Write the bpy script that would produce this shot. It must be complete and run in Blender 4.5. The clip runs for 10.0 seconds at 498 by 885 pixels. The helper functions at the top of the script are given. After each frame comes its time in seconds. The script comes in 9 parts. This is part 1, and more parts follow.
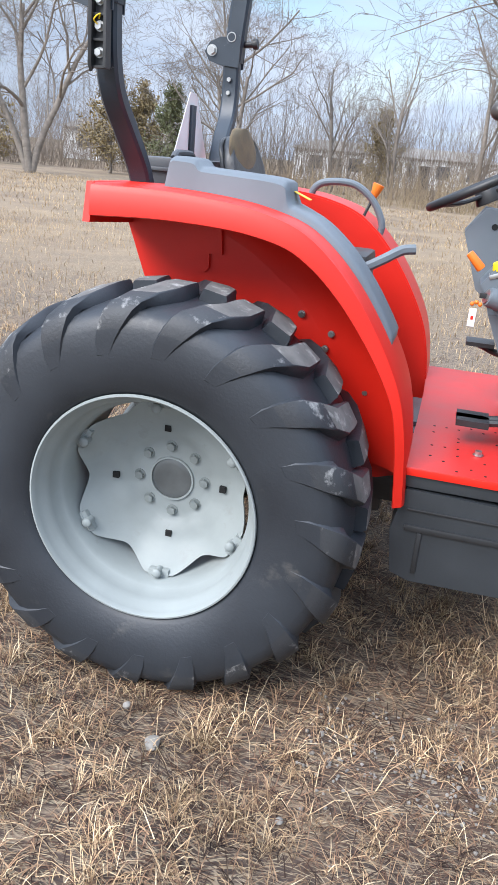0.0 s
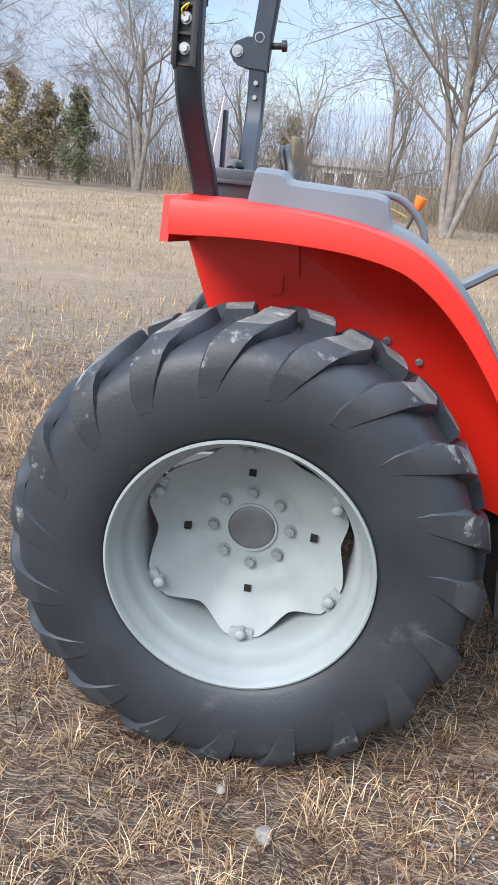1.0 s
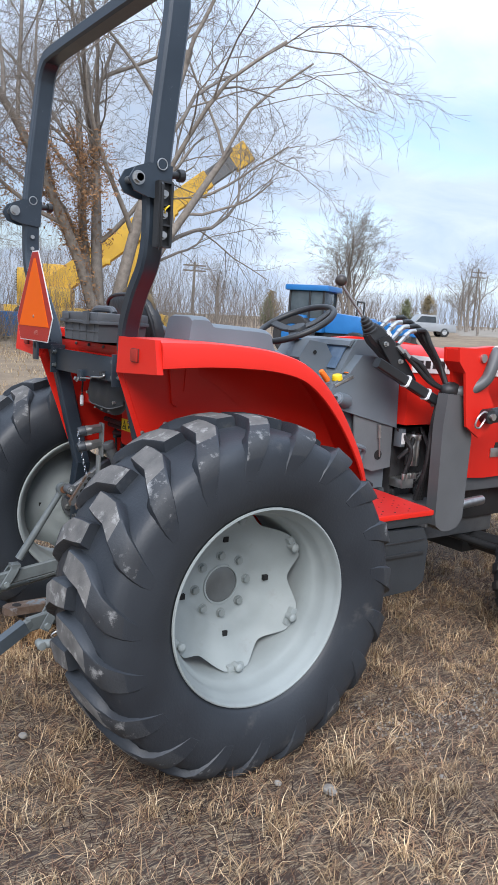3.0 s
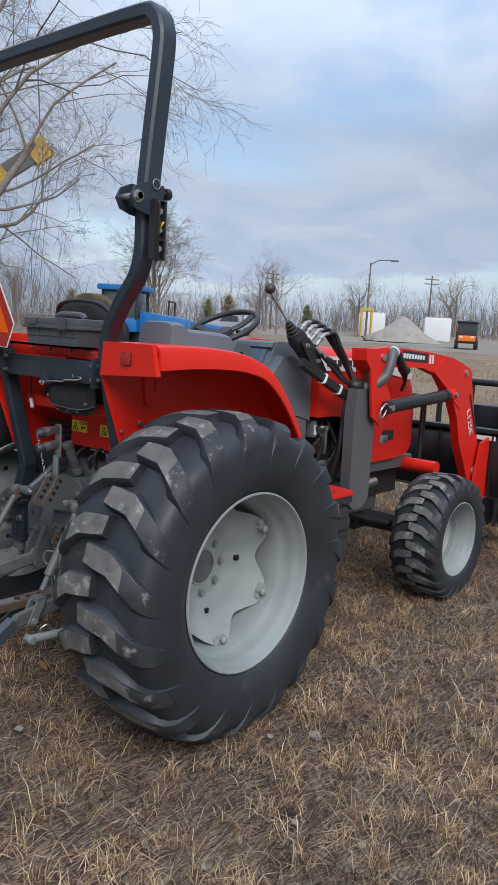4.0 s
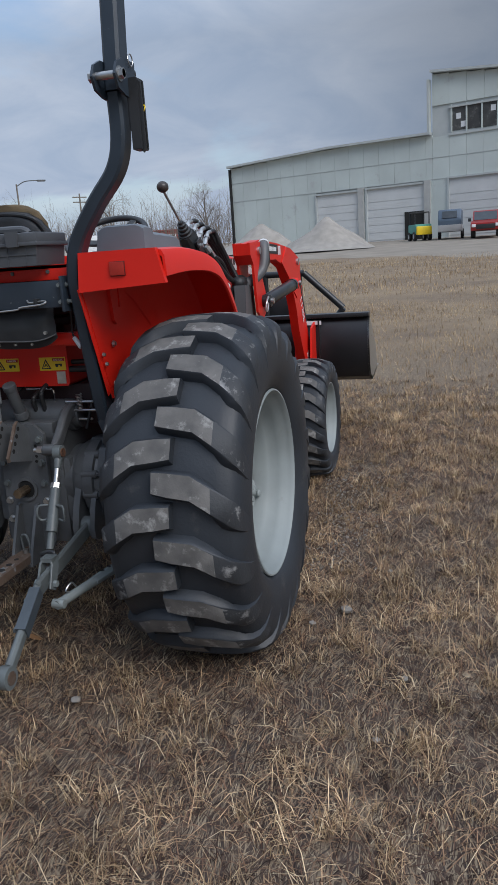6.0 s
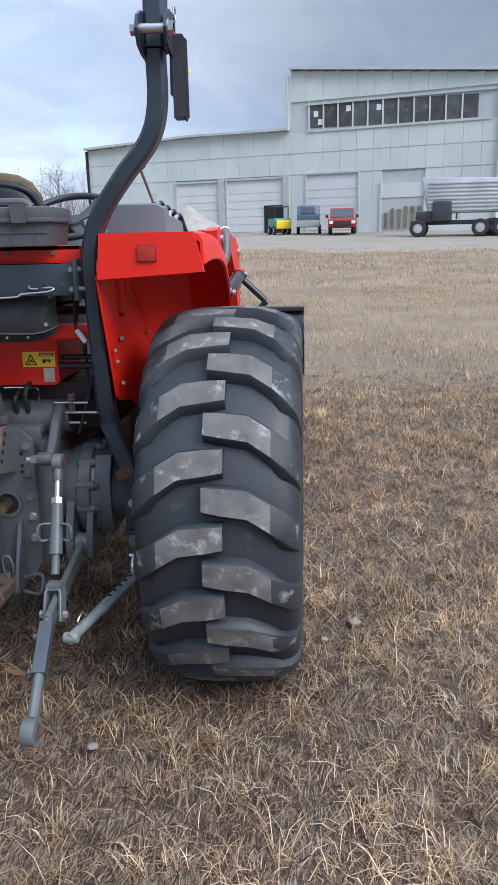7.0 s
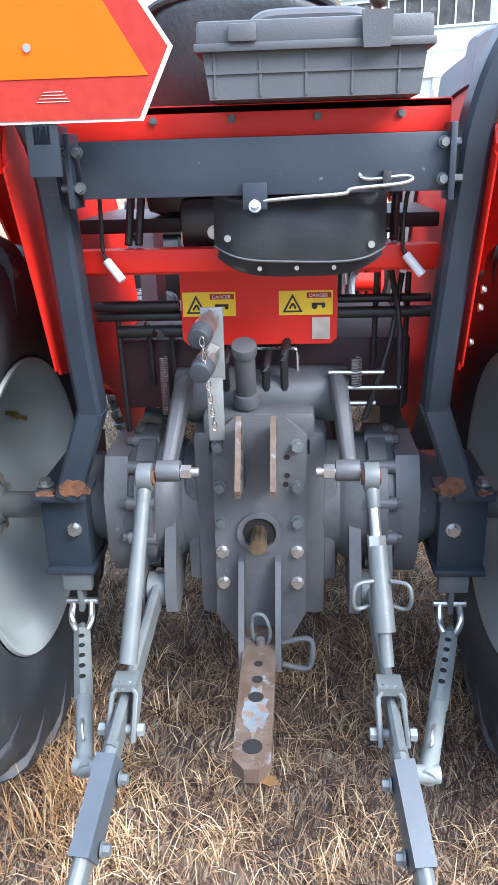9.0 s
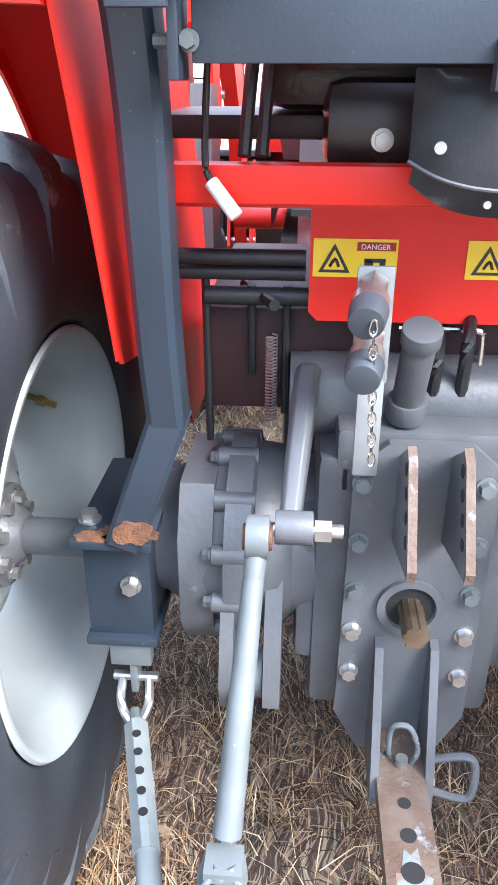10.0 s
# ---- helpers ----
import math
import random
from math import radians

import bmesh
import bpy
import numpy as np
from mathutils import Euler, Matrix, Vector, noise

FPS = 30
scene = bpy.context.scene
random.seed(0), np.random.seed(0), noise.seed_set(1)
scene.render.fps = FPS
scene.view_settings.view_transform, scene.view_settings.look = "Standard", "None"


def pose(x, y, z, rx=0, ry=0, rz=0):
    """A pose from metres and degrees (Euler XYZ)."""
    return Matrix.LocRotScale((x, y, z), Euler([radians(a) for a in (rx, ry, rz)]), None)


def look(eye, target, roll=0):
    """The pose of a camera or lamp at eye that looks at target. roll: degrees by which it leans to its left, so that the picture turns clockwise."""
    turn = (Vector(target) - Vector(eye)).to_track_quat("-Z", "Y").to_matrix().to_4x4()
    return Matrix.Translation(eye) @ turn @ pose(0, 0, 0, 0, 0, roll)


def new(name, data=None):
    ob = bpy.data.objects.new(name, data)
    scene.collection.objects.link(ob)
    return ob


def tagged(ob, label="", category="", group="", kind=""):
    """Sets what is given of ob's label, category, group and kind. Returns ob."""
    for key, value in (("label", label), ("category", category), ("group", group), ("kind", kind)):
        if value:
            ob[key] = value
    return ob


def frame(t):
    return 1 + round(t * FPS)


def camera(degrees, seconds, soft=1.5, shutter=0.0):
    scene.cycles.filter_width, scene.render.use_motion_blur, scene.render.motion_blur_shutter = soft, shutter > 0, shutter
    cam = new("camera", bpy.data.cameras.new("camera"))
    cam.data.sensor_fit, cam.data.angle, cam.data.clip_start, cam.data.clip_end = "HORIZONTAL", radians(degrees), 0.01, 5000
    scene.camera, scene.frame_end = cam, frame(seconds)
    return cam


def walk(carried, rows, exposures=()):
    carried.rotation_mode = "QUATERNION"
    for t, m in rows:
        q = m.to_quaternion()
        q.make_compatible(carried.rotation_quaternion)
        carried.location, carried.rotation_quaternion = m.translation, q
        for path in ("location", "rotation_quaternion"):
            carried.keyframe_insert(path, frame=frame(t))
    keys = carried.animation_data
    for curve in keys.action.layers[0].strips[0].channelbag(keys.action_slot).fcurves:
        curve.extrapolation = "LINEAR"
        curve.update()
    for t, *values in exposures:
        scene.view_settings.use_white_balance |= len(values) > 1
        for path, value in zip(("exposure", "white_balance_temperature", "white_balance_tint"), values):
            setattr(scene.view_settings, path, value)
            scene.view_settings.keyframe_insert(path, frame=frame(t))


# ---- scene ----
cam = camera(36.3, 10.0, 1.15)
PATH = [
    (0, (0.736, -2.736, 1.545), (0.293, -0.917, 0.842), 5.2),
    (0.5, (0.467, -2.667, 1.516), (0.025, -0.846, 0.819), 5.4),
    (1, (0.187, -2.586, 1.516), (-0.028, -0.714, 0.846), 5.8),
    (1.5, (-0.253, -2.627, 1.498), (0.095, -0.751, 0.899), 4.1),
    (2, (-0.593, -2.682, 1.496), (0.091, -0.857, 1.047), 2.1),
    (2.2, (-0.75, -2.707, 1.5), (0.087, -0.933, 1.111), 1.1),
    (3.3, (-1.682, -2.869, 1.513), (-0.436, -1.332, 1.219), 3.9),
    (3.5, (-1.818, -2.81, 1.506), (-0.476, -1.355, 1.218), 3.2),
    (4, (-2.111, -2.647, 1.496), (-0.59, -1.379, 1.216), 3.4),
    (4.5, (-2.417, -2.437, 1.521), (-0.773, -1.33, 1.253), 3.4),
    (5, (-2.542, -2.173, 1.486), (-0.788, -1.249, 1.225), 0.7),
    (5.5, (-2.583, -1.887, 1.45), (-0.789, -1.082, 1.086), -2.0),
    (5.7, (-2.593, -1.771, 1.409), (-0.77, -1.061, 0.991), -3.2),
    (6.8, (-2.5, -1.111, 1.391), (-0.576, -0.943, 0.873), -1.7),
    (7, (-2.451, -0.993, 1.421), (-0.526, -0.837, 0.901), -1.3),
    (7.5, (-2.314, -0.665, 1.426), (-0.389, -0.522, 0.901), -1.0),
    (8, (-2.124, -0.439, 1.418), (-0.205, -0.306, 0.872), -1.3),
    (8.5, (-1.835, -0.258, 1.376), (0.059, -0.105, 0.753), -1.5),
    (9, (-1.571, -0.085, 1.332), (0.296, 0.043, 0.627), -1.7),
    (9.5, (-1.299, 0.058, 1.309), (0.543, 0.102, 0.53), -2.9),
    (10, (-1.022, 0.159, 1.259), (0.778, 0.294, 0.397), 0.2),
]
EXPOSURES = [(0.0, 0.84, 6450, 10), (1.0, 0.74, 6500, 10), (2.0, 0.70, 6400, 10), (3.3, 0.08, 6450, 10), (4.0, -0.34, 6500, 10), (4.5, -0.52, 6550, 10), (5.5, -0.70, 6500, 10), (7.0, 0.26, 6250, 10), (8.0, 0.78, 6150, 10), (8.5, 1.10, 6200, 10), (9.0, 1.66, 6200, 11), (9.5, 2.02, 6250, 13), (10.0, 2.28, 6300, 13)]
walk(cam, [(t, look(eye, target, roll)) for t, eye, target, roll in PATH], EXPOSURES)

# ---- light ----
SUN_EL, SUN_AZ = 40.0, 234.0
scene.view_settings.exposure = 0.0
world = bpy.data.worlds.new("sky")
scene.world = world
world.use_nodes = True
wn, wl = world.node_tree.nodes, world.node_tree.links
wn.clear()
w_out = wn.new("ShaderNodeOutputWorld")
w_bg = wn.new("ShaderNodeBackground")
w_sky = wn.new("ShaderNodeTexSky")
w_sky.sky_type, w_sky.sun_disc = "NISHITA", False
w_sky.sun_elevation, w_sky.sun_rotation = radians(SUN_EL), radians(90 - SUN_AZ)
w_gain = wn.new("ShaderNodeVectorMath")
w_gain.operation = "SCALE"
w_gain.inputs["Scale"].default_value = 0.17
w_co = wn.new("ShaderNodeTexCoord")
w_sep = wn.new("ShaderNodeSeparateXYZ")
w_div = wn.new("ShaderNodeMath")
w_div.operation = "ADD"
w_div.inputs[1].default_value = 0.22
w_flat = wn.new("ShaderNodeVectorMath")
w_flat.operation = "DIVIDE"
w_noise = wn.new("ShaderNodeTexNoise")
w_noise.inputs["Scale"].default_value = 0.9
w_noise.inputs["Detail"].default_value = 7
w_noise.inputs["Roughness"].default_value = 0.52
w_noise.inputs["Distortion"].default_value = 0.3
w_ramp = wn.new("ShaderNodeValToRGB")
w_ramp.color_ramp.elements[0].position, w_ramp.color_ramp.elements[0].color = 0.36, (0.0, 0.0, 0.0, 1)
w_ramp.color_ramp.elements[1].position, w_ramp.color_ramp.elements[1].color = 0.49, (1, 1, 1, 1)
w_tone = wn.new("ShaderNodeTexNoise")
w_tone.inputs["Scale"].default_value = 2.1
w_tone.inputs["Detail"].default_value = 8
w_tone.inputs["Roughness"].default_value = 0.58
w_tone.inputs["Distortion"].default_value = 0.6
w_cloud = wn.new("ShaderNodeValToRGB")
w_cloud.color_ramp.elements[0].position, w_cloud.color_ramp.elements[0].color = 0.34, (0.48, 0.595, 0.785, 1)
w_cloud.color_ramp.elements[1].position, w_cloud.color_ramp.elements[1].color = 0.66, (0.64, 0.735, 0.895, 1)
w_mix = wn.new("ShaderNodeMix")
w_mix.data_type = "RGBA"
wl.new(w_co.outputs["Generated"], w_sep.inputs[0])
wl.new(w_sep.outputs["Z"], w_div.inputs[0])
wl.new(w_co.outputs["Generated"], w_flat.inputs[0])
wl.new(w_div.outputs[0], w_flat.inputs[1])
wl.new(w_flat.outputs[0], w_noise.inputs["Vector"])
wl.new(w_flat.outputs[0], w_tone.inputs["Vector"])
wl.new(w_noise.outputs["Fac"], w_ramp.inputs[0])
wl.new(w_tone.outputs["Fac"], w_cloud.inputs[0])
wl.new(w_sky.outputs[0], w_gain.inputs[0])
w_haze = wn.new("ShaderNodeMapRange")
w_haze.inputs["From Min"].default_value, w_haze.inputs["From Max"].default_value = 0.03, 0.16
w_haze.inputs["To Min"].default_value, w_haze.inputs["To Max"].default_value = 1.0, 0.0
wl.new(w_sep.outputs["Z"], w_haze.inputs["Value"])
w_cover = wn.new("ShaderNodeMath")
w_cover.operation = "MAXIMUM"
wl.new(w_haze.outputs[0], w_cover.inputs[0])
wl.new(w_ramp.outputs[0], w_cover.inputs[1])
wl.new(w_cover.outputs[0], w_mix.inputs["Factor"])
wl.new(w_gain.outputs[0], w_mix.inputs["A"])
wl.new(w_cloud.outputs[0], w_mix.inputs["B"])
wl.new(w_mix.outputs["Result"], w_bg.inputs["Color"])
# a thin overcast: brighter overhead than at the horizon
w_rise = wn.new("ShaderNodeMapRange")
w_rise.inputs["From Min"].default_value, w_rise.inputs["From Max"].default_value = 0.25, 1.0
w_rise.inputs["To Min"].default_value, w_rise.inputs["To Max"].default_value = 0.90, 4.2
wl.new(w_sep.outputs["Z"], w_rise.inputs["Value"])
# the cloud cover is thinner and brighter towards the woods than over the hall
w_dot = wn.new("ShaderNodeVectorMath")
w_dot.operation = "DOT_PRODUCT"
w_dot.inputs[1].default_value = (0.5, 0.866, 0.0)
wl.new(w_co.outputs["Generated"], w_dot.inputs[0])
w_side = wn.new("ShaderNodeMapRange")
w_side.inputs["From Min"].default_value, w_side.inputs["From Max"].default_value = 0.25, 0.95
w_side.inputs["To Min"].default_value, w_side.inputs["To Max"].default_value = 0.52, 0.88
wl.new(w_dot.outputs["Value"], w_side.inputs["Value"])
w_all = wn.new("ShaderNodeMath")
w_all.operation = "MULTIPLY"
wl.new(w_rise.outputs[0], w_all.inputs[0])
# a thinner stretch of cloud beyond the yard
w_thin = wn.new("ShaderNodeVectorMath")
w_thin.operation = "DOT_PRODUCT"
w_thin.inputs[1].default_value = (0.848, 0.530, 0.0)
wl.new(w_co.outputs["Generated"], w_thin.inputs[0])
w_lobe = wn.new("ShaderNodeMapRange")
w_lobe.interpolation_type = "SMOOTHSTEP"
w_lobe.inputs["From Min"].default_value, w_lobe.inputs["From Max"].default_value = 0.80, 0.98
w_lobe.inputs["To Min"].default_value, w_lobe.inputs["To Max"].default_value = 0.0, 0.38
wl.new(w_thin.outputs["Value"], w_lobe.inputs["Value"])
w_sum = wn.new("ShaderNodeMath")
w_sum.operation = "ADD"
wl.new(w_side.outputs[0], w_sum.inputs[0])
wl.new(w_lobe.outputs[0], w_sum.inputs[1])
w_veil = wn.new("ShaderNodeVectorMath")
w_veil.operation = "DOT_PRODUCT"
w_veil.inputs[1].default_value = (math.cos(radians(SUN_AZ)), math.sin(radians(SUN_AZ)), 0.0)
wl.new(w_co.outputs["Generated"], w_veil.inputs[0])
w_glow = wn.new("ShaderNodeMapRange")
w_glow.interpolation_type = "SMOOTHSTEP"
w_glow.inputs["From Min"].default_value, w_glow.inputs["From Max"].default_value = -0.1, 0.9
w_glow.inputs["To Min"].default_value, w_glow.inputs["To Max"].default_value = 0.0, 0.38
wl.new(w_veil.outputs["Value"], w_glow.inputs["Value"])
w_total = wn.new("ShaderNodeMath")
w_total.operation = "ADD"
wl.new(w_sum.outputs[0], w_total.inputs[0])
wl.new(w_glow.outputs[0], w_total.inputs[1])
wl.new(w_total.outputs[0], w_all.inputs[1])
wl.new(w_all.outputs[0], w_bg.inputs["Strength"])
wl.new(w_bg.outputs[0], w_out.inputs[0])

sun = new("sun", bpy.data.lights.new("sun", "SUN"))
sun.data.energy, sun.data.angle, sun.data.color = 2.65, radians(35), (1.0, 0.98, 0.955)
_el, _az = radians(SUN_EL), radians(SUN_AZ)
sun.matrix_world = look((30 * math.cos(_el) * math.cos(_az), 30 * math.cos(_el) * math.sin(_az), 30 * math.sin(_el)), (0, 0, 0))


# ---- materials ----
def mat(name, a, b=None, scale=8.0, rough=0.5, metal=0.0, bump=0.0, bump_scale=120.0, wear=None, wear_amount=0.5, wear_scale=14.0, jitter=0.0, spec=0.5, coat=0.0):
    """Base colour a mottled with b, fine relief, and patches of a wear colour."""
    m = bpy.data.materials.new(name)
    m.use_nodes = True
    n, l = m.node_tree.nodes, m.node_tree.links
    p = n["Principled BSDF"]
    p.inputs["Metallic"].default_value = metal
    p.inputs["Specular IOR Level"].default_value = spec
    p.inputs["Coat Weight"].default_value = coat
    geo = n.new("ShaderNodeNewGeometry")
    big = n.new("ShaderNodeTexNoise")
    big.inputs["Scale"].default_value, big.inputs["Detail"].default_value = scale, 6
    l.new(geo.outputs["Position"], big.inputs["Vector"])
    ramp = n.new("ShaderNodeValToRGB")
    b = b or tuple(c * 0.82 for c in a)
    ramp.color_ramp.elements[0].position, ramp.color_ramp.elements[0].color = 0.32, (*b, 1)
    ramp.color_ramp.elements[1].position, ramp.color_ramp.elements[1].color = 0.66, (*a, 1)
    l.new(big.outputs["Fac"], ramp.inputs[0])
    colour = ramp.outputs[0]
    fine = n.new("ShaderNodeTexNoise")
    fine.inputs["Scale"].default_value, fine.inputs["Detail"].default_value = bump_scale, 4
    l.new(geo.outputs["Position"], fine.inputs["Vector"])
    if jitter:
        info = n.new("ShaderNodeObjectInfo")
        hsv = n.new("ShaderNodeHueSaturation")
        rng = n.new("ShaderNodeMapRange")
        rng.inputs["To Min"].default_value, rng.inputs["To Max"].default_value = 1 - jitter, 1 + jitter
        l.new(info.outputs["Random"], rng.inputs["Value"])
        l.new(rng.outputs[0], hsv.inputs["Value"])
        l.new(colour, hsv.inputs["Color"])
        colour = hsv.outputs[0]
    if wear:
        spots = n.new("ShaderNodeTexNoise")
        spots.inputs["Scale"].default_value, spots.inputs["Detail"].default_value, spots.inputs["Roughness"].default_value = wear_scale, 9, 0.68
        l.new(geo.outputs["Position"], spots.inputs["Vector"])
        cut = n.new("ShaderNodeMapRange")
        cut.inputs["From Min"].default_value, cut.inputs["From Max"].default_value = 0.72 - 0.3 * wear_amount, 0.80 - 0.22 * wear_amount
        l.new(spots.outputs["Fac"], cut.inputs["Value"])
        mixer = n.new("ShaderNodeMix")
        mixer.data_type = "RGBA"
        mixer.inputs["B"].default_value = (*wear, 1)
        l.new(cut.outputs[0], mixer.inputs["Factor"])
        l.new(colour, mixer.inputs["A"])
        colour = mixer.outputs["Result"]
    l.new(colour, p.inputs["Base Color"])
    rr = n.new("ShaderNodeMapRange")
    rr.inputs["To Min"].default_value, rr.inputs["To Max"].default_value = max(0.02, rough - 0.1), min(1, rough + 0.1)
    l.new(big.outputs["Fac"], rr.inputs["Value"])
    l.new(rr.outputs[0], p.inputs["Roughness"])
    if bump:
        bp = n.new("ShaderNodeBump")
        bp.inputs["Strength"].default_value, bp.inputs["Distance"].default_value = bump, 0.004
        l.new(fine.outputs["Fac"], bp.inputs["Height"])
        l.new(bp.outputs[0], p.inputs["Normal"])
    return m


RED = mat("red_paint", (0.68, 0.020, 0.010), (0.60, 0.016, 0.008), 3.0, 0.42, bump=0.02, bump_scale=300, spec=0.35, wear=(0.62, 0.05, 0.03), wear_amount=0.12, wear_scale=9)
RED_WORN = mat("worn_red_paint", (0.58, 0.02, 0.016), (0.45, 0.016, 0.012), 6.0, 0.42, wear=(0.22, 0.13, 0.10), wear_amount=0.28, wear_scale=30, bump=0.05)
GREY_PAINT = mat("grey_cast_paint", (0.092, 0.097, 0.102), (0.064, 0.068, 0.072), 11.0, 0.44, bump=0.20, bump_scale=110, wear=(0.17, 0.165, 0.16), wear_amount=0.24, wear_scale=24)
LINK_GREY = mat("grey_link_paint", (0.120, 0.136, 0.136), (0.085, 0.096, 0.097), 12.0, 0.45, bump=0.12, wear=(0.30, 0.28, 0.25), wear_amount=0.2, wear_scale=40)
SLATE = mat("slate_frame_paint", (0.025, 0.036, 0.050), (0.018, 0.027, 0.038), 7.0, 0.40, bump=0.06, bump_scale=220, wear=(0.17, 0.185, 0.20), wear_amount=0.22, wear_scale=60)
STAB_GREY = mat("pale_link_paint", (0.22, 0.245, 0.24), (0.16, 0.18, 0.178), 14.0, 0.5, bump=0.15, wear=(0.13, 0.12, 0.10), wear_amount=0.3, wear_scale=36)
PAINT_CHIPS = mat("chipped_pale_paint", (0.145, 0.175, 0.195), (0.10, 0.12, 0.13), 30.0, 0.7, bump=0.4, wear=(0.16, 0.095, 0.06), wear_amount=0.80, wear_scale=45)
CHANNEL = mat("slate_link_paint", (0.060, 0.075, 0.088), (0.045, 0.056, 0.066), 9.0, 0.42, bump=0.08, wear=(0.16, 0.15, 0.13), wear_amount=0.12, wear_scale=40)
TANK_BLACK = mat("black_tank_plastic", (0.034, 0.039, 0.044), (0.025, 0.029, 0.033), 6.0, 0.38, bump=0.12, bump_scale=90)
BAG = mat("grey_black_vinyl_cloth", (0.078, 0.083, 0.090), (0.056, 0.060, 0.066), 9.0, 0.36, bump=0.10, bump_scale=260)
PLASTIC_GREY = mat("grey_moulded_plastic", (0.135, 0.158, 0.178), (0.112, 0.132, 0.150), 5.0, 0.52, bump=0.08, bump_scale=500)
PLASTIC_BLACK = mat("black_plastic", (0.022, 0.023, 0.025), (0.016, 0.017, 0.018), 8.0, 0.48, bump=0.1, bump_scale=400)
TOOLBOX = mat("charcoal_box_plastic", (0.075, 0.08, 0.088), (0.06, 0.064, 0.07), 6.0, 0.5, bump=0.12, bump_scale=350)
VINYL = mat("black_vinyl", (0.03, 0.031, 0.033), (0.02, 0.021, 0.022), 14.0, 0.36, bump=0.3, bump_scale=90)
RUBBER = mat("tyre_rubber", (0.026, 0.031, 0.038), (0.016, 0.019, 0.024), 4.0, 0.52, bump=0.2, bump_scale=110, wear=(0.060, 0.060, 0.060), wear_amount=0.34, wear_scale=7)
LUG_SIDE = mat("scuffed_shoulder_rubber", (0.032, 0.035, 0.039), (0.021, 0.023, 0.027), 6.0, 0.6, bump=0.3, bump_scale=120, wear=(0.26, 0.26, 0.255), wear_amount=0.52, wear_scale=15)
LUG_TOP = mat("worn_lug_rubber", (0.145, 0.138, 0.13), (0.085, 0.083, 0.08), 16.0, 0.85, bump=0.22, bump_scale=130, wear=(0.30, 0.295, 0.28), wear_amount=0.58, wear_scale=19)
SILVER = mat("silver_wheel_paint", (0.285, 0.315, 0.313), (0.242, 0.268, 0.266), 6.0, 0.50, bump=0.10, bump_scale=45, wear=(0.235, 0.25, 0.245), wear_amount=0.36, wear_scale=9, spec=0.25)
HUB_GREY = mat("hub_grey", (0.14, 0.15, 0.152), (0.10, 0.108, 0.11), 12.0, 0.42, metal=0.3, bump=0.1)
STEEL = mat("zinc_steel", (0.55, 0.55, 0.54), (0.42, 0.42, 0.41), 30.0, 0.32, metal=0.9, bump=0.06)
CHROME = mat("chrome", (0.75, 0.75, 0.76), (0.66, 0.66, 0.67), 20.0, 0.12, metal=1.0)
RUSTY = mat("rusty_steel", (0.130, 0.096, 0.074), (0.085, 0.050, 0.032), 22.0, 0.75, metal=0.25, bump=0.5, bump_scale=150, wear=(0.24, 0.26, 0.28), wear_amount=0.45, wear_scale=20)
RUST = mat("rust", (0.165, 0.070, 0.030), (0.060, 0.028, 0.018), 60.0, 0.9, bump=0.6, bump_scale=200)
BLACK_HOLE = mat("dark_cavity", (0.008, 0.008, 0.008), (0.006, 0.006, 0.006), 5.0, 0.9)
ORANGE = mat("orange_reflective", (0.76, 0.115, 0.001), (0.70, 0.105, 0.001), 3.0, 0.55, spec=0.2)
SMV_RED = mat("red_reflective", (0.36, 0.030, 0.020), (0.31, 0.024, 0.016), 60.0, 0.5, bump=0.1, bump_scale=700, spec=0.25)
YELLOW = mat("yellow_sticker", (0.82, 0.58, 0.02), (0.78, 0.54, 0.02), 10.0, 0.4)
WHITE = mat("white_paint", (0.74, 0.75, 0.75), (0.66, 0.67, 0.67), 4.0, 0.5)
ORANGE_PLASTIC = mat("orange_plastic", (0.85, 0.20, 0.02), (0.78, 0.17, 0.02), 10.0, 0.42)
HOSE = mat("hydraulic_hose", (0.018, 0.018, 0.019), (0.013, 0.013, 0.014), 30.0, 0.45, bump=0.3, bump_scale=400)
LOADER_GREY = mat("loader_grey_paint", (0.10, 0.102, 0.105), (0.082, 0.084, 0.087), 6.0, 0.45, bump=0.06)
BUCKET_BLACK = mat("bucket_black_paint", (0.018, 0.019, 0.021), (0.013, 0.014, 0.015), 5.0, 0.35, bump=0.05, wear=(0.14, 0.13, 0.12), wear_amount=0.12, wear_scale=8)
# the display's blue base colour stands in for a reflection on its glass
GLASS_DARK = mat("display_painted_reflection", (0.10, 0.15, 0.22), (0.05, 0.085, 0.14), 9.0, 0.10)


# ---- building blocks ----
def box(bm, x0, x1, y0, y1, z0, z1, m=None):
    made = bmesh.ops.create_cube(bm, size=1.0)["verts"]
    t = Matrix.Translation(((x0 + x1) / 2, (y0 + y1) / 2, (z0 + z1) / 2)) @ Matrix.Diagonal((abs(x1 - x0), abs(y1 - y0), abs(z1 - z0), 1))
    bmesh.ops.transform(bm, matrix=(m @ t) if m else t, verts=made)
    return bm


def along(p, q):
    """A frame at p whose z points to q."""
    p, q = Vector(p), Vector(q)
    return Matrix.Translation(p) @ (q - p).to_track_quat("Z", "Y").to_matrix().to_4x4()


def cyl(bm, p, q, r, r2=None, n=18):
    d = (Vector(q) - Vector(p)).length
    m = along(p, q) @ Matrix.Translation((0, 0, d / 2))
    bmesh.ops.create_cone(bm, cap_ends=True, segments=n, radius1=r, radius2=r if r2 is None else r2, depth=d, matrix=m)
    return bm


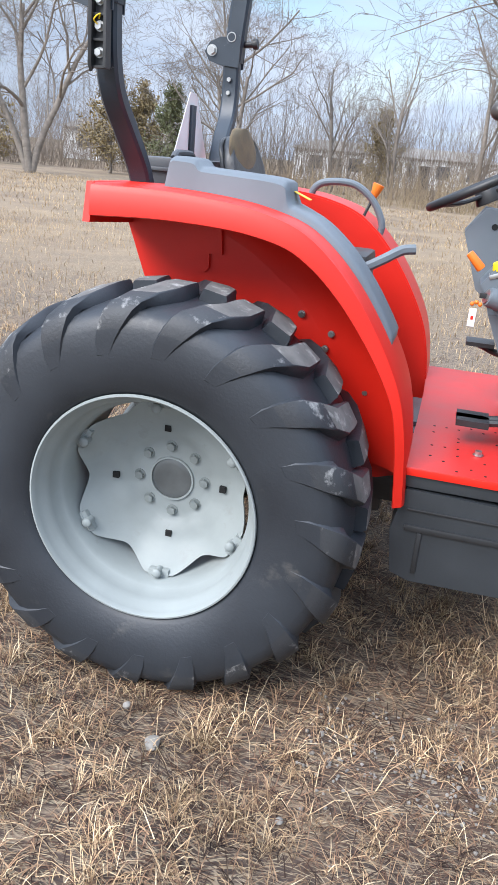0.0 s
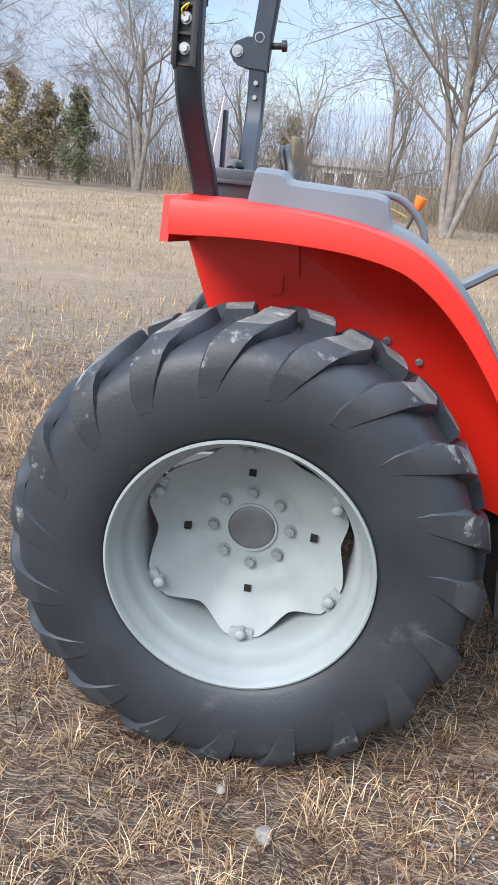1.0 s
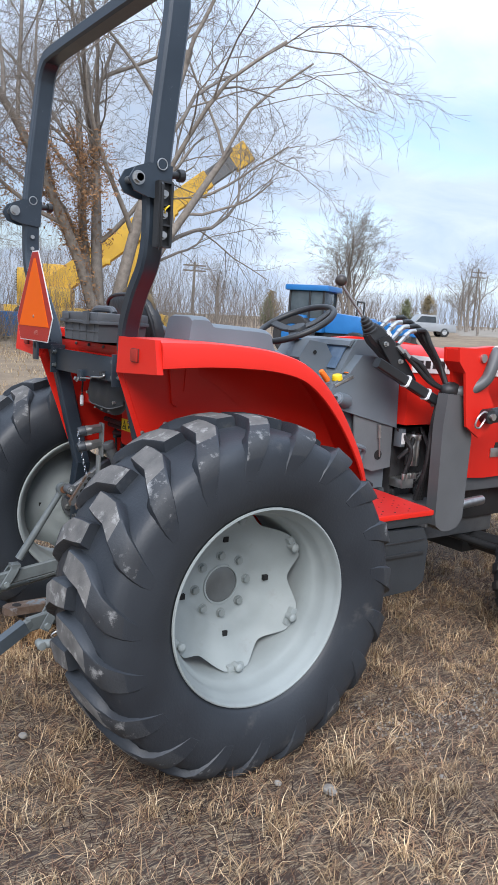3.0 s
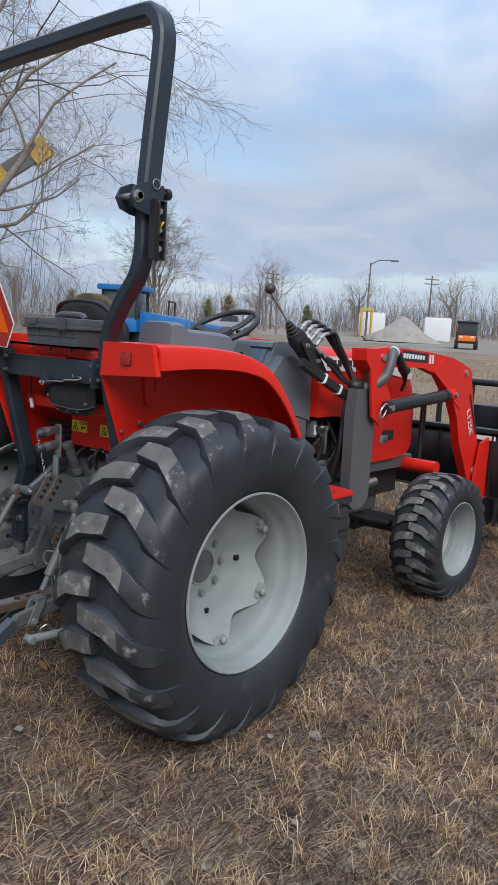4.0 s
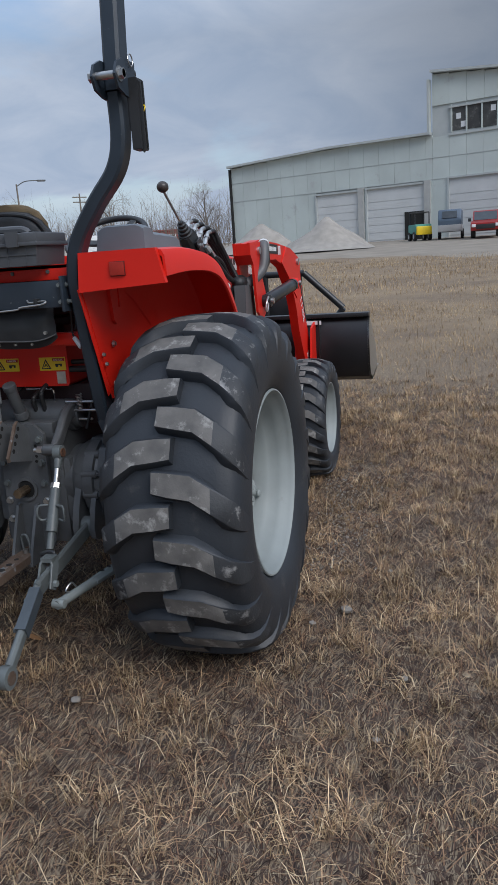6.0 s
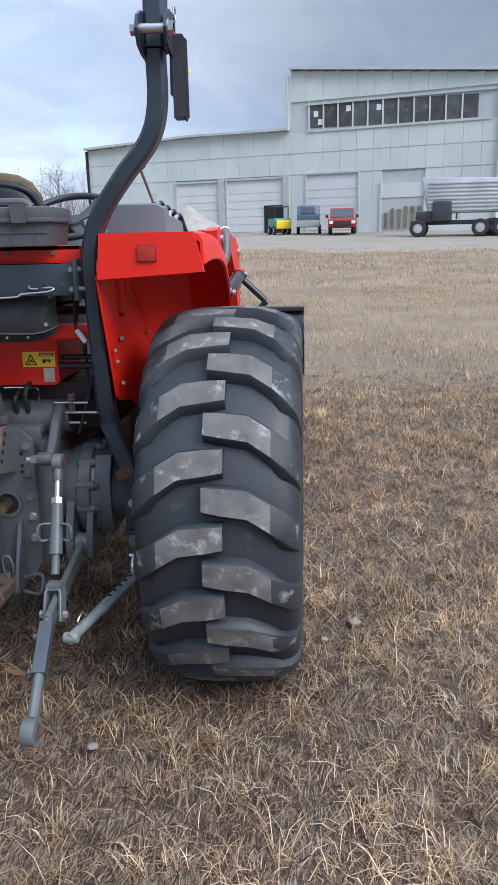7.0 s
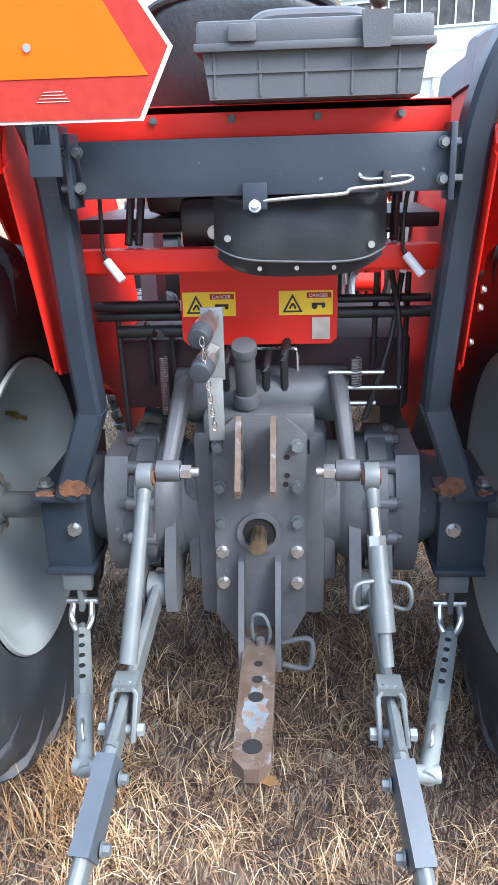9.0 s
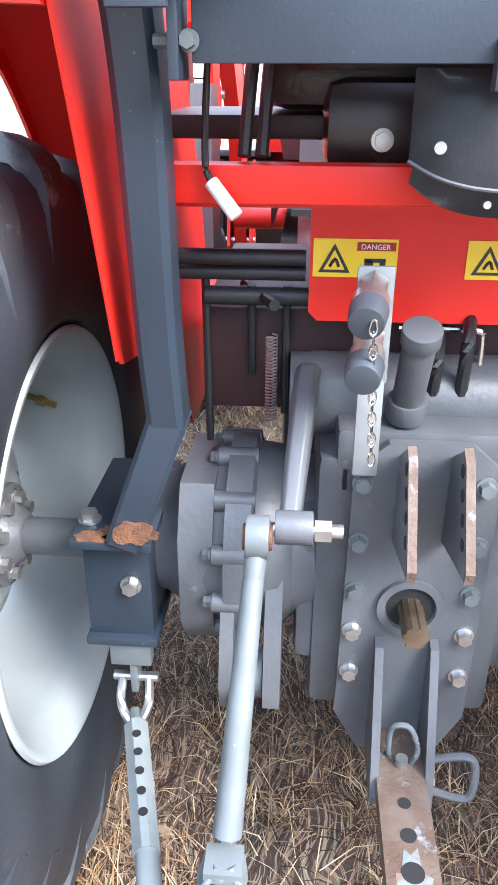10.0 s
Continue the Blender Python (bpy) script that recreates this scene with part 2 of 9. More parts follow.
def ball(bm, c, r, s=(1, 1, 1), n=14):
    bmesh.ops.create_uvsphere(bm, u_segments=n, v_segments=max(6, n // 2), radius=r, matrix=Matrix.Translation(c) @ Matrix.Diagonal((*s, 1)))
    return bm


def smooth_path(pts, k=6):
    """Catmull-Rom through the points."""
    pts = [Vector(p) for p in pts]
    ext = [2 * pts[0] - pts[1], *pts, 2 * pts[-1] - pts[-2]]
    out = []
    for i in range(1, len(ext) - 2):
        a, b, c, d = ext[i - 1:i + 3]
        for j in range(k):
            t = j / k
            out.append(0.5 * (2 * b + (c - a) * t + (2 * a - 5 * b + 4 * c - d) * t * t + (3 * b - a - 3 * c + d) * t ** 3))
    return [*out, pts[-1]]


def sweep(bm, pts, section, up=(0, 0, 1), scales=None):
    """A closed section of (u, v) carried along the points; v lies towards up."""
    pts = [Vector(p) for p in pts]
    rings = []
    for i, p in enumerate(pts):
        d = (pts[min(i + 1, len(pts) - 1)] - pts[max(i - 1, 0)]).normalized()
        side = d.cross(Vector(up)).normalized()
        top = side.cross(d).normalized()
        s = scales[i] if scales else 1
        rings.append([bm.verts.new(p + side * u * s + top * v * s) for u, v in section])
    n = len(section)
    for a, b in zip(rings, rings[1:]):
        for i in range(n):
            bm.faces.new((a[i], a[(i + 1) % n], b[(i + 1) % n], b[i]))
    bm.faces.new(rings[0][::-1])
    bm.faces.new(rings[-1])
    return bm


def ring_section(r, n=10):
    return [(r * math.cos(2 * math.pi * i / n), r * math.sin(2 * math.pi * i / n)) for i in range(n)]


def rect_section(w, h, c=0.008):
    a, b = w / 2, h / 2
    return [(-a + c, -b), (a - c, -b), (a, -b + c), (a, b - c), (a - c, b), (-a + c, b), (-a, b - c), (-a, -b + c)]


def tube(bm, pts, r, n=10, k=6, up=(0.13, 0.21, 0.97)):
    return sweep(bm, smooth_path(pts, k) if len(pts) > 2 else pts, ring_section(r, n), up)


def prism(bm, poly, axis, a, b):
    """A polygon drawn in the two other axes, from a to b along axis."""
    def place(u, v, w):
        return {"x": (w, u, v), "y": (u, w, v), "z": (u, v, w)}[axis]
    lo = [bm.verts.new(place(u, v, a)) for u, v in poly]
    hi = [bm.verts.new(place(u, v, b)) for u, v in poly]
    n = len(poly)
    bm.faces.new(lo)
    bm.faces.new(hi[::-1])
    for i in range(n):
        bm.faces.new((lo[i], hi[i], hi[(i + 1) % n], lo[(i + 1) % n]))
    return bm


def lathe(bm, profile, c=(0, 0, 0), n=64, closed=True, axis="y"):
    """Points (radius, along) turned round an axis through c."""
    rings = []
    for i in range(n):
        t = 2 * math.pi * i / n
        row = []
        for r, a in profile:
            u, v = r * math.cos(t), r * math.sin(t)
            o = {"y": (u, a, v), "x": (a, u, v), "z": (u, v, a)}[axis]
            row.append(bm.verts.new((c[0] + o[0], c[1] + o[1], c[2] + o[2])))
        rings.append(row)
    k = len(profile)
    for i in range(n):
        a, b = rings[i], rings[(i + 1) % n]
        for j in range(k if closed else k - 1):
            bm.faces.new((a[j], a[(j + 1) % k], b[(j + 1) % k], b[j]))
    return bm


def mesh_of(name, bm, material, bevel=0.0, smooth=35):
    if bevel:
        edges = [e for e in bm.edges if len(e.link_faces) == 2 and e.calc_face_angle(0) > 0.5]
        bmesh.ops.bevel(bm, geom=edges, offset=bevel, segments=2, profile=0.6, affect="EDGES", clamp_overlap=True)
    bmesh.ops.recalc_face_normals(bm, faces=bm.faces)
    me = bpy.data.meshes.new(name)
    bm.to_mesh(me)
    bm.free()
    for m in (material if isinstance(material, (list, tuple)) else [material]):
        me.materials.append(m)
    me.shade_smooth()
    me.set_sharp_from_angle(angle=radians(smooth))
    return me


def part(name, bm, material, parent=None, label="", bevel=0.0, smooth=35, m=None):
    """One mesh object, under a thing or a part."""
    ob = new(name, mesh_of(name, bm, material, bevel, smooth))
    if m:
        ob.matrix_world = m
    if parent:
        ob.parent = parent
        ob.matrix_parent_inverse = parent.matrix_basis.inverted()
    return tagged(ob, label) if label else ob


def B():
    return bmesh.new()


def thing(name, label, category, at=(0, 0, 0), group=""):
    ob = new(name)
    ob.empty_display_size = 0.2
    ob.matrix_basis = Matrix.Translation(at)
    return tagged(ob, label, category, group)


def hexbolt(bm, c, d, r=0.012, h=0.012):
    """A hexagon head with its washer at c, standing out along d."""
    c, d = Vector(c), Vector(d).normalized()
    cyl(bm, c, c + d * 0.003, r * 1.35, n=16)
    cyl(bm, c + d * 0.003, c + d * (0.003 + h), r, n=6)
    return bm


# ---- ground ----
def land(x, y):
    """Height of the field: level round the tractor, rising gently ahead of it."""
    s = max(0.0, x - 6.0)
    z = 0.035 * s * s / (s + 6.0) if s < 110 else 0.035 * 110 * 110 / 116 
    return z

def sheet(name, xs, ys, material, height, label, kind="structure", category="ground"):
    verts = [(x, y, height(x, y)) for x in xs for y in ys]
    n = len(ys)
    faces = [(i * n + j, (i + 1) * n + j, (i + 1) * n + j + 1, i * n + j + 1) for i in range(len(xs) - 1) for j in range(n - 1)]
    me = bpy.data.meshes.new(name)
    me.from_pydata(verts, [], faces)
    me.materials.append(material)
    me.shade_smooth()
    return tagged(new(name, me), label, category, kind=kind)


def steps(near, far, count):
    """Even steps near the origin that widen outwards, on both sides."""
    inner = np.linspace(-near, near, count)
    outer = near * (far / near) ** np.linspace(0, 1, 26)[1:]
    return [*(-outer[::-1]), *inner, *outer]


def ground_material():
    """Matted dead grass: crossing fibres of several shades over dark litter."""
    m = mat("dry_field", (0.085, 0.056, 0.041), (0.034, 0.0225, 0.0175), 2.2, 0.95, bump=0.9, bump_scale=70, wear=(0.20, 0.150, 0.100), wear_amount=0.5, wear_scale=5.0)
    n, l = m.node_tree.nodes, m.node_tree.links
    p = n["Principled BSDF"]
    colour = p.inputs["Base Color"].links[0].from_socket
    geo = n.new("ShaderNodeNewGeometry")
    for turn, size, shade, lo in ((0.4, 38, (0.30, 0.235, 0.155), 0.575), (1.5, 30, (0.19, 0.140, 0.098), 0.56), (2.5, 46, (0.38, 0.31, 0.21), 0.60), (0.95, 34, (0.040, 0.030, 0.027), 0.57), (2.0, 42, (0.26, 0.20, 0.135), 0.585)):
        bend = n.new("ShaderNodeTexNoise")
        bend.inputs["Scale"].default_value = 3.0 + turn
        l.new(geo.outputs["Position"], bend.inputs["Vector"])
        add = n.new("ShaderNodeMix")
        add.data_type, add.blend_type = "RGBA", "ADD"
        add.inputs["Factor"].default_value = 0.22
        l.new(geo.outputs["Position"], add.inputs["A"])
        l.new(bend.outputs["Color"], add.inputs["B"])
        mp = n.new("ShaderNodeMapping")
        mp.inputs["Rotation"].default_value = (0, 0, turn)
        mp.inputs["Scale"].default_value = (size * 0.22, size * 5.0, 1)
        l.new(add.outputs["Result"], mp.inputs["Vector"])
        fib = n.new("ShaderNodeTexNoise")
        fib.inputs["Scale"].default_value, fib.inputs["Detail"].default_value = 1.0, 2
        l.new(mp.outputs[0], fib.inputs["Vector"])
        cut = n.new("ShaderNodeMapRange")
        cut.inputs["From Min"].default_value, cut.inputs["From Max"].default_value = lo, lo + 0.05
        cut.inputs["To Max"].default_value = 0.9
        l.new(fib.outputs["Fac"], cut.inputs["Value"])
        mixer = n.new("ShaderNodeMix")
        mixer.data_type = "RGBA"
        mixer.inputs["B"].default_value = (*shade, 1)
        l.new(cut.outputs[0], mixer.inputs["Factor"])
        l.new(colour, mixer.inputs["A"])
        colour = mixer.outputs["Result"]
    # litter colour is darker round the tractor and blends to paler straw further out
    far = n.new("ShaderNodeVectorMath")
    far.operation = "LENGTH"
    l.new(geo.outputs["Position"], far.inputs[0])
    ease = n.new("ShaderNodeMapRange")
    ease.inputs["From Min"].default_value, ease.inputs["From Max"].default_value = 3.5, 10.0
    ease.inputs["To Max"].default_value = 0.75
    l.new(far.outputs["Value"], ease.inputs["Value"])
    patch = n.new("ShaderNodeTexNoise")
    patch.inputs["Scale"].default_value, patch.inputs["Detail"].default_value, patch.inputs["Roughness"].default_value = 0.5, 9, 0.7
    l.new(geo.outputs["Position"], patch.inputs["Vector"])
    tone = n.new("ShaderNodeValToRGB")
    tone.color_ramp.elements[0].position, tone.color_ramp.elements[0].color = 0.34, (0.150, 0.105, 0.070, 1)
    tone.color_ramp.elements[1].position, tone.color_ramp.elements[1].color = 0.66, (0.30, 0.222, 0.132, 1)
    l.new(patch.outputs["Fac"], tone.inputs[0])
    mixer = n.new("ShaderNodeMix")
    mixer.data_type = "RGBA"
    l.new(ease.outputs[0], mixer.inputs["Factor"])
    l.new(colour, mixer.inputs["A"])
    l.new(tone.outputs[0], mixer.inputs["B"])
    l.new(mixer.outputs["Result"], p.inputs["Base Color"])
    return m


def field_z(x, y):
    """The uneven turf on the lie of the land."""
    return land(x, y) + 0.018 * noise.noise((x * 0.9, y * 0.9, 0)) + 0.008 * noise.noise((x * 4, y * 4, 3)) - 0.004


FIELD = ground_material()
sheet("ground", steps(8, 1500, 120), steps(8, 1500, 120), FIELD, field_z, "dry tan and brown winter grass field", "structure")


# ---- the tractor ----
tractor = thing("tractor", "red compact tractor with slate roll bar and front loader", "tractor")

HUB_Z, RW_Y, LW_Y = 0.588, -0.74, 0.72


def lug_mesh(name, R, half, carcass, width, lean, inner, q):
    """One bar of the tread, at angle 0 on the wheel's top, for the side of +y."""
    st = [  # (y, top radius, lead by arc length, width, depth)
        (inner, R - 0.002, 0.006, width * 0.86, 0.045),
        (half * 0.10, R, 0.0, width * 0.96, 0.045),
        (half * 0.40, R - 0.003, -lean * 0.10, width, 0.045),
        (half * 0.66, R - 0.013, -lean * 0.55, width * 1.03, 0.042),
        (half * 0.86, carcass + 0.004 * q, -lean * 0.95, width * 1.06, 0.034),
        (half * 0.945, carcass - 0.016 * q, -lean * 1.15, width * 1.04, 0.026),
        (half * 0.983, carcass - 0.042 * q, -lean * 1.34, width * 0.98, 0.016),
        (half * 0.999, carcass - 0.064 * q, -lean * 1.50, width * 0.90, 0.010),
        (half * 1.004, carcass - 0.090 * q, -lean * 1.68, width * 0.78, 0.006),
        (half * 1.000, carcass - 0.130 * q, -lean * 1.90, width * 0.55, 0.004),
    ]
    bm = B()
    rows = []
    for i, (y, r, s, w, dep) in enumerate(st):
        a = s / R
        out_y = min(1.0, max(0.0, (y / half - 0.55) / 0.45))
        ring = []
        for da, dd, in_y in ((-w * 0.66, dep, 1), (-w * 0.53, 0.005, 0), (-w * 0.46, 0.0, 0), (w * 0.46, 0.0, 0), (w * 0.53, 0.005, 0), (w * 0.66, dep, 1)):
            t = -(a + da / R)
            rr = r - dd * (1 - 0.75 * out_y)
            yy = y - in_y * dep * out_y
            ring.append(bm.verts.new((-math.sin(t) * rr, yy, math.cos(t) * rr)))
        rows.append(ring)
    for k, (a, b) in enumerate(zip(rows, rows[1:])):
        for i in range(5):
            f = bm.faces.new((a[i], a[i + 1], b[i + 1], b[i]))
            f.material_index = 0 if not 1 <= i <= 3 or k > 6 else 1 if k < 3 and i == 2 else 2 if i == 2 or k > 3 else 0
    bm.faces.new(rows[0][::-1])
    bm.faces.new(rows[-1])
    return mesh_of(name, bm, [RUBBER, LUG_TOP, LUG_SIDE], smooth=40)


def wheel(name, c, out, R, half, carcass, rim_r, rim_half, lugs, width, lean, inner, disc, turn=0.0):
    """A wheel on the tractor: rim with tyre, tread bars, disc, hub cap and bolts. out: +1 or -1, the side that its dish faces."""
    m = Matrix.Translation(c)
    g = rim_r - 0.012
    rim = [(rim_r, rim_half), (rim_r + 0.004, rim_half + 0.005), (rim_r + 0.002, rim_half + 0.010), (rim_r - 0.003, rim_half + 0.011), (rim_r - 0.007, rim_half + 0.006), (rim_r - 0.010, rim_half - 0.006), (rim_r - 0.015, rim_half - 0.020),
           (g - 0.012, rim_half - 0.034), (g - 0.018, rim_half - 0.052), (g - 0.020, rim_half - 0.078), (g - 0.030, rim_half - 0.092), (g - 0.037, rim_half - 0.106), (g - 0.040, rim_half * 0.25),
           (g - 0.042, -rim_half * 0.3), (g - 0.032, -rim_half + 0.06), (g - 0.030, -rim_half + 0.030), (rim_r - 0.018, -rim_half + 0.004), (rim_r - 0.010, -rim_half - 0.010),
           (rim_r, -rim_half - 0.012), (rim_r + 0.004, -rim_half - 0.006), (rim_r, -rim_half), (g - 0.012, -rim_half + 0.035), (g - 0.03, -rim_half * 0.3), (g - 0.03, rim_half * 0.3), (g - 0.012, rim_half - 0.035)]
    bm = lathe(B(), [(r, a * out) for r, a in rim], n=88)
    root = part(name, bm, SILVER, tractor, smooth=55, m=m)
    h = half
    q = (carcass - rim_r) / 0.248
    prof = [(rim_r - 0.006, rim_half * 0.96), (rim_r + 0.022 * q, rim_half + 0.016), (rim_r + 0.07 * q, h * 0.98), (rim_r + 0.11 * q, h), (carcass - 0.11 * q, h * 0.996), (carcass - 0.068 * q, h * 0.978), (carcass - 0.040 * q, h * 0.93), (carcass - 0.022 * q, h * 0.85), (carcass - 0.010 * q, h * 0.66), (carcass - 0.002, h * 0.4), (carcass, 0.0)]
    full = prof + [(r, -a) for r, a in prof[-2::-1]]
    bm = lathe(B(), full, n=96, closed=True)
    part("tyre", bm, RUBBER, root, "black rubber tyre with worn tread bars", smooth=50, m=m)
    me = lug_mesh("tread_bar", R, half, carcass, width, lean, inner, q)
    for side in (0, 1):
        for i in range(lugs):
            a = 2 * math.pi * (i + 0.5 * side) / lugs + turn
            ob = new("tread_bar", me)
            # apex of the bars points the same way round on both sides
            ob.matrix_basis = m @ Matrix.Rotation(a, 4, "Y") @ (Matrix.Diagonal((1, -1, 1, 1)) if side else Matrix.Identity(4)) @ Matrix.Rotation(0, 4, "Y")
            ob.parent = root
            ob.matrix_parent_inverse = root.matrix_basis.inverted()
    disc(root, m, out)
    return root


def rear_disc(root, m, out):
    o = out
    start = radians(-87.5)
    n = 144

    def dish(r):
        """Depth of the pressed face at radius r."""
        if r < 0.125:
            return -0.060
        if r < 0.17:
            return -0.060 + 0.027 * (0.5 - 0.5 * math.cos(math.pi * (r - 0.125) / 0.045))
        return -0.033 + 0.083 * ((r - 0.17) / 0.11) ** 1.7

    bm = B()
    front, back = [], []
    for f in (0.0, 0.14, 0.25, 0.33, 0.41, 0.5, 0.6, 0.7, 0.8, 0.88, 0.95, 1.0):
        ra, rb = [], []
        for i in range(n):
            t = 2 * math.pi * i / n
            wave = 0.5 + 0.5 * math.cos(6 * (t - start))
            edge = 0.249 + 0.031 * min(1.0, 1.35 * wave) ** 0.8
            r = 0.05 + (edge - 0.05) * f
            y = dish(r) + 0.017 * (wave - 0.6) * f ** 2.5 + 0.0025 * f * math.cos(12 * (t - start) + 0.6) + 0.004 * f * noise.noise((math.cos(t) * 2.2, math.sin(t) * 2.2, f * 2))
            ra.append(bm.verts.new((r * math.cos(t), o * y, r * math.sin(t))))
            rb.append(bm.verts.new((r * math.cos(t), o * (y - 0.009), r * math.sin(t))))
        front.append(ra)
        back.append(rb)
    loop_ = front + back[::-1]
    for a, b in zip(loop_, loop_[1:] + loop_[:1]):
        for i in range(n):
            bm.faces.new((a[i], a[(i + 1) % n], b[(i + 1) % n], b[i]))
    part("wheel_disc", bm, SILVER, root, "silver pressed wheel disc with scalloped edge", smooth=45, m=m)
    ring = lathe(B(), [(0.066, -0.061), (0.066, -0.053), (0.0715, -0.053), (0.0725, -0.061)], n=40)
    bmesh.ops.transform(ring, matrix=Matrix.Diagonal((1, o, 1, 1)), verts=ring.verts)
    part("hub_ring", ring, SILVER, root, m=m)
    cap = lathe(B(), [(0.0, -0.0545), (0.045, -0.0545), (0.060, -0.0555), (0.0655, -0.058), (0.066, -0.075), (0.0, -0.075)], n=40, closed=False)
    bmesh.ops.transform(cap, matrix=Matrix.Diagonal((1, o, 1, 1)), verts=cap.verts)
    part("hub_cap", cap, HUB_GREY, root, "dark grey round hub cap", m=m)
    for i in range(8):
        t = 2 * math.pi * (i + 0.5) / 8 + radians(3) + radians(22.5)
        bm = hexbolt(B(), (0.107 * math.cos(t), -o * 0.0605, 0.107 * math.sin(t)), (0, o, 0), 0.0135, 0.012)
        part("wheel_bolt", bm, STAB_GREY, root, m=m)
    for i in range(4):
        t = radians(3 + 90 * i)
        bm = box(B(), -0.0095, 0.0095, -0.010, 0.010, -0.0095, 0.0095, Matrix.Translation((0.175 * math.cos(t), -o * 0.0335, 0.175 * math.sin(t))))
        part("square_hole", bm, BLACK_HOLE, root, m=m)
    for i in range(6):
        t = start + math.pi * i / 3
        c, s = math.cos(t), math.sin(t)
        bm = B()
        rot = Matrix.Rotation(-t, 4, "Y")
        box(bm, 0.262, 0.302, -0.018, 0.012, -0.034, 0.034, rot @ Matrix.Translation((0, o * 0.038, 0)))
        part("rim_bracket", bm, SILVER, root, bevel=0.006, m=m)
        bm = cyl(B(), (0.266 * c, o * 0.04, 0.266 * s), (0.266 * c, o * 0.072, 0.266 * s), 0.012, n=16)
        ball(bm, (0.266 * c, o * 0.072, 0.266 * s), 0.0155, (1, 0.6, 1))
        part("carriage_bolt", bm, SILVER, root, m=m)


def rear_wheel(c, out, turn):
    return wheel("rear_wheel", c, out, 0.622, 0.232, 0.586, 0.338, 0.195, 19, 0.080, 0.085, -0.028, rear_disc, turn=turn)


rear_wheel((0, RW_Y, HUB_Z), -1, 0.195)
rear_wheel((0, LW_Y, HUB_Z), 1, 0.02)


def front_disc(root, m, out):
    o = out
    bm = lathe(B(), [(0.0, -0.03), (0.07, -0.03), (0.085, -0.04), (0.12, -0.05), (0.16, -0.02), (0.180, 0.015), (0.180, 0.005), (0.155, -0.03), (0.12, -0.06), (0.0, -0.05)], n=48, closed=False)
    bmesh.ops.transform(bm, matrix=Matrix.Diagonal((1, o, 1, 1)), verts=bm.verts)
    part("wheel_disc", bm, SILVER, root, m=m)
    bm = cyl(B(), (0, -o * 0.04, 0), (0, o * 0.005, 0), 0.05, 0.042, 28)
    part("hub_cap", bm, HUB_GREY, root, m=m, bevel=0.005)
    for i in range(6):
        t = math.pi * i / 3
        part("wheel_bolt", hexbolt(B(), (0.085 * math.cos(t), -o * 0.039, 0.085 * math.sin(t)), (0, o, 0), 0.011), STEEL, root, m=m)


def front_wheel(c, out, turn):
    return wheel("front_wheel", c, out, 0.378, 0.150, 0.355, 0.222, 0.125, 22, 0.050, 0.055, -0.02, front_disc, turn=turn)


FA_X = 2.10
front_wheel((FA_X, -0.675, 0.365), -1, 0.0)
front_wheel((FA_X, 0.655, 0.365), 1, 0.1)

# fenders
ARCH = smooth_path([(x, 0, z) for x, z in ((-0.283, 1.441), (-0.1, 1.443), (0.07, 1.434), (0.2, 1.416), (0.32, 1.38), (0.41, 1.318), (0.49, 1.235), (0.56, 1.14), (0.62, 1.04), (0.66, 0.95), (0.685, 0.85), (0.70, 0.74), (0.71, 0.64))], 4)


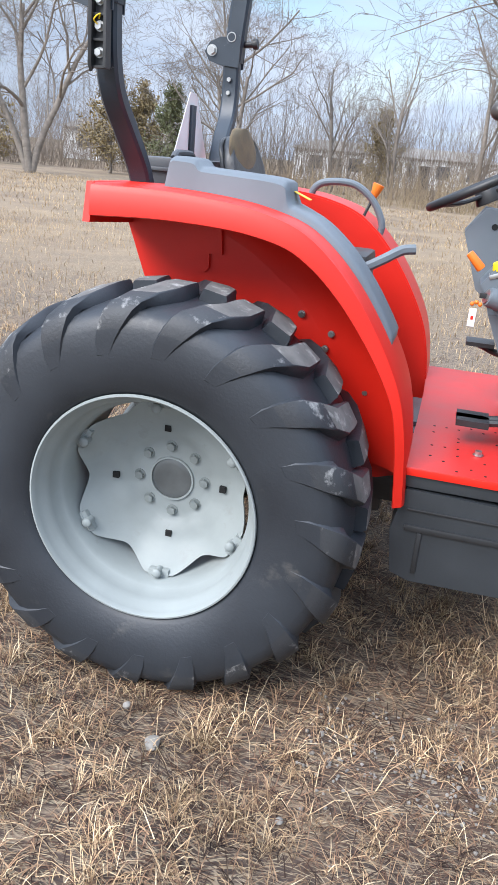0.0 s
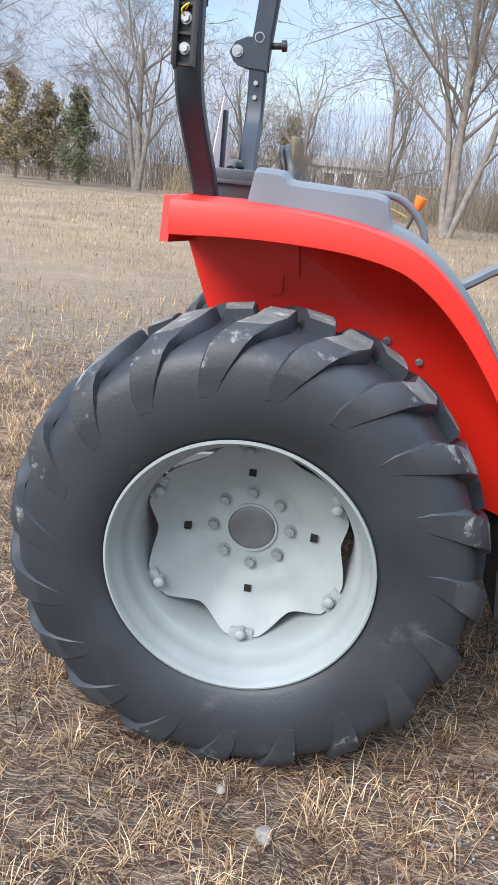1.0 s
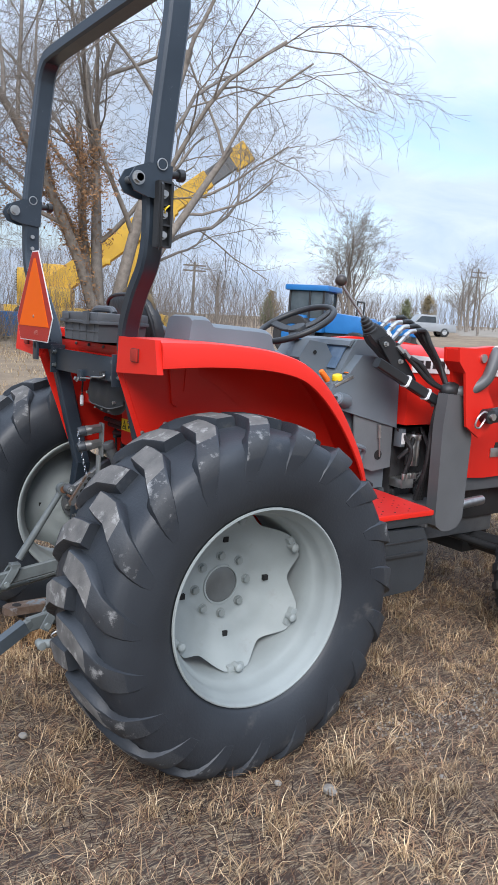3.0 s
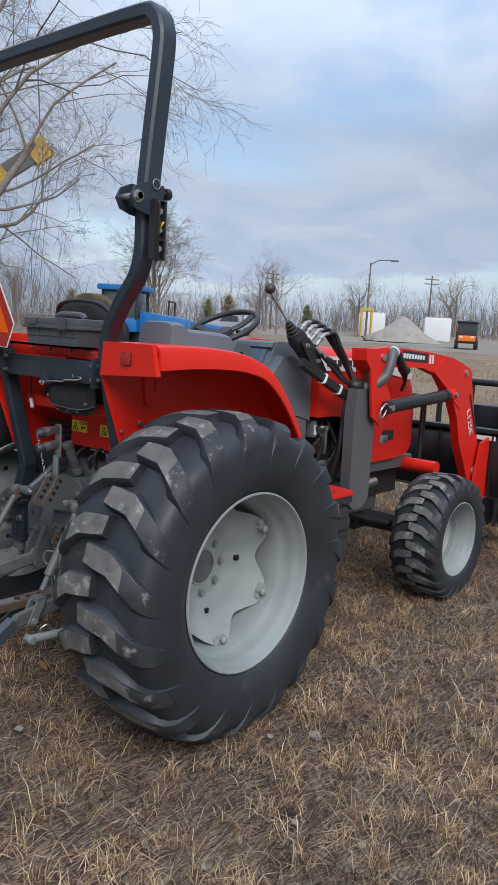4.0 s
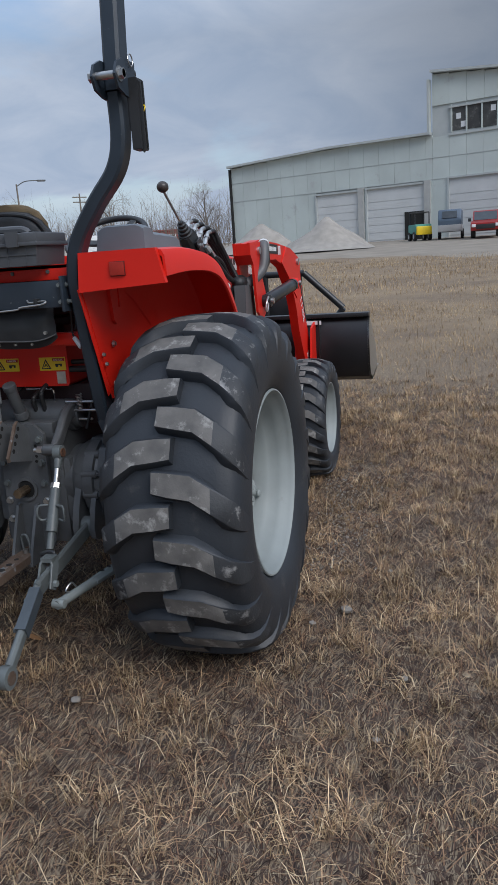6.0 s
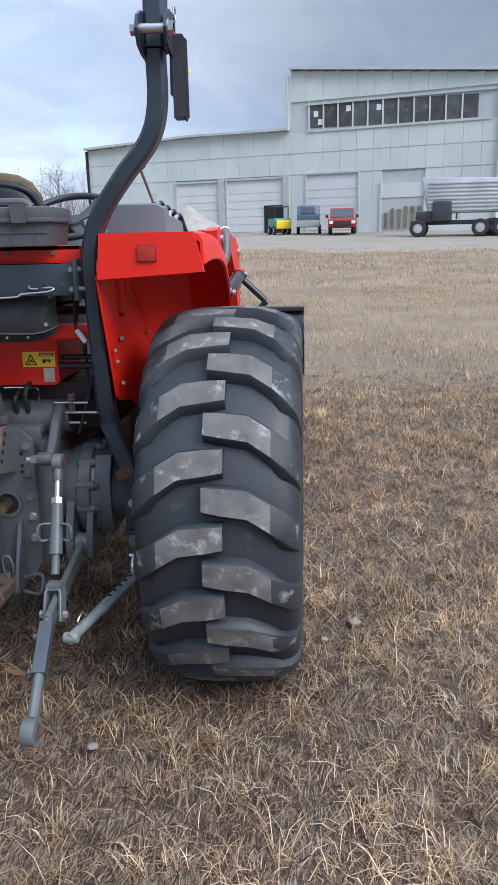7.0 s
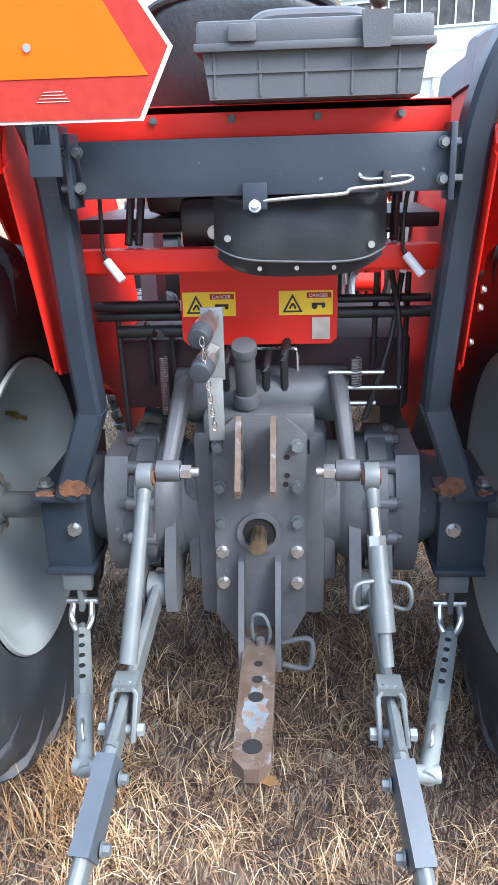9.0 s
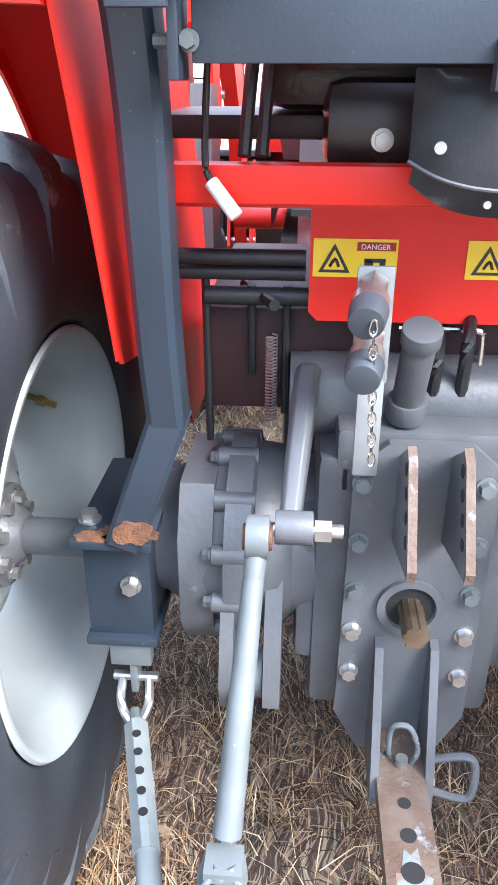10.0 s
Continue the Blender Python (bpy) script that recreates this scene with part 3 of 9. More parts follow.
def fender(side, yc):
    """side -1: the right one. yc: the tractor's centre line."""
    y_in, y_out = yc + side * 0.395, yc + side * 0.695
    bm = B()
    rows = []
    n = len(ARCH)
    for i, p in enumerate(ARCH):
        d = (ARCH[min(i + 1, n - 1)] - ARCH[max(i - 1, 0)]).normalized()
        nrm = Vector((-d.z, 0, d.x))
        f = i / (n - 1)
        lip = max(0.030, 0.088 - 0.075 * f)
        sec = ((y_in, 0.0), (y_out - side * 0.028, 0.0), (y_out - side * 0.010, -0.006), (y_out, -0.024), (y_out + side * 0.004, -lip), (y_out - side * 0.004, -lip - 0.003), (y_out - side * 0.008, -0.028), (y_out - side * 0.03, -0.012), (y_in, -0.010))
        rows.append([bm.verts.new((p.x + nrm.x * o, y, p.z + nrm.z * o)) for y, o in sec])
    for a, b in zip(rows, rows[1:]):
        for i in range(9):
            bm.faces.new((a[i], a[(i + 1) % 9], b[(i + 1) % 9], b[i]))
    bm.faces.new(rows[0][::-1])
    bm.faces.new(rows[-1])
    shell = part("fender", bm, RED, tractor, "glossy red curved fender", smooth=40)
    # rear end face
    bm = prism(B(), [(y_in - side * 0.0, 1.316), (y_out + side * 0.004, 1.333), (y_out - side * 0.022, 1.442), (y_in + side * 0.012, 1.442)], "x", -0.302, -0.280)
    part("rear_face", bm, RED, shell, bevel=0.010)
    part("reflector_rim", box(B(), -0.306, -0.300, yc + side * 0.513, yc + side * 0.567, 1.362, 1.408), mat("dark_red_lens_rim", (0.10, 0.01, 0.008), None, 20, 0.5), shell, bevel=0.004)
    bm = box(B(), -0.311, -0.305, yc + side * 0.515, yc + side * 0.565, 1.364, 1.406)
    part("reflector", bm, SMV_RED, shell, "square red reflector", bevel=0.006)
    wall = [(p.x - 0.004, p.z - 0.006) for p in ARCH]
    wall = [(-0.285, 1.34)] + [(x, z) for x, z in wall if x > -0.26] + [(0.60, 0.60), (0.42, 0.61), (0.28, 0.78), (0.05, 0.90), (-0.13, 0.935)]
    bm = prism(B(), wall, "y", y_in, y_in - side * 0.006)
    part("fender_wall", bm, RED, shell)
    # pressed panel behind, and the cove that rounds the wall into the arch ahead of it
    bm = prism(B(), [(-0.105, 1.395), (-0.080, 1.205), (-0.060, 1.192), (-0.024, 1.192), (-0.012, 1.205), (-0.018, 1.398)], "y", y_in - side * 0.002, y_in + side * 0.012)
    part("pressed_panel", bm, RED, shell, bevel=0.007)
    bm = B()
    rows = []
    for i, p in enumerate(ARCH[:-1]):
        if p.x < 0.0:
            continue
        d = (ARCH[i + 1] - ARCH[max(i - 1, 0)]).normalized()
        nrm = Vector((d.z, 0, -d.x))
        deep = min(0.20, 0.10 + 0.35 * p.x)
        rows.append([bm.verts.new((p.x + nrm.x * (0.011 + deep * u), y_in + side * (0.002 + 0.14 * (1 - u) ** 2.4), p.z + nrm.z * (0.011 + deep * u))) for u in (0.0, 0.1, 0.2, 0.32, 0.45, 0.6, 0.8, 1.0)])
    for a, b in zip(rows, rows[1:]):
        for i in range(7):
            bm.faces.new((a[i], a[i + 1], b[i + 1], b[i]))
    bm.faces.new([*rows[0], bm.verts.new((rows[0][0].co.x, y_in, rows[0][0].co.z))])
    part("arch_cove", bm, RED, shell, smooth=60)
    for x, z, o in ((0.055, 1.385, 0.125), (0.40, 1.05, 0.008), (0.53, 0.88, 0.008)):
        part("wall_bolt", hexbolt(B(), (x, y_in + side * o, z), (0, side, 0), 0.008, 0.006), STEEL, shell)
    return shell


fender(-1, -0.005)
fender(1, -0.005)


# roll bar
def rops_half(side):
    yc = -0.012
    lower = smooth_path([(-0.112, yc + side * 0.345, 0.850), (-0.152, yc + side * 0.345, 1.00), (-0.222, yc - 0.008 + side * 0.346, 1.27), (-0.248, yc - 0.006 + side * 0.355, 1.38), (-0.262, yc + side * 0.396, 1.485), (-0.275, yc + side * 0.474, 1.59), (-0.28, yc + side * 0.552, 1.68), (-0.282, yc + side * 0.581, 1.77), (-0.284, yc + side * 0.583, 1.90)], 6)
    bm = sweep(B(), lower, rect_section(0.066, 0.048, 0.008), up=(0, -side, 0.0))
    post = part("roll_bar_post", bm, SLATE, tractor, "dark slate S-bent roll bar post")
    foot = [(-0.114, yc + side * 0.343, 0.862), (-0.108, yc + side * 0.415, 0.666)]
    part("post_foot", sweep(B(), foot, rect_section(0.068, 0.052, 0.006), up=(0, -side, 0)), SLATE, post)
    # clevis plates at the fold
    for o in (-0.036, 0.036):
        y = yc + side * 0.592 + o
        pts = [(-0.245, 1.985), (-0.33, 1.985), (-0.375, 1.965), (-0.395, 1.93), (-0.375, 1.895), (-0.33, 1.882), (-0.25, 1.875)]
        part("fold_plate", prism(B(), pts, "y", y - 0.004, y + 0.004), SLATE, post, bevel=0.002)
    bm = cyl(B(), (-0.364, yc + side * 0.592 - 0.055, 1.934), (-0.364, yc + side * 0.592 + 0.055, 1.934), 0.012)
    hexbolt(bm, (-0.364, yc + side * 0.632, 1.934), (0, side, 0), 0.016)
    hexbolt(bm, (-0.364, yc + side * 0.552, 1.934), (0, -side, 0), 0.016)
    part("pivot_bolt", bm, STEEL, post)
    return post


rops_half(-1)
rops_half(1)
hoop = [(-0.285, -0.597, 1.90), (-0.262, -0.599, 2.15), (-0.234, -0.600, 2.43), (-0.228, -0.590, 2.51), (-0.224, -0.552, 2.565), (-0.222, -0.47, 2.584), (-0.222, 0.0, 2.587), (-0.222, 0.45, 2.584), (-0.224, 0.532, 2.565), (-0.228, 0.570, 2.51), (-0.234, 0.580, 2.43), (-0.262, 0.582, 2.15), (-0.285, 0.580, 1.90)]


def flat_sweep(bm, pts, sec):
    """Carries a section along a hoop that lies across the tractor: u runs fore and aft."""
    pts = [Vector(p) for p in pts]
    rings = []
    for i, p in enumerate(pts):
        d = (pts[min(i + 1, len(pts) - 1)] - pts[max(i - 1, 0)]).normalized()
        fore = Vector((1, 0, 0))
        fore = (fore - d * fore.dot(d)).normalized()
        top = d.cross(fore)
        rings.append([bm.verts.new(p + fore * u + top * v) for u, v in sec])
    n = len(sec)
    for a, b in zip(rings, rings[1:]):
        for i in range(n):
            bm.faces.new((a[i], a[(i + 1) % n], b[(i + 1) % n], b[i]))
    bm.faces.new(rings[0][::-1])
    bm.faces.new(rings[-1])
    return bm


part("roll_bar_hoop", flat_sweep(B(), smooth_path(hoop, 5), rect_section(0.075, 0.055, 0.009)), SLATE, tractor, "dark slate folding roll bar hoop")


# ---- the tractor's rear ----
def bolts(name, places, d, r, parent, material=None):
    for c in places:
        part(name, hexbolt(B(), c, d, r), material or STEEL, parent)


# gearbox and axle castings
bm = box(B(), -0.10, 0.62, -0.145, 0.135, 0.36, 0.80)
box(bm, -0.09, 0.40, -0.17, 0.16, 0.44, 0.70)
gearbox = part("gearbox", bm, GREY_PAINT, tractor, "grey painted cast gearbox", bevel=0.018)
bm = cyl(B(), (0.02, -0.165, 0.845), (0.02, 0.155, 0.845), 0.062, n=28)
box(bm, -0.10, 0.16, -0.12, 0.11, 0.74, 0.84)
part("rockshaft_housing", bm, GREY_PAINT, gearbox, bevel=0.010)
for s in (-1, 1):
    yc = -0.005
    bm = B()
    prof = [(0.0, 0.10), (0.125, 0.10), (0.130, 0.17), (0.145, 0.19), (0.150, 0.225), (0.165, 0.23), (0.165, 0.268), (0.150, 0.27), (0.142, 0.30), (0.112, 0.345), (0.098, 0.37), (0.096, 0.40), (0.0, 0.40)]
    lathe(bm, [(r, yc + s * a) for r, a in prof], (0.03, 0, 0.595), n=40, closed=False)
    casing = part("axle_housing", bm, GREY_PAINT, tractor, "grey cast axle housing with bolted flange", smooth=30)
    bm = prism(B(), [(-0.112, 0.52), (-0.112, 0.66), (-0.07, 0.735), (0.10, 0.735), (0.12, 0.48), (-0.07, 0.46)], "y", yc + s * 0.285, yc + s * 0.335)
    part("casting_box", bm, GREY_PAINT, casing, bevel=0.024)
    for k in range(12):
        t = 2 * math.pi * k / 12 + 0.2
        part("flange_boss", cyl(B(), (0.03 + 0.152 * math.cos(t), yc + s * 0.225, 0.595 + 0.152 * math.sin(t)), (0.03 + 0.152 * math.cos(t), yc + s * 0.285, 0.595 + 0.152 * math.sin(t)), 0.016, n=12), GREY_PAINT, casing)
        part("flange_bolt", hexbolt(B(), (0.03 + 0.152 * math.cos(t), yc + s * 0.286, 0.595 + 0.152 * math.sin(t)), (0, s, 0), 0.009, 0.009), GREY_PAINT, casing)
    bm = cyl(B(), (0, yc + s * 0.36, HUB_Z), (0, yc + s * 0.645, HUB_Z), 0.031, n=28)
    cyl(bm, (0, yc + s * 0.628, HUB_Z), (0, yc + s * 0.650, HUB_Z), 0.085, n=32)
    cyl(bm, (0, yc + s * 0.600, HUB_Z), (0, yc + s * 0.630, HUB_Z), 0.036, 0.06, 32)
    part("axle_shaft", bm, GREY_PAINT, casing, bevel=0.004)
    # bracket that carries the roll bar post
    bm = box(B(), -0.106, 0.12, yc + s * 0.378, yc + s * 0.478, 0.485, 0.655)
    pad = part("post_bracket", bm, SLATE, tractor, "slate box bracket on the axle with rust", bevel=0.004)
    part("top_flange", box(B(), -0.135, 0.13, yc + s * 0.368, yc + s * 0.486, 0.655, 0.670), SLATE, pad, bevel=0.003)
    part("bottom_flange", box(B(), -0.118, 0.12, yc + s * 0.372, yc + s * 0.482, 0.470, 0.485), SLATE, pad, bevel=0.003)
    part("bracket_bolt", hexbolt(B(), (-0.107, yc + s * 0.408, 0.579), (-1, 0, 0), 0.012), STEEL, pad)
    part("bracket_bolt", hexbolt(B(), (-0.078, yc + s * 0.470, 0.671), (0, 0, 1), 0.013), STEEL, pad)
    bm = B()
    for cx, cy, r in ((-0.108, 0.402, 0.046), (-0.122, 0.455, 0.026)):
        ring = []
        for k in range(26):
            t = 2 * math.pi * k / 26
            q = r * (0.75 + 0.5 * noise.noise((math.cos(t) * 2.2 + s, math.sin(t) * 2.2, cx * 50)))
            ring.append((min(cx + 0.75 * q * math.cos(t), -0.06), yc + s * cy + 1.25 * q * math.sin(t)))
        prism(bm, [(max(x, -0.138), y) for x, y in ring], "z", 0.6695, 0.6722)
    part("rust_patch", bm, RUST, pad, "flaking orange rust")
    bm = B()
    ring = []
    for k in range(24):
        t = 2 * math.pi * k / 24
        q = 1 + 0.45 * noise.noise((math.cos(t) * 1.7 + 4 * s, math.sin(t) * 1.7, 2.5))
        ring.append((yc + s * (0.392 + 0.024 * q * math.cos(t)), 0.694 + 0.021 * q * math.sin(t)))
    prism(bm, ring, "x", -0.1445, -0.1432)
    part("foot_rust", bm, RUST, pad, "flaking rust at the post's foot")
    for k in range(8):
        t = 2 * math.pi * k / 8 + 0.3
        part("hub_bolt", hexbolt(B(), (0.062 * math.cos(t), yc + s * 0.627, HUB_Z + 0.062 * math.sin(t)), (0, -s, 0), 0.011, 0.012), STEEL, casing)
    # hanger, shackle and telescopic stabiliser
    bm = box(B(), -0.11, -0.085, yc + s * 0.385, yc + s * 0.45, 0.425, 0.471)
    box(bm, -0.105, -0.07, yc + s * 0.41, yc + s * 0.422, 0.365, 0.43)
    part("hanger", bm, LINK_GREY, pad, bevel=0.003)
    top, end = Vector((-0.115, yc + s * 0.416, 0.335)), Vector((-0.532, yc + s * 0.300, 0.315))
    bm = tube(B(), [(-0.088, yc + s * 0.395, 0.385), (-0.115, yc + s * 0.393, 0.35), (-0.135, yc + s * 0.412, 0.325), (-0.115, yc + s * 0.437, 0.35), (-0.088, yc + s * 0.437, 0.385)], 0.0075, 8)
    cyl(bm, (-0.088, yc + s * 0.380, 0.385), (-0.088, yc + s * 0.452, 0.385), 0.008, n=10)
    stab = part("stabiliser", bm, STEEL, tractor, "grey telescopic stabiliser with a row of holes")
    d = (end - top).normalized()
    up = d.cross(Vector((0, 1, 0))).normalized()
    if up.z < 0:
        up = -up
    part("outer_tube", sweep(B(), [top + d * 0.03, top + d * 0.05, top + d * 0.25], rect_section(0.037, 0.037, 0.013), up), STAB_GREY, stab)
    part("inner_rod", cyl(B(), top + d * 0.24, end, 0.0165, n=16), STAB_GREY, stab)
    part("neck", cyl(B(), top, top + d * 0.04, 0.010, n=10), LINK_GREY, stab)
    for k in range(5):
        c = top + d * (0.062 + 0.034 * k) + up * 0.0180
        part("pin_hole", cyl(B(), c, c + up * 0.0016, 0.0068, n=14), BLACK_HOLE, stab)
    bm = tube(B(), [end - d * 0.10 + up * 0.02, end - d * 0.08 + up * 0.045, end - d * 0.05 + up * 0.03, end - d * 0.07 + up * 0.012], 0.003, 6)
    part("pin_clip", bm, STEEL, stab)
    bm = cyl(B(), end - d * 0.012 - Vector((0, s * 0.022, 0)), end - d * 0.012 + Vector((0, s * 0.022, 0)), 0.016, n=18)
    part("end_joint", bm, STAB_GREY, stab, bevel=0.003)

# valve stem on the inner face of the far wheel
bm = cyl(B(), (0.236, 0.66, 0.735), (0.226, 0.605, 0.722), 0.006, n=12)
cyl(bm, (0.232, 0.64, 0.730), (0.230, 0.628, 0.727), 0.011, n=6)
part("valve_stem", bm, mat("brass", (0.42, 0.30, 0.12), (0.30, 0.21, 0.08), 30, 0.35, metal=0.9), tractor, "brass tyre valve stem")

# tail plate with the PTO
PX = -0.125
outline = [(0.088, 0.805), (0.045, 0.842), (-0.062, 0.842), (-0.103, 0.805), (-0.100, 0.42), (-0.100, 0.39), (-0.062, 0.315), (0.055, 0.315), (0.095, 0.39), (0.093, 0.42)]
tail = part("tail_plate", prism(B(), outline, "x", PX, PX - 0.016), GREY_PAINT, tractor, "grey tail plate with bolts and splined PTO shaft", bevel=0.003)
for z in (0.785, 0.695, 0.615, 0.545, 0.470):
    for y in (0.076, -0.083):
        part("plate_bolt", hexbolt(B(), (PX - 0.016, y, z), (-1, 0, 0), 0.0105), STEEL if z < 0.6 else LINK_GREY, tail)
lathe_m = B()
lathe(lathe_m, [(0.034, PX - 0.017), (0.047, PX - 0.017), (0.047, PX - 0.024), (0.036, PX - 0.024)], (0, -0.003, 0.59), n=36, axis="x")
part("pto_collar", lathe_m, GREY_PAINT, tail)
part("pto_bore", cyl(B(), (PX - 0.0165, -0.003, 0.59), (PX - 0.018, -0.003, 0.59), 0.036, n=32), BLACK_HOLE, tail)
spline = []
for k in range(6):
    for f, r in ((-0.20, 0.0158), (-0.15, 0.0180), (0.15, 0.0180), (0.20, 0.0158)):
        t = math.pi * (k + f * 1.5) / 3
        spline.append((-0.003 + r * math.cos(t), 0.59 + r * math.sin(t)))
bm = prism(B(), spline, "x", PX - 0.085, PX)
part("pto_shaft", bm, mat("oiled_steel", (0.24, 0.18, 0.12), (0.10, 0.07, 0.045), 25, 0.35, metal=0.8, bump=0.1), tail, "bare splined steel shaft")
for y in (0.027, -0.039):
    blade = [(PX - 0.015, 0.826), (PX - 0.078, 0.866), (PX - 0.096, 0.856), (PX - 0.164, 0.752), (PX - 0.160, 0.738), (PX - 0.015, 0.700)]
    fin = part("top_link_plate", prism(B(), blade, "y", y - 0.0048, y + 0.0048), GREY_PAINT, tail, "grey top link plate with rusty edge", bevel=0.002)
    edge = [(PX - 0.077, 0.869), (PX - 0.098, 0.858), (PX - 0.168, 0.752), (PX - 0.163, 0.735), (PX - 0.158, 0.740), (PX - 0.160, 0.752), (PX - 0.092, 0.854)]
    part("rusty_edge", prism(B(), edge, "y", y - 0.0054, y + 0.0054), RUSTY, fin)
    for k in range(4):
        x, z = PX - 0.084 - 0.0155 * k, 0.842 - 0.0245 * k
        part("link_hole", cyl(B(), (x, y - 0.0056, z), (x, y + 0.0056, z), 0.0085, n=14), BLACK_HOLE, fin)
for y in (0.036, -0.042):
    rib = [(PX - 0.015, 0.535), (PX - 0.035, 0.53), (PX - 0.105, 0.37), (PX - 0.12, 0.315), (PX - 0.015, 0.315)]
    part("gusset", prism(B(), rib, "y", y - 0.006, y + 0.006), GREY_PAINT, tail, bevel=0.002)
for y, z in ((-0.075, 0.76), (-0.075, 0.72), (-0.072, 0.70)):
    part("bare_hole", cyl(B(), (PX - 0.0165, y + 0.012, z), (PX - 0.0175, y + 0.012, z), 0.006, n=12), BLACK_HOLE, tail)
part("drawbar_clevis", box(B(), PX - 0.12, PX - 0.01, -0.044, 0.040, 0.318, 0.330), GREY_PAINT, tail, bevel=0.003)
bm = tube(B(), [(PX - 0.075, -0.012, 0.335), (PX - 0.085, -0.025, 0.385), (PX - 0.08, -0.012, 0.425), (PX - 0.075, 0.012, 0.42), (PX - 0.07, 0.014, 0.37), (PX - 0.07, 0.004, 0.345)], 0.0042, 8)
part("hairpin", bm, LINK_GREY, tail)
bm = cyl(B(), (PX - 0.075, 0.0, 0.33), (PX - 0.075, 0.0, 0.352), 0.016, n=18)
cyl(bm, (PX - 0.085, -0.004, 0.35), (PX - 0.085, -0.004, 0.372), 0.009, n=14)
part("drawbar_pin", bm, STEEL, tail)
bm = tube(B(), [(PX - 0.06, -0.05, 0.345), (PX - 0.065, -0.10, 0.36), (PX - 0.07, -0.115, 0.345), (PX - 0.085, -0.110, 0.305), (PX - 0.085, -0.09, 0.298), (PX - 0.08, -0.05, 0.305)], 0.0065, 8)
part("pin_handle", bm, GREY_PAINT, tail)
bar = [(-0.12, -0.038), (-0.535, -0.036), (-0.562, -0.016), (-0.562, 0.010), (-0.535, 0.032), (-0.12, 0.034)]
drawbar = part("drawbar", prism(B(), bar, "z", 0.327, 0.357), RUSTY, tractor, "rusty drawbar with holes and worn light paint", bevel=0.004)
for x, r in ((-0.275, 0.009), (-0.325, 0.011), (-0.378, 0.015), (-0.509, 0.018)):
    part("bar_hole", cyl(B(), (x, -0.002, 0.3565), (x, -0.002, 0.3580), r, n=20), BLACK_HOLE, drawbar)

bm = B()
prism(bm, [(-0.415 + (0.062 + 0.016 * math.sin(k * 2.3)) * math.cos(2 * math.pi * k / 18), -0.002 + (0.024 + 0.008 * math.sin(k * 3.1)) * math.sin(2 * math.pi * k / 18)) for k in range(18)], "z", 0.3572, 0.3576)
part("paint_patch", bm, PAINT_CHIPS, drawbar, "chipped pale blue paint left on the bar")

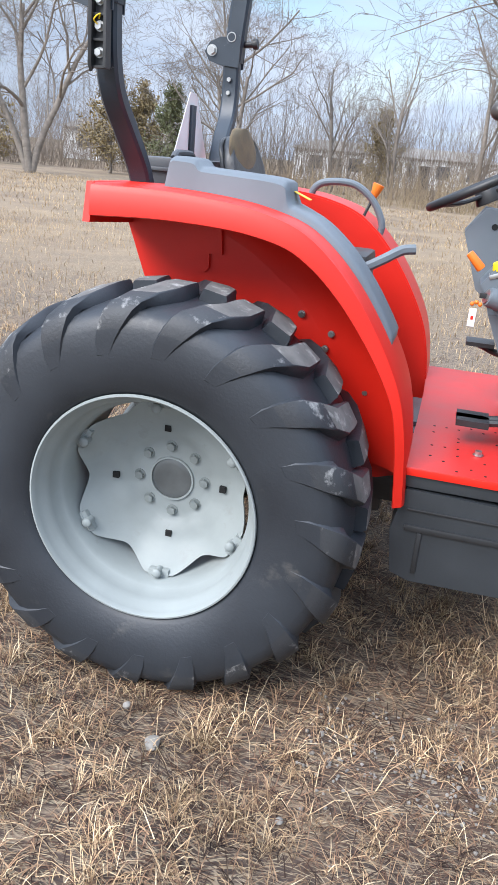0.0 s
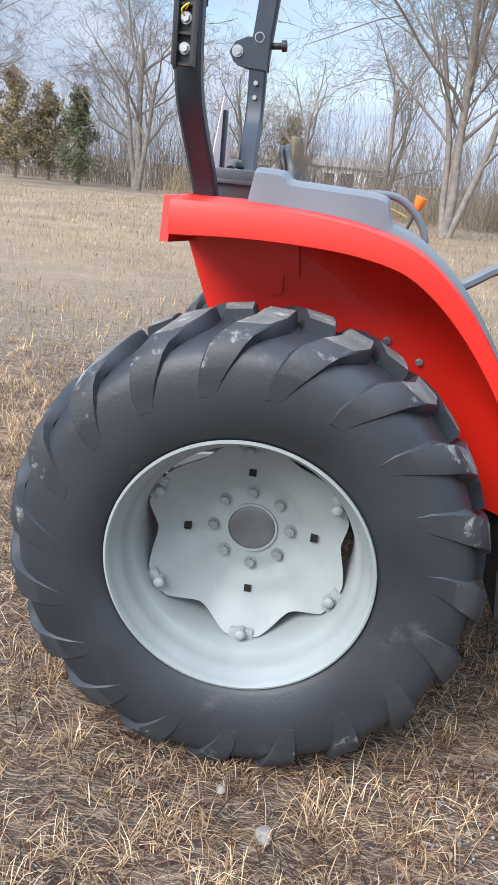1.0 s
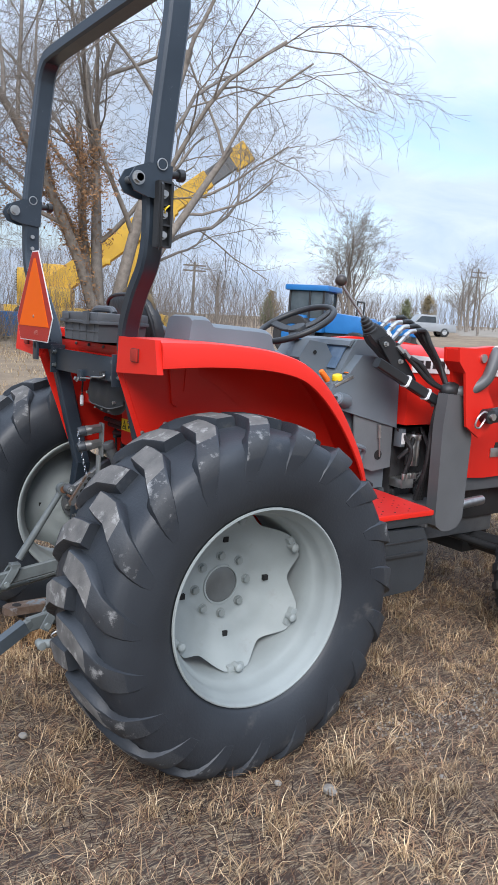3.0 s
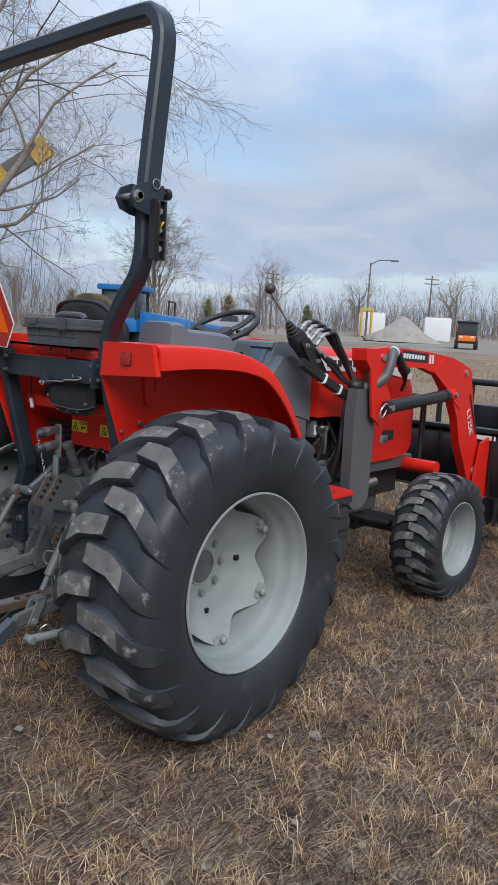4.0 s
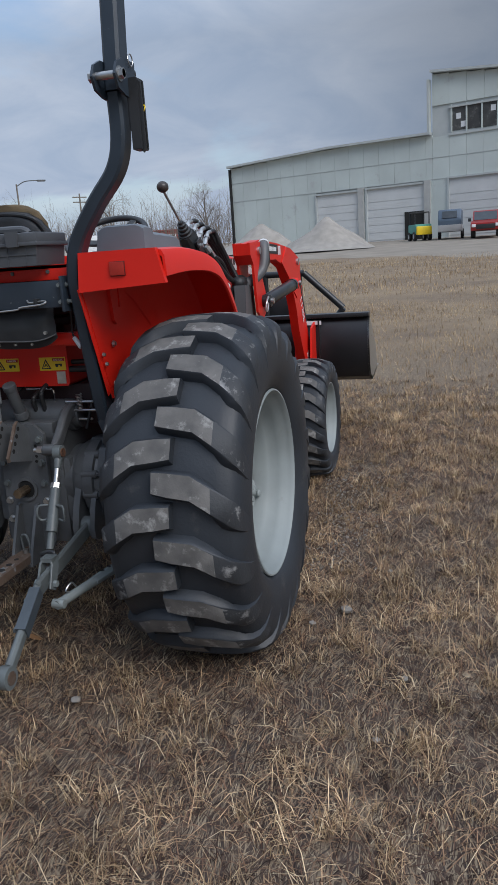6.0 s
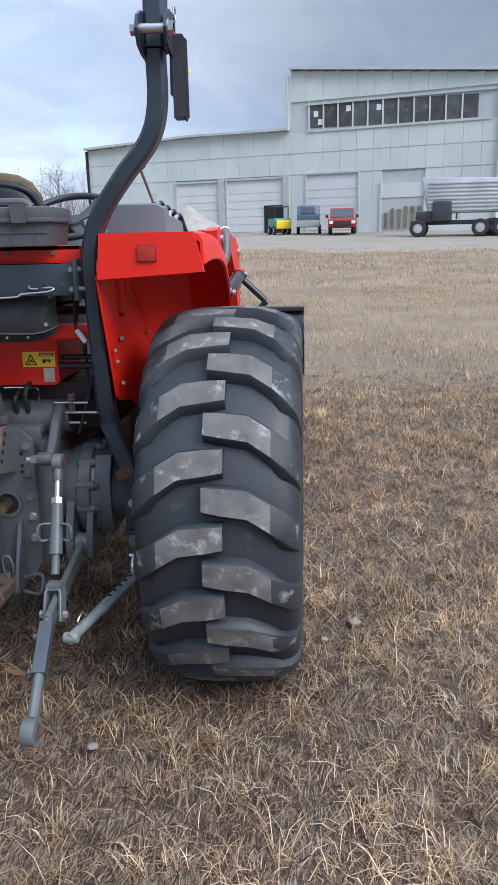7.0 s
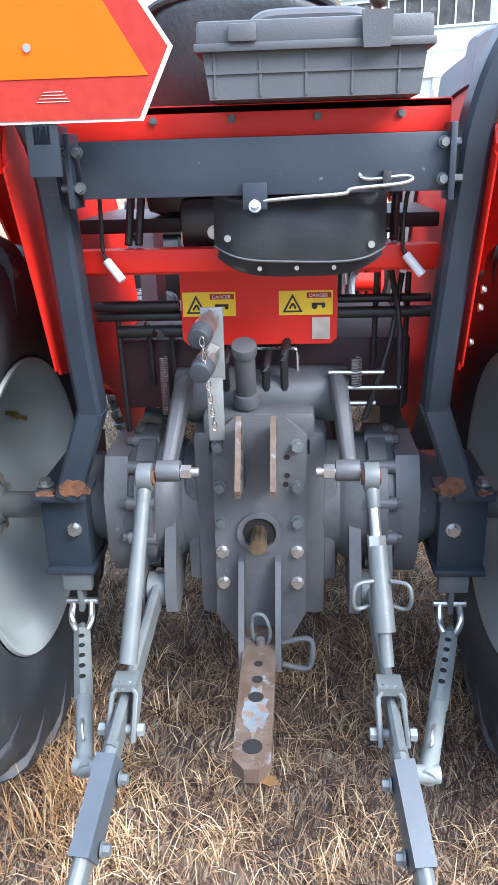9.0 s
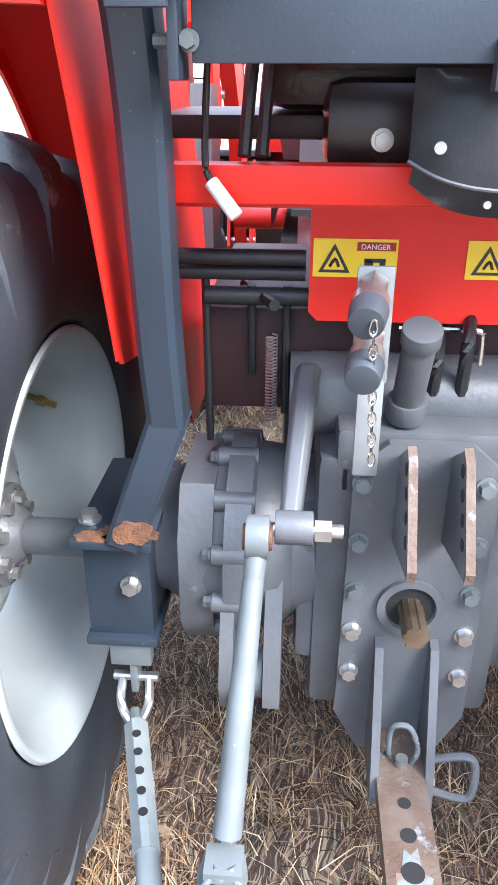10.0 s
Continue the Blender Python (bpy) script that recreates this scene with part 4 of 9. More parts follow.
# three-point linkage
for s in (-1, 1):
    yc = -0.008
    path = [(0.02, yc + s * 0.158, 0.855), (-0.03, yc + s * 0.160, 0.875), (-0.09, yc + s * 0.165, 0.855), (-0.16, yc + s * 0.172, 0.80), (-0.215, yc + s * 0.176, 0.765)]
    bm = sweep(B(), smooth_path(path, 5), rect_section(0.030, 0.050, 0.007), up=(0, 0, 1), scales=[1.25 - 0.02 * k for k in range(21)])
    cyl(bm, (0.02, yc + s * 0.125, 0.85), (0.02, yc + s * 0.185, 0.85), 0.055, n=26)
    cyl(bm, (-0.235, yc + s * 0.148, 0.770), (-0.235, yc + s * 0.194, 0.770), 0.021, n=22)
    lift = part("lift_arm", bm, GREY_PAINT, tractor, "grey cast lift arm", bevel=0.002)
    bm = cyl(B(), (-0.24, yc + s * 0.112, 0.770), (-0.24, yc + s * 0.20, 0.770), 0.009, n=14)
    cyl(bm, (-0.24, yc + s * 0.126, 0.770), (-0.24, yc + s * 0.146, 0.770), 0.0145, n=6)
    part("link_pin", bm, STEEL, lift)
    # lift rod
    a, b = Vector((-0.250, yc + s * 0.214, 0.764)), Vector((-0.448, yc + s * 0.238, 0.435))
    d = (b - a).normalized()
    bm = cyl(B(), a - Vector((0, 0.014, 0)), a + Vector((0, 0.014, 0)), 0.027, n=28)
    cyl(bm, a + d * 0.018, a + d * 0.06, 0.0145, 0.0125, 16)
    rod = part("lift_rod", bm, LINK_GREY, tractor, "grey adjustable lift rod", bevel=0.002)
    part("ball_insert", cyl(B(), a - Vector((0, 0.018, 0)), a + Vector((0, 0.018, 0)), 0.016, n=18), RUST, rod)
    if s < 0:
        part("thread", cyl(B(), a + d * 0.03, a + d * 0.12, 0.0105, n=14), STEEL, rod)
        part("lock_nut", cyl(B(), a + d * 0.112, a + d * 0.132, 0.018, n=6), STEEL, rod)
        bm = cyl(B(), a + d * 0.13, a + d * 0.285, 0.0175, 0.0205, 18)
        cyl(bm, a + d * 0.285, a + d * 0.345, 0.0125, n=14)
        part("turnbuckle", bm, LINK_GREY, rod)
        for q in (-1, 1):
            c = a + d * 0.215
            bm = tube(B(), [c + Vector((0, q * 0.015, 0.025)), c + Vector((-0.012, q * 0.045, 0.024)), c + Vector((-0.02, q * 0.052, 0.0)), c + Vector((-0.012, q * 0.045, -0.026)), c + Vector((0, q * 0.015, -0.025))], 0.004, 8)
            part("turn_handle", bm, LINK_GREY, rod)
    else:
        part("rod_body", cyl(B(), a + d * 0.05, a + d * 0.345, 0.0130, 0.0175, 18), LINK_GREY, rod)
    # clevis at its foot
    bm = B()
    for q in (-1, 1):
        o = Vector((0, q * 0.0235, 0))
        sweep(bm, [b - d * 0.012 + o * 0.55, b + d * 0.012 + o, b + d * 0.095 + o], rect_section(0.009, 0.036, 0.002), up=(1, 0, 0.4))
    box(bm, -0.02, 0.02, -0.022, 0.022, -0.008, 0.008, Matrix.Translation(b - d * 0.008))
    part("clevis", bm, LINK_GREY, rod)
    c = b + d * 0.075
    bm = cyl(B(), c - Vector((0, 0.040, 0)), c + Vector((0, 0.040, 0)), 0.009, n=12)
    cyl(bm, c - Vector((0, 0.041, 0)), c - Vector((0, 0.029, 0)), 0.012, n=6)
    cyl(bm, c + Vector((0, 0.029, 0)), c + Vector((0, 0.041, 0)), 0.012, n=6)
    part("clevis_bolt", bm, STAB_GREY, rod)
    # lower link
    f, g, e = Vector((-0.125, yc + s * 0.232, 0.442)), Vector((-0.555, yc + s * 0.246, 0.375)), Vector((-0.850, yc + s * 0.285, 0.215))
    bm = sweep(B(), [f, f * 0.8 + g * 0.2, f * 0.3 + g * 0.7, g], rect_section(0.020, 0.058, 0.006), up=(0, 0, 1))
    cyl(bm, f - Vector((0, 0.02, 0)), f + Vector((0, 0.02, 0)), 0.038, n=24)
    link = part("lower_link", bm, LINK_GREY, tractor, "grey lower link arm with a swinging end")
    h = (e - g).normalized()
    n_up = Vector((-h.z, 0, h.x)).normalized()
    if n_up.z < 0:
        n_up = -n_up
    chan = [(-0.0175, -0.022), (-0.0175, 0.026), (0.0175, 0.026), (0.0175, -0.022), (0.0135, -0.022), (0.0135, 0.021), (-0.0135, 0.021), (-0.0135, -0.022)]
    n_up = (n_up + Vector((0, s * 0.12, 0))).normalized()
    part("channel", sweep(B(), [g + h * 0.005, g + h * 0.165], chan, up=n_up), CHANNEL, link, "bent steel channel over the link's end", bevel=0.002)
    bm = sweep(B(), [g - h * 0.02, g + h * 0.16, e - h * 0.05], rect_section(0.026, 0.046, 0.009), up=n_up)
    cyl(bm, e - Vector((0, 0.017, 0)) - h * 0.02, e + Vector((0, 0.017, 0)) - h * 0.02, 0.036, n=24)
    part("link_end", bm, LINK_GREY, link, bevel=0.002)
    part("ball_end", cyl(B(), e - Vector((0, 0.020, 0)) - h * 0.02, e + Vector((0, 0.020, 0)) - h * 0.02, 0.021, n=20), RUSTY, link)
    for k in (0.03, 0.14):
        c = g + h * k
        part("channel_bolt", hexbolt(B(), c - Vector((0, s * 0.021, 0.012)), (0, -s, 0), 0.010), LINK_GREY, link)
    # boss below the axle that carries the link
    bm = prism(B(), [(-0.10, 0.62), (0.02, 0.62), (0.02, 0.47), (-0.08, 0.410), (-0.135, 0.392), (-0.166, 0.408), (-0.172, 0.45), (-0.15, 0.52)], "y", yc + s * 0.185, yc + s * 0.210)
    prism(bm, [(-0.10, 0.62), (0.02, 0.62), (0.02, 0.47), (-0.08, 0.410), (-0.135, 0.392), (-0.166, 0.408), (-0.172, 0.45), (-0.15, 0.52)], "y", yc + s * 0.255, yc + s * 0.275)
    part("link_boss", bm, GREY_PAINT, tractor, bevel=0.004)

# hydraulic couplers
bm = box(B(), -0.138, -0.132, 0.056, 0.100, 0.922, 1.066)
box(bm, -0.152, -0.142, 0.060, 0.092, 0.80, 0.93)
coup = part("coupler_bracket", bm, mat("dull_zinc_plate", (0.26, 0.275, 0.27), (0.20, 0.21, 0.205), 20, 0.5, metal=0.4, bump=0.1), tractor, "zinc plate with two capped hydraulic couplers", bevel=0.003)
for z in (1.032, 0.968):
    bm = cyl(B(), (-0.138, 0.080, z + 0.012), (-0.180, 0.086, z + 0.004), 0.019, n=6)
    cyl(bm, (-0.180, 0.086, z + 0.004), (-0.204, 0.089, z), 0.021, n=20)
    part("coupler", bm, STEEL, coup)
    part("dust_cap", cyl(B(), (-0.202, 0.089, z + 0.001), (-0.233, 0.094, z - 0.007), 0.0225, 0.020, 22), mat("grey_cap_rubber", (0.045, 0.053, 0.062), (0.034, 0.04, 0.048), 20, 0.5), coup, bevel=0.003)
bm = B()
for k in range(13):
    c = Vector((-0.236 + 0.003 * k, 0.086 - 0.001 * k, 1.022 - 0.0145 * k))
    for q in range(8):
        t, u = 2 * math.pi * q / 8, 2 * math.pi * (q + 1) / 8
        w = (0.0042, 0) if k % 2 else (0, 0.0042)
        cyl(bm, c + Vector((w[0] * math.cos(t), w[1] * math.cos(t), 0.0095 * math.sin(t))), c + Vector((w[0] * math.cos(u), w[1] * math.cos(u), 0.0095 * math.sin(u))), 0.0013, n=5)
part("cap_chain", bm, CHROME, coup)
bm = cyl(B(), (-0.075, 0.020, 0.87), (-0.128, 0.018, 0.980), 0.021, n=22)
cyl(bm, (-0.124, 0.018, 0.971), (-0.134, 0.018, 0.992), 0.025, n=22)
cyl(bm, (-0.07, 0.020, 0.85), (-0.078, 0.020, 0.88), 0.027, n=22)
part("filler_pipe", bm, GREY_PAINT, tractor, bevel=0.003)
bm = tube(B(), [(0.0, -0.086, 0.85), (0.002, -0.086, 0.935), (0.002, -0.082, 0.948), (0.002, -0.06, 0.951), (0.002, 0.03, 0.951)], 0.0045, 8, 4)
part("wire_guard", bm, CHROME, tractor)
for y, h in ((-0.058, 0.075), (-0.02, 0.05), (0.065, 0.06)):
    bm = tube(B(), [(-0.03, y, 0.87), (-0.04, y, 0.87 + h), (0.02, y - 0.01, 0.90 + h), (0.10, y - 0.02, 0.92 + h)], 0.009, 8)
    part("hose", bm, HOSE, tractor)
# return linkage beside the housing
bm = cyl(B(), (-0.03, -0.15, 0.905), (-0.03, -0.265, 0.905), 0.005, n=8)
cyl(bm, (-0.03, -0.15, 0.872), (-0.03, -0.30, 0.872), 0.005, n=8)
cyl(bm, (-0.02, -0.17, 0.835), (-0.02, -0.25, 0.835), 0.005, n=8)
part("control_rod", bm, STEEL, tractor)
bm = tube(B(), [(-0.03 + 0.011 * math.cos(k * 1.047), -0.208 + 0.011 * math.sin(k * 1.047), 0.875 + 0.06 * k / 66) for k in range(67)], 0.0017, 5, 1)
part("return_spring", bm, STEEL, tractor)
for y0, y1, z0, z1 in ((-0.295, -0.275, 0.87, 1.12), (-0.225, -0.30, 0.80, 1.10)):
    part("control_cable", tube(B(), [(-0.03, y0, z0), (-0.02, (y0 + y1) / 2 - 0.01, (z0 + z1) / 2), (0.02, y1, z1)], 0.006, 8), HOSE, tractor)

# cross members between the fenders
bar = part("red_crossbar", box(B(), -0.135, -0.09, -0.345, 0.325, 1.132, 1.174), RED, tractor, "red box section crossbar", bevel=0.003)
part("crossbar_lip", box(B(), -0.09, 0.05, -0.345, 0.325, 1.122, 1.132), RED, bar)
tank = part("red_tank_panel", prism(B(), [(0.155, 1.13), (0.155, 0.974), (0.143, 0.962), (-0.155, 0.962), (-0.167, 0.974), (-0.167, 1.13)], "x", -0.008, 0.25), RED, tractor, "red panel with two yellow warning stickers", bevel=0.004)


def warning(y, z, parent):
    sticker = part("warning_sticker", box(B(), -0.0105, -0.0085, y - 0.055, y + 0.055, z - 0.024, z + 0.026), YELLOW, parent, "yellow danger sticker with black triangle")
    part("sticker_triangle", prism(B(), [(y + 0.048, z - 0.018), (y + 0.006, z - 0.018), (y + 0.027, z + 0.020)], "x", -0.0115, -0.0105), PLASTIC_BLACK, sticker)
    part("triangle_field", prism(B(), [(y + 0.041, z - 0.014), (y + 0.013, z - 0.014), (y + 0.027, z + 0.012)], "x", -0.0122, -0.0115), YELLOW, sticker)
    bm = tube(B(), [(-0.0124, y + 0.033, z - 0.010), (-0.0124, y + 0.026, z), (-0.0124, y + 0.021, z - 0.010)], 0.0022, 6, 3)
    part("pictogram", bm, PLASTIC_BLACK, sticker)
    part("danger_band", box(B(), -0.0115, -0.0105, y - 0.052, y - 0.002, z + 0.011, z + 0.022), SMV_RED, sticker)
    bm = B()
    cyl(bm, (-0.0105, y - 0.018, z - 0.006), (-0.0115, y - 0.018, z - 0.006), 0.006, n=14)
    cyl(bm, (-0.0105, y - 0.036, z - 0.006), (-0.0115, y - 0.036, z - 0.006), 0.004, n=12)
    box(bm, -0.0115, -0.0105, y - 0.040, y - 0.012, z - 0.004, z + 0.001)
    part("tractor_pictogram", bm, PLASTIC_BLACK, sticker)
    data = bpy.data.curves.new("danger_word", "FONT")
    data.body, data.size, data.extrude, data.align_x = "DANGER", 0.0095, 0.0003, "CENTER"
    ob = new("danger_word", data)
    data.materials.append(WHITE)
    ob.matrix_basis = Matrix.Translation((-0.0118, y - 0.026, z + 0.0130)) @ Euler((radians(90), 0, radians(-90))).to_matrix().to_4x4()
    ob.parent = sticker
    return sticker


warning(0.096, 1.047, tank)
warning(-0.103, 1.047, tank)
part("serial_plate", box(B(), -0.0105, -0.0085, -0.153, -0.116, 0.972, 1.018), STEEL, tank)
for y0, y1, z, r, x in ((0.16, 0.34, 1.045, 0.011, 0.0), (0.16, 0.34, 1.02, 0.011, 0.02), (-0.17, -0.36, 1.05, 0.009, 0.02), (-0.17, -0.36, 1.025, 0.012, 0.0), (0.13, 0.3, 0.985, 0.014, 0.03)):
    part("cross_rod", cyl(B(), (x, y0, z), (x, y1, z), r, n=14), PLASTIC_BLACK, tractor)
for y, z0, z1 in ((0.30, 0.75, 1.03), (0.235, 0.86, 1.0), (-0.25, 0.9, 1.1), (0.185, 0.8, 1.0), (-0.315, 0.8, 1.1)):
    part("brake_rod", cyl(B(), (0.05, y, z0), (0.03, y, z1), 0.006, n=8), PLASTIC_BLACK, tractor)
bm = tube(B(), [(0.02 + 0.009 * math.cos(k * 1.047), 0.205 + 0.009 * math.sin(k * 1.047), 0.80 + 0.13 * k / 156) for k in range(157)], 0.0014, 5, 1)
part("long_spring", bm, STEEL, tractor)
# red panel below the seat; its near-black tone paints in the shade there
part("underseat_box", box(B(), 0.06, 0.55, -0.33, 0.31, 0.80, 0.96), mat("red_in_painted_shade", (0.035, 0.010, 0.010), (0.02, 0.008, 0.008), 6.0, 0.6), tractor, bevel=0.01)
bm = box(B(), -0.045, 0.25, -0.06, 0.145, 1.150, 1.262)
under = part("seat_slide_box", bm, mat("black_gloss_steel", (0.022, 0.018, 0.018), (0.014, 0.012, 0.012), 9, 0.28), tractor, "glossy black box below the seat", bevel=0.026)
bolts("box_bolt", ((-0.047, 0.075, 1.195),), (-1, 0, 0), 0.010, under, STEEL)
part("lever_rod", cyl(B(), (0.10, 0.25, 0.985), (-0.02, 0.20, 0.985), 0.008, n=10), PLASTIC_BLACK, tractor)
part("seat_pan", box(B(), 0.02, 0.33, -0.37, 0.36, 1.19, 1.22), PLASTIC_BLACK, tractor, bevel=0.006)
part("seat_plinth", box(B(), 0.05, 0.45, -0.14, 0.13, 1.0, 1.27), PLASTIC_BLACK, tractor, bevel=0.02)
for y in (0.235, 0.215, -0.265):
    part("hose", tube(B(), [(-0.10, y, 1.18), (-0.05, y - 0.01, 1.30), (0.05, y - 0.03, 1.36)], 0.008, 8), HOSE, tractor)

# slate crossbar, its end plates, and the red strip above
xbar = part("rear_crossbar", box(B(), -0.268, -0.258, -0.326, 0.268, 1.272, 1.361), SLATE, tractor, "dark slate steel crossbar with scratches", bevel=0.002)
for s, y in ((-1, -0.330), (1, 0.282)):
    part("end_plate", box(B(), -0.287, -0.225, y - 0.005, y + 0.005, 1.258, 1.374), SLATE, xbar, bevel=0.002)
    for z in (1.345, 1.29):
        part("bar_bolt", hexbolt(B(), (-0.269, y - s * 0.012, z), (-1, 0, 0), 0.0072), LINK_GREY, xbar)
        part("bar_bolt", hexbolt(B(), (-0.262, y + s * 0.006, z), (0, s, 0), 0.0062), LINK_GREY, xbar)
strip = part("rear_red_panel", box(B(), -0.225, -0.215, -0.335, 0.325, 1.362, 1.412), RED, tractor, "red strip behind the seat platform", bevel=0.002)
part("platform_top", box(B(), -0.225, 0.06, -0.335, 0.325, 1.400, 1.411), RED, strip)
for y in (-0.255, -0.12, 0.02, 0.15):
    part("strip_bolt", hexbolt(B(), (-0.226, y, 1.390), (-1, 0, 0), 0.005, 0.004), LINK_GREY, strip)

# document bag with its wire
bm = B()
nx, nz = 22, 16
grid = []
for i in range(nx + 1):
    u = i / nx
    col = []
    for j in range(nz + 1):
        v = j / nz
        edge = 1 - (2 * u - 1) ** 6
        low = 1.128 + 0.035 * (abs(2 * u - 1) ** 4)
        y = 0.058 - 0.296 * u + 0.008 * math.sin(v * 3) * (2 * u - 1)
        z = 1.268 + (low - 1.268) * v
        puff = 0.032 * edge * math.sin(math.pi * min(1, v * 0.92 + 0.06)) ** 0.7 + 0.006 * noise.noise((u * 5, v * 3, 1.7)) + 0.003 * noise.noise((u * 3, v * 14, 5.7))
        if v > 0.74:
            puff -= 0.007
        col.append(bm.verts.new((-0.190 - puff, y, z)))
    grid.append(col)
for i in range(nx):
    for j in range(nz):
        bm.faces.new((grid[i][j], grid[i + 1][j], grid[i + 1][j + 1], grid[i][j + 1]))
bmesh.ops.solidify(bm, geom=bm.faces[:], thickness=0.02)
bag = part("document_bag", bm, BAG, tractor, "black vinyl document bag hanging under the crossbar", smooth=60)
# flap over its front, with a piped lower edge
bm = B()
grid = []
rim = []
for i in range(nx + 1):
    u = i / nx
    col = []
    for j in range(9):
        v = 0.76 * j / 8
        y = 0.060 - 0.300 * u
        low = 1.128 + 0.030 * (abs(2 * u - 1) ** 4) - 0.010 * u
        z = 1.270 + (low - 1.270) * v
        puff = 0.036 * (1 - (2 * u - 1) ** 6) * math.sin(math.pi * min(1, v * 0.92 + 0.06)) ** 0.7 + 0.006 * noise.noise((u * 5, v * 3, 1.7)) + 0.003 * noise.noise((u * 3, v * 14, 5.7))
        col.append(bm.verts.new((-0.1955 - puff, y, z)))
    rim.append((col[-1].co.x - 0.001, col[-1].co.y, col[-1].co.z))
    grid.append(col)
for i in range(nx):
    for j in range(8):
        bm.faces.new((grid[i][j], grid[i + 1][j], grid[i + 1][j + 1], grid[i][j + 1]))
bmesh.ops.solidify(bm, geom=bm.faces[:], thickness=0.003)
flap = part("flap", bm, BAG, bag, "vinyl flap with a piped edge", smooth=60)
part("piping", tube(B(), rim[::2], 0.0022, 6, 3), LOADER_GREY, flap)
for y, z in ((0.034, 1.20), (-0.213, 1.185)):
    part("snap", cyl(B(), (-0.208, y, z), (-0.2255, y, z), 0.0060, n=14), STEEL, bag)
for y in (-0.02, -0.085, -0.15):
    part("eyelet", cyl(B(), (-0.208, y, 1.146), (-0.214, y, 1.146), 0.004, n=14), STEEL, bag)
bm = tube(B(), [(-0.276, -0.015, 1.262), (-0.289, -0.09, 1.268), (-0.294, -0.16, 1.272), (-0.294, -0.175, 1.279), (-0.294, -0.25, 1.285), (-0.289, -0.268, 1.292), (-0.282, -0.255, 1.296), (-0.274, -0.2, 1.292), (-0.264, -0.185, 1.305), (-0.262, -0.18, 1.345)], 0.0032, 8)
part("wire_bail", bm, STEEL, tractor)
bm = box(B(), -0.282, -0.261, -0.038, 0.002, 1.25, 1.292)
cyl(bm, (-0.272, -0.018, 1.25), (-0.272, -0.018, 1.275), 0.010, n=12)
part("bail_bracket", bm, SLATE, tractor, bevel=0.002)
part("bail_nut", hexbolt(B(), (-0.286, -0.018, 1.255), (-1, 0, 0.4), 0.0075), STEEL, tractor)
part("bail_hook", box(B(), -0.289, -0.261, -0.235, -0.222, 1.275, 1.305), PLASTIC_BLACK, tractor, bevel=0.002)
for s, y in ((1, 0.268), (-1, -0.282)):
    bm = cyl(B(), (-0.148, y, 1.158), (-0.160, y - 0.030, 1.122), 0.0085, n=12)
    plug = part("wire_plug", bm, WHITE, tractor, "white plastic wiring plug hanging loose", bevel=0.002)
    part("lead", tube(B(), [(-0.148, y, 1.158), (-0.145, y + 0.006, 1.18), (-0.15, y + 0.002, 1.26), (-0.20, y - 0.01, 1.33)], 0.004, 8), HOSE, plug)

# slow-vehicle triangle
SX = -0.352
tri = [(0.142, 1.386), (0.478, 1.386), (0.528, 1.484), (0.345, 1.755), (0.272, 1.755), (0.092, 1.484)]
smv = part("warning_triangle", prism(B(), tri, "x", SX, SX + 0.002), WHITE, tractor, "orange and red slow vehicle triangle sign")
inset = [(0.147, 1.390), (0.473, 1.390), (0.521, 1.484), (0.342, 1.750), (0.275, 1.750), (0.099, 1.484)]
part("red_border", prism(B(), inset, "x", SX - 0.0018, SX - 0.0002), SMV_RED, smv)
field = [(0.130, 1.447), (0.490, 1.447), (0.335, 1.700), (0.318, 1.725), (0.300, 1.725), (0.282, 1.700)]
part("orange_field", prism(B(), field, "x", SX - 0.0032, SX - 0.0018), ORANGE, smv)
part("sign_rivet", cyl(B(), (SX - 0.006, 0.305, 1.488), (SX - 0.003, 0.305, 1.488), 0.006, n=14), STEEL, smv)
bm = B()
for k in range(4):
    box(bm, SX - 0.0030, SX - 0.0019, 0.25 + 0.003 * k, 0.300 - 0.004 * k, 1.415 + 0.0045 * k, 1.416 + 0.0045 * k)
part("small_print", bm, mat("faded_print", (0.62, 0.42, 0.36), None, 40, 0.6), smv)
bm = box(B(), SX + 0.002, SX + 0.012, 0.275, 0.325, 1.310, 1.710)
box(bm, SX + 0.002, -0.255, 0.285, 0.315, 1.355, 1.385)
part("sign_bracket", bm, SLATE, smv, bevel=0.002)

# bolts and reliefs on the fender walls
for s in (-1, 1):
    y = -0.005 + s * 0.402
    for x, z in ((-0.102, 1.126), (0.30, 1.10), (0.385, 1.0), (0.41, 0.875), (0.49, 0.80)):
        part("fender_bolt", hexbolt(B(), (x, y, z), (0, s, 0), 0.009, 0.007), STEEL, tractor)
    bm = prism(B(), [(-0.03, 1.36), (0.02, 1.36), (0.03, 1.25), (-0.035, 1.25)], "y", y, y + s * 0.010)
    part("wall_rib", bm, RED, tractor, bevel=0.004)
    # rear flange of the wall
    bm = sweep(B(), [(-0.283, y - s * 0.012, 1.33), (-0.20, y - s * 0.012, 1.11), (-0.145, y - s * 0.012, 0.955)], rect_section(0.004, 0.035, 0.001), up=(1, 0, 0.4))
    part("wall_flange", bm, RED, tractor)
    for x, z in ((-0.185, 1.10), (-0.17, 1.065), (-0.12, 0.99)):
        if s < 0:
            part("flange_bolt", hexbolt(B(), (x - 0.012, y + s * 0.004, z), (0, s, 0), 0.006, 0.005), STEEL, tractor)
    # tail lamp bracket, on the right post only it is empty
bm = box(B(), -0.305, -0.255, -0.655, -0.640, 1.735, 1.93)
for x in (-0.302, -0.258):
    box(bm, x - 0.004, x + 0.004, -0.672, -0.64, 1.735, 1.93)
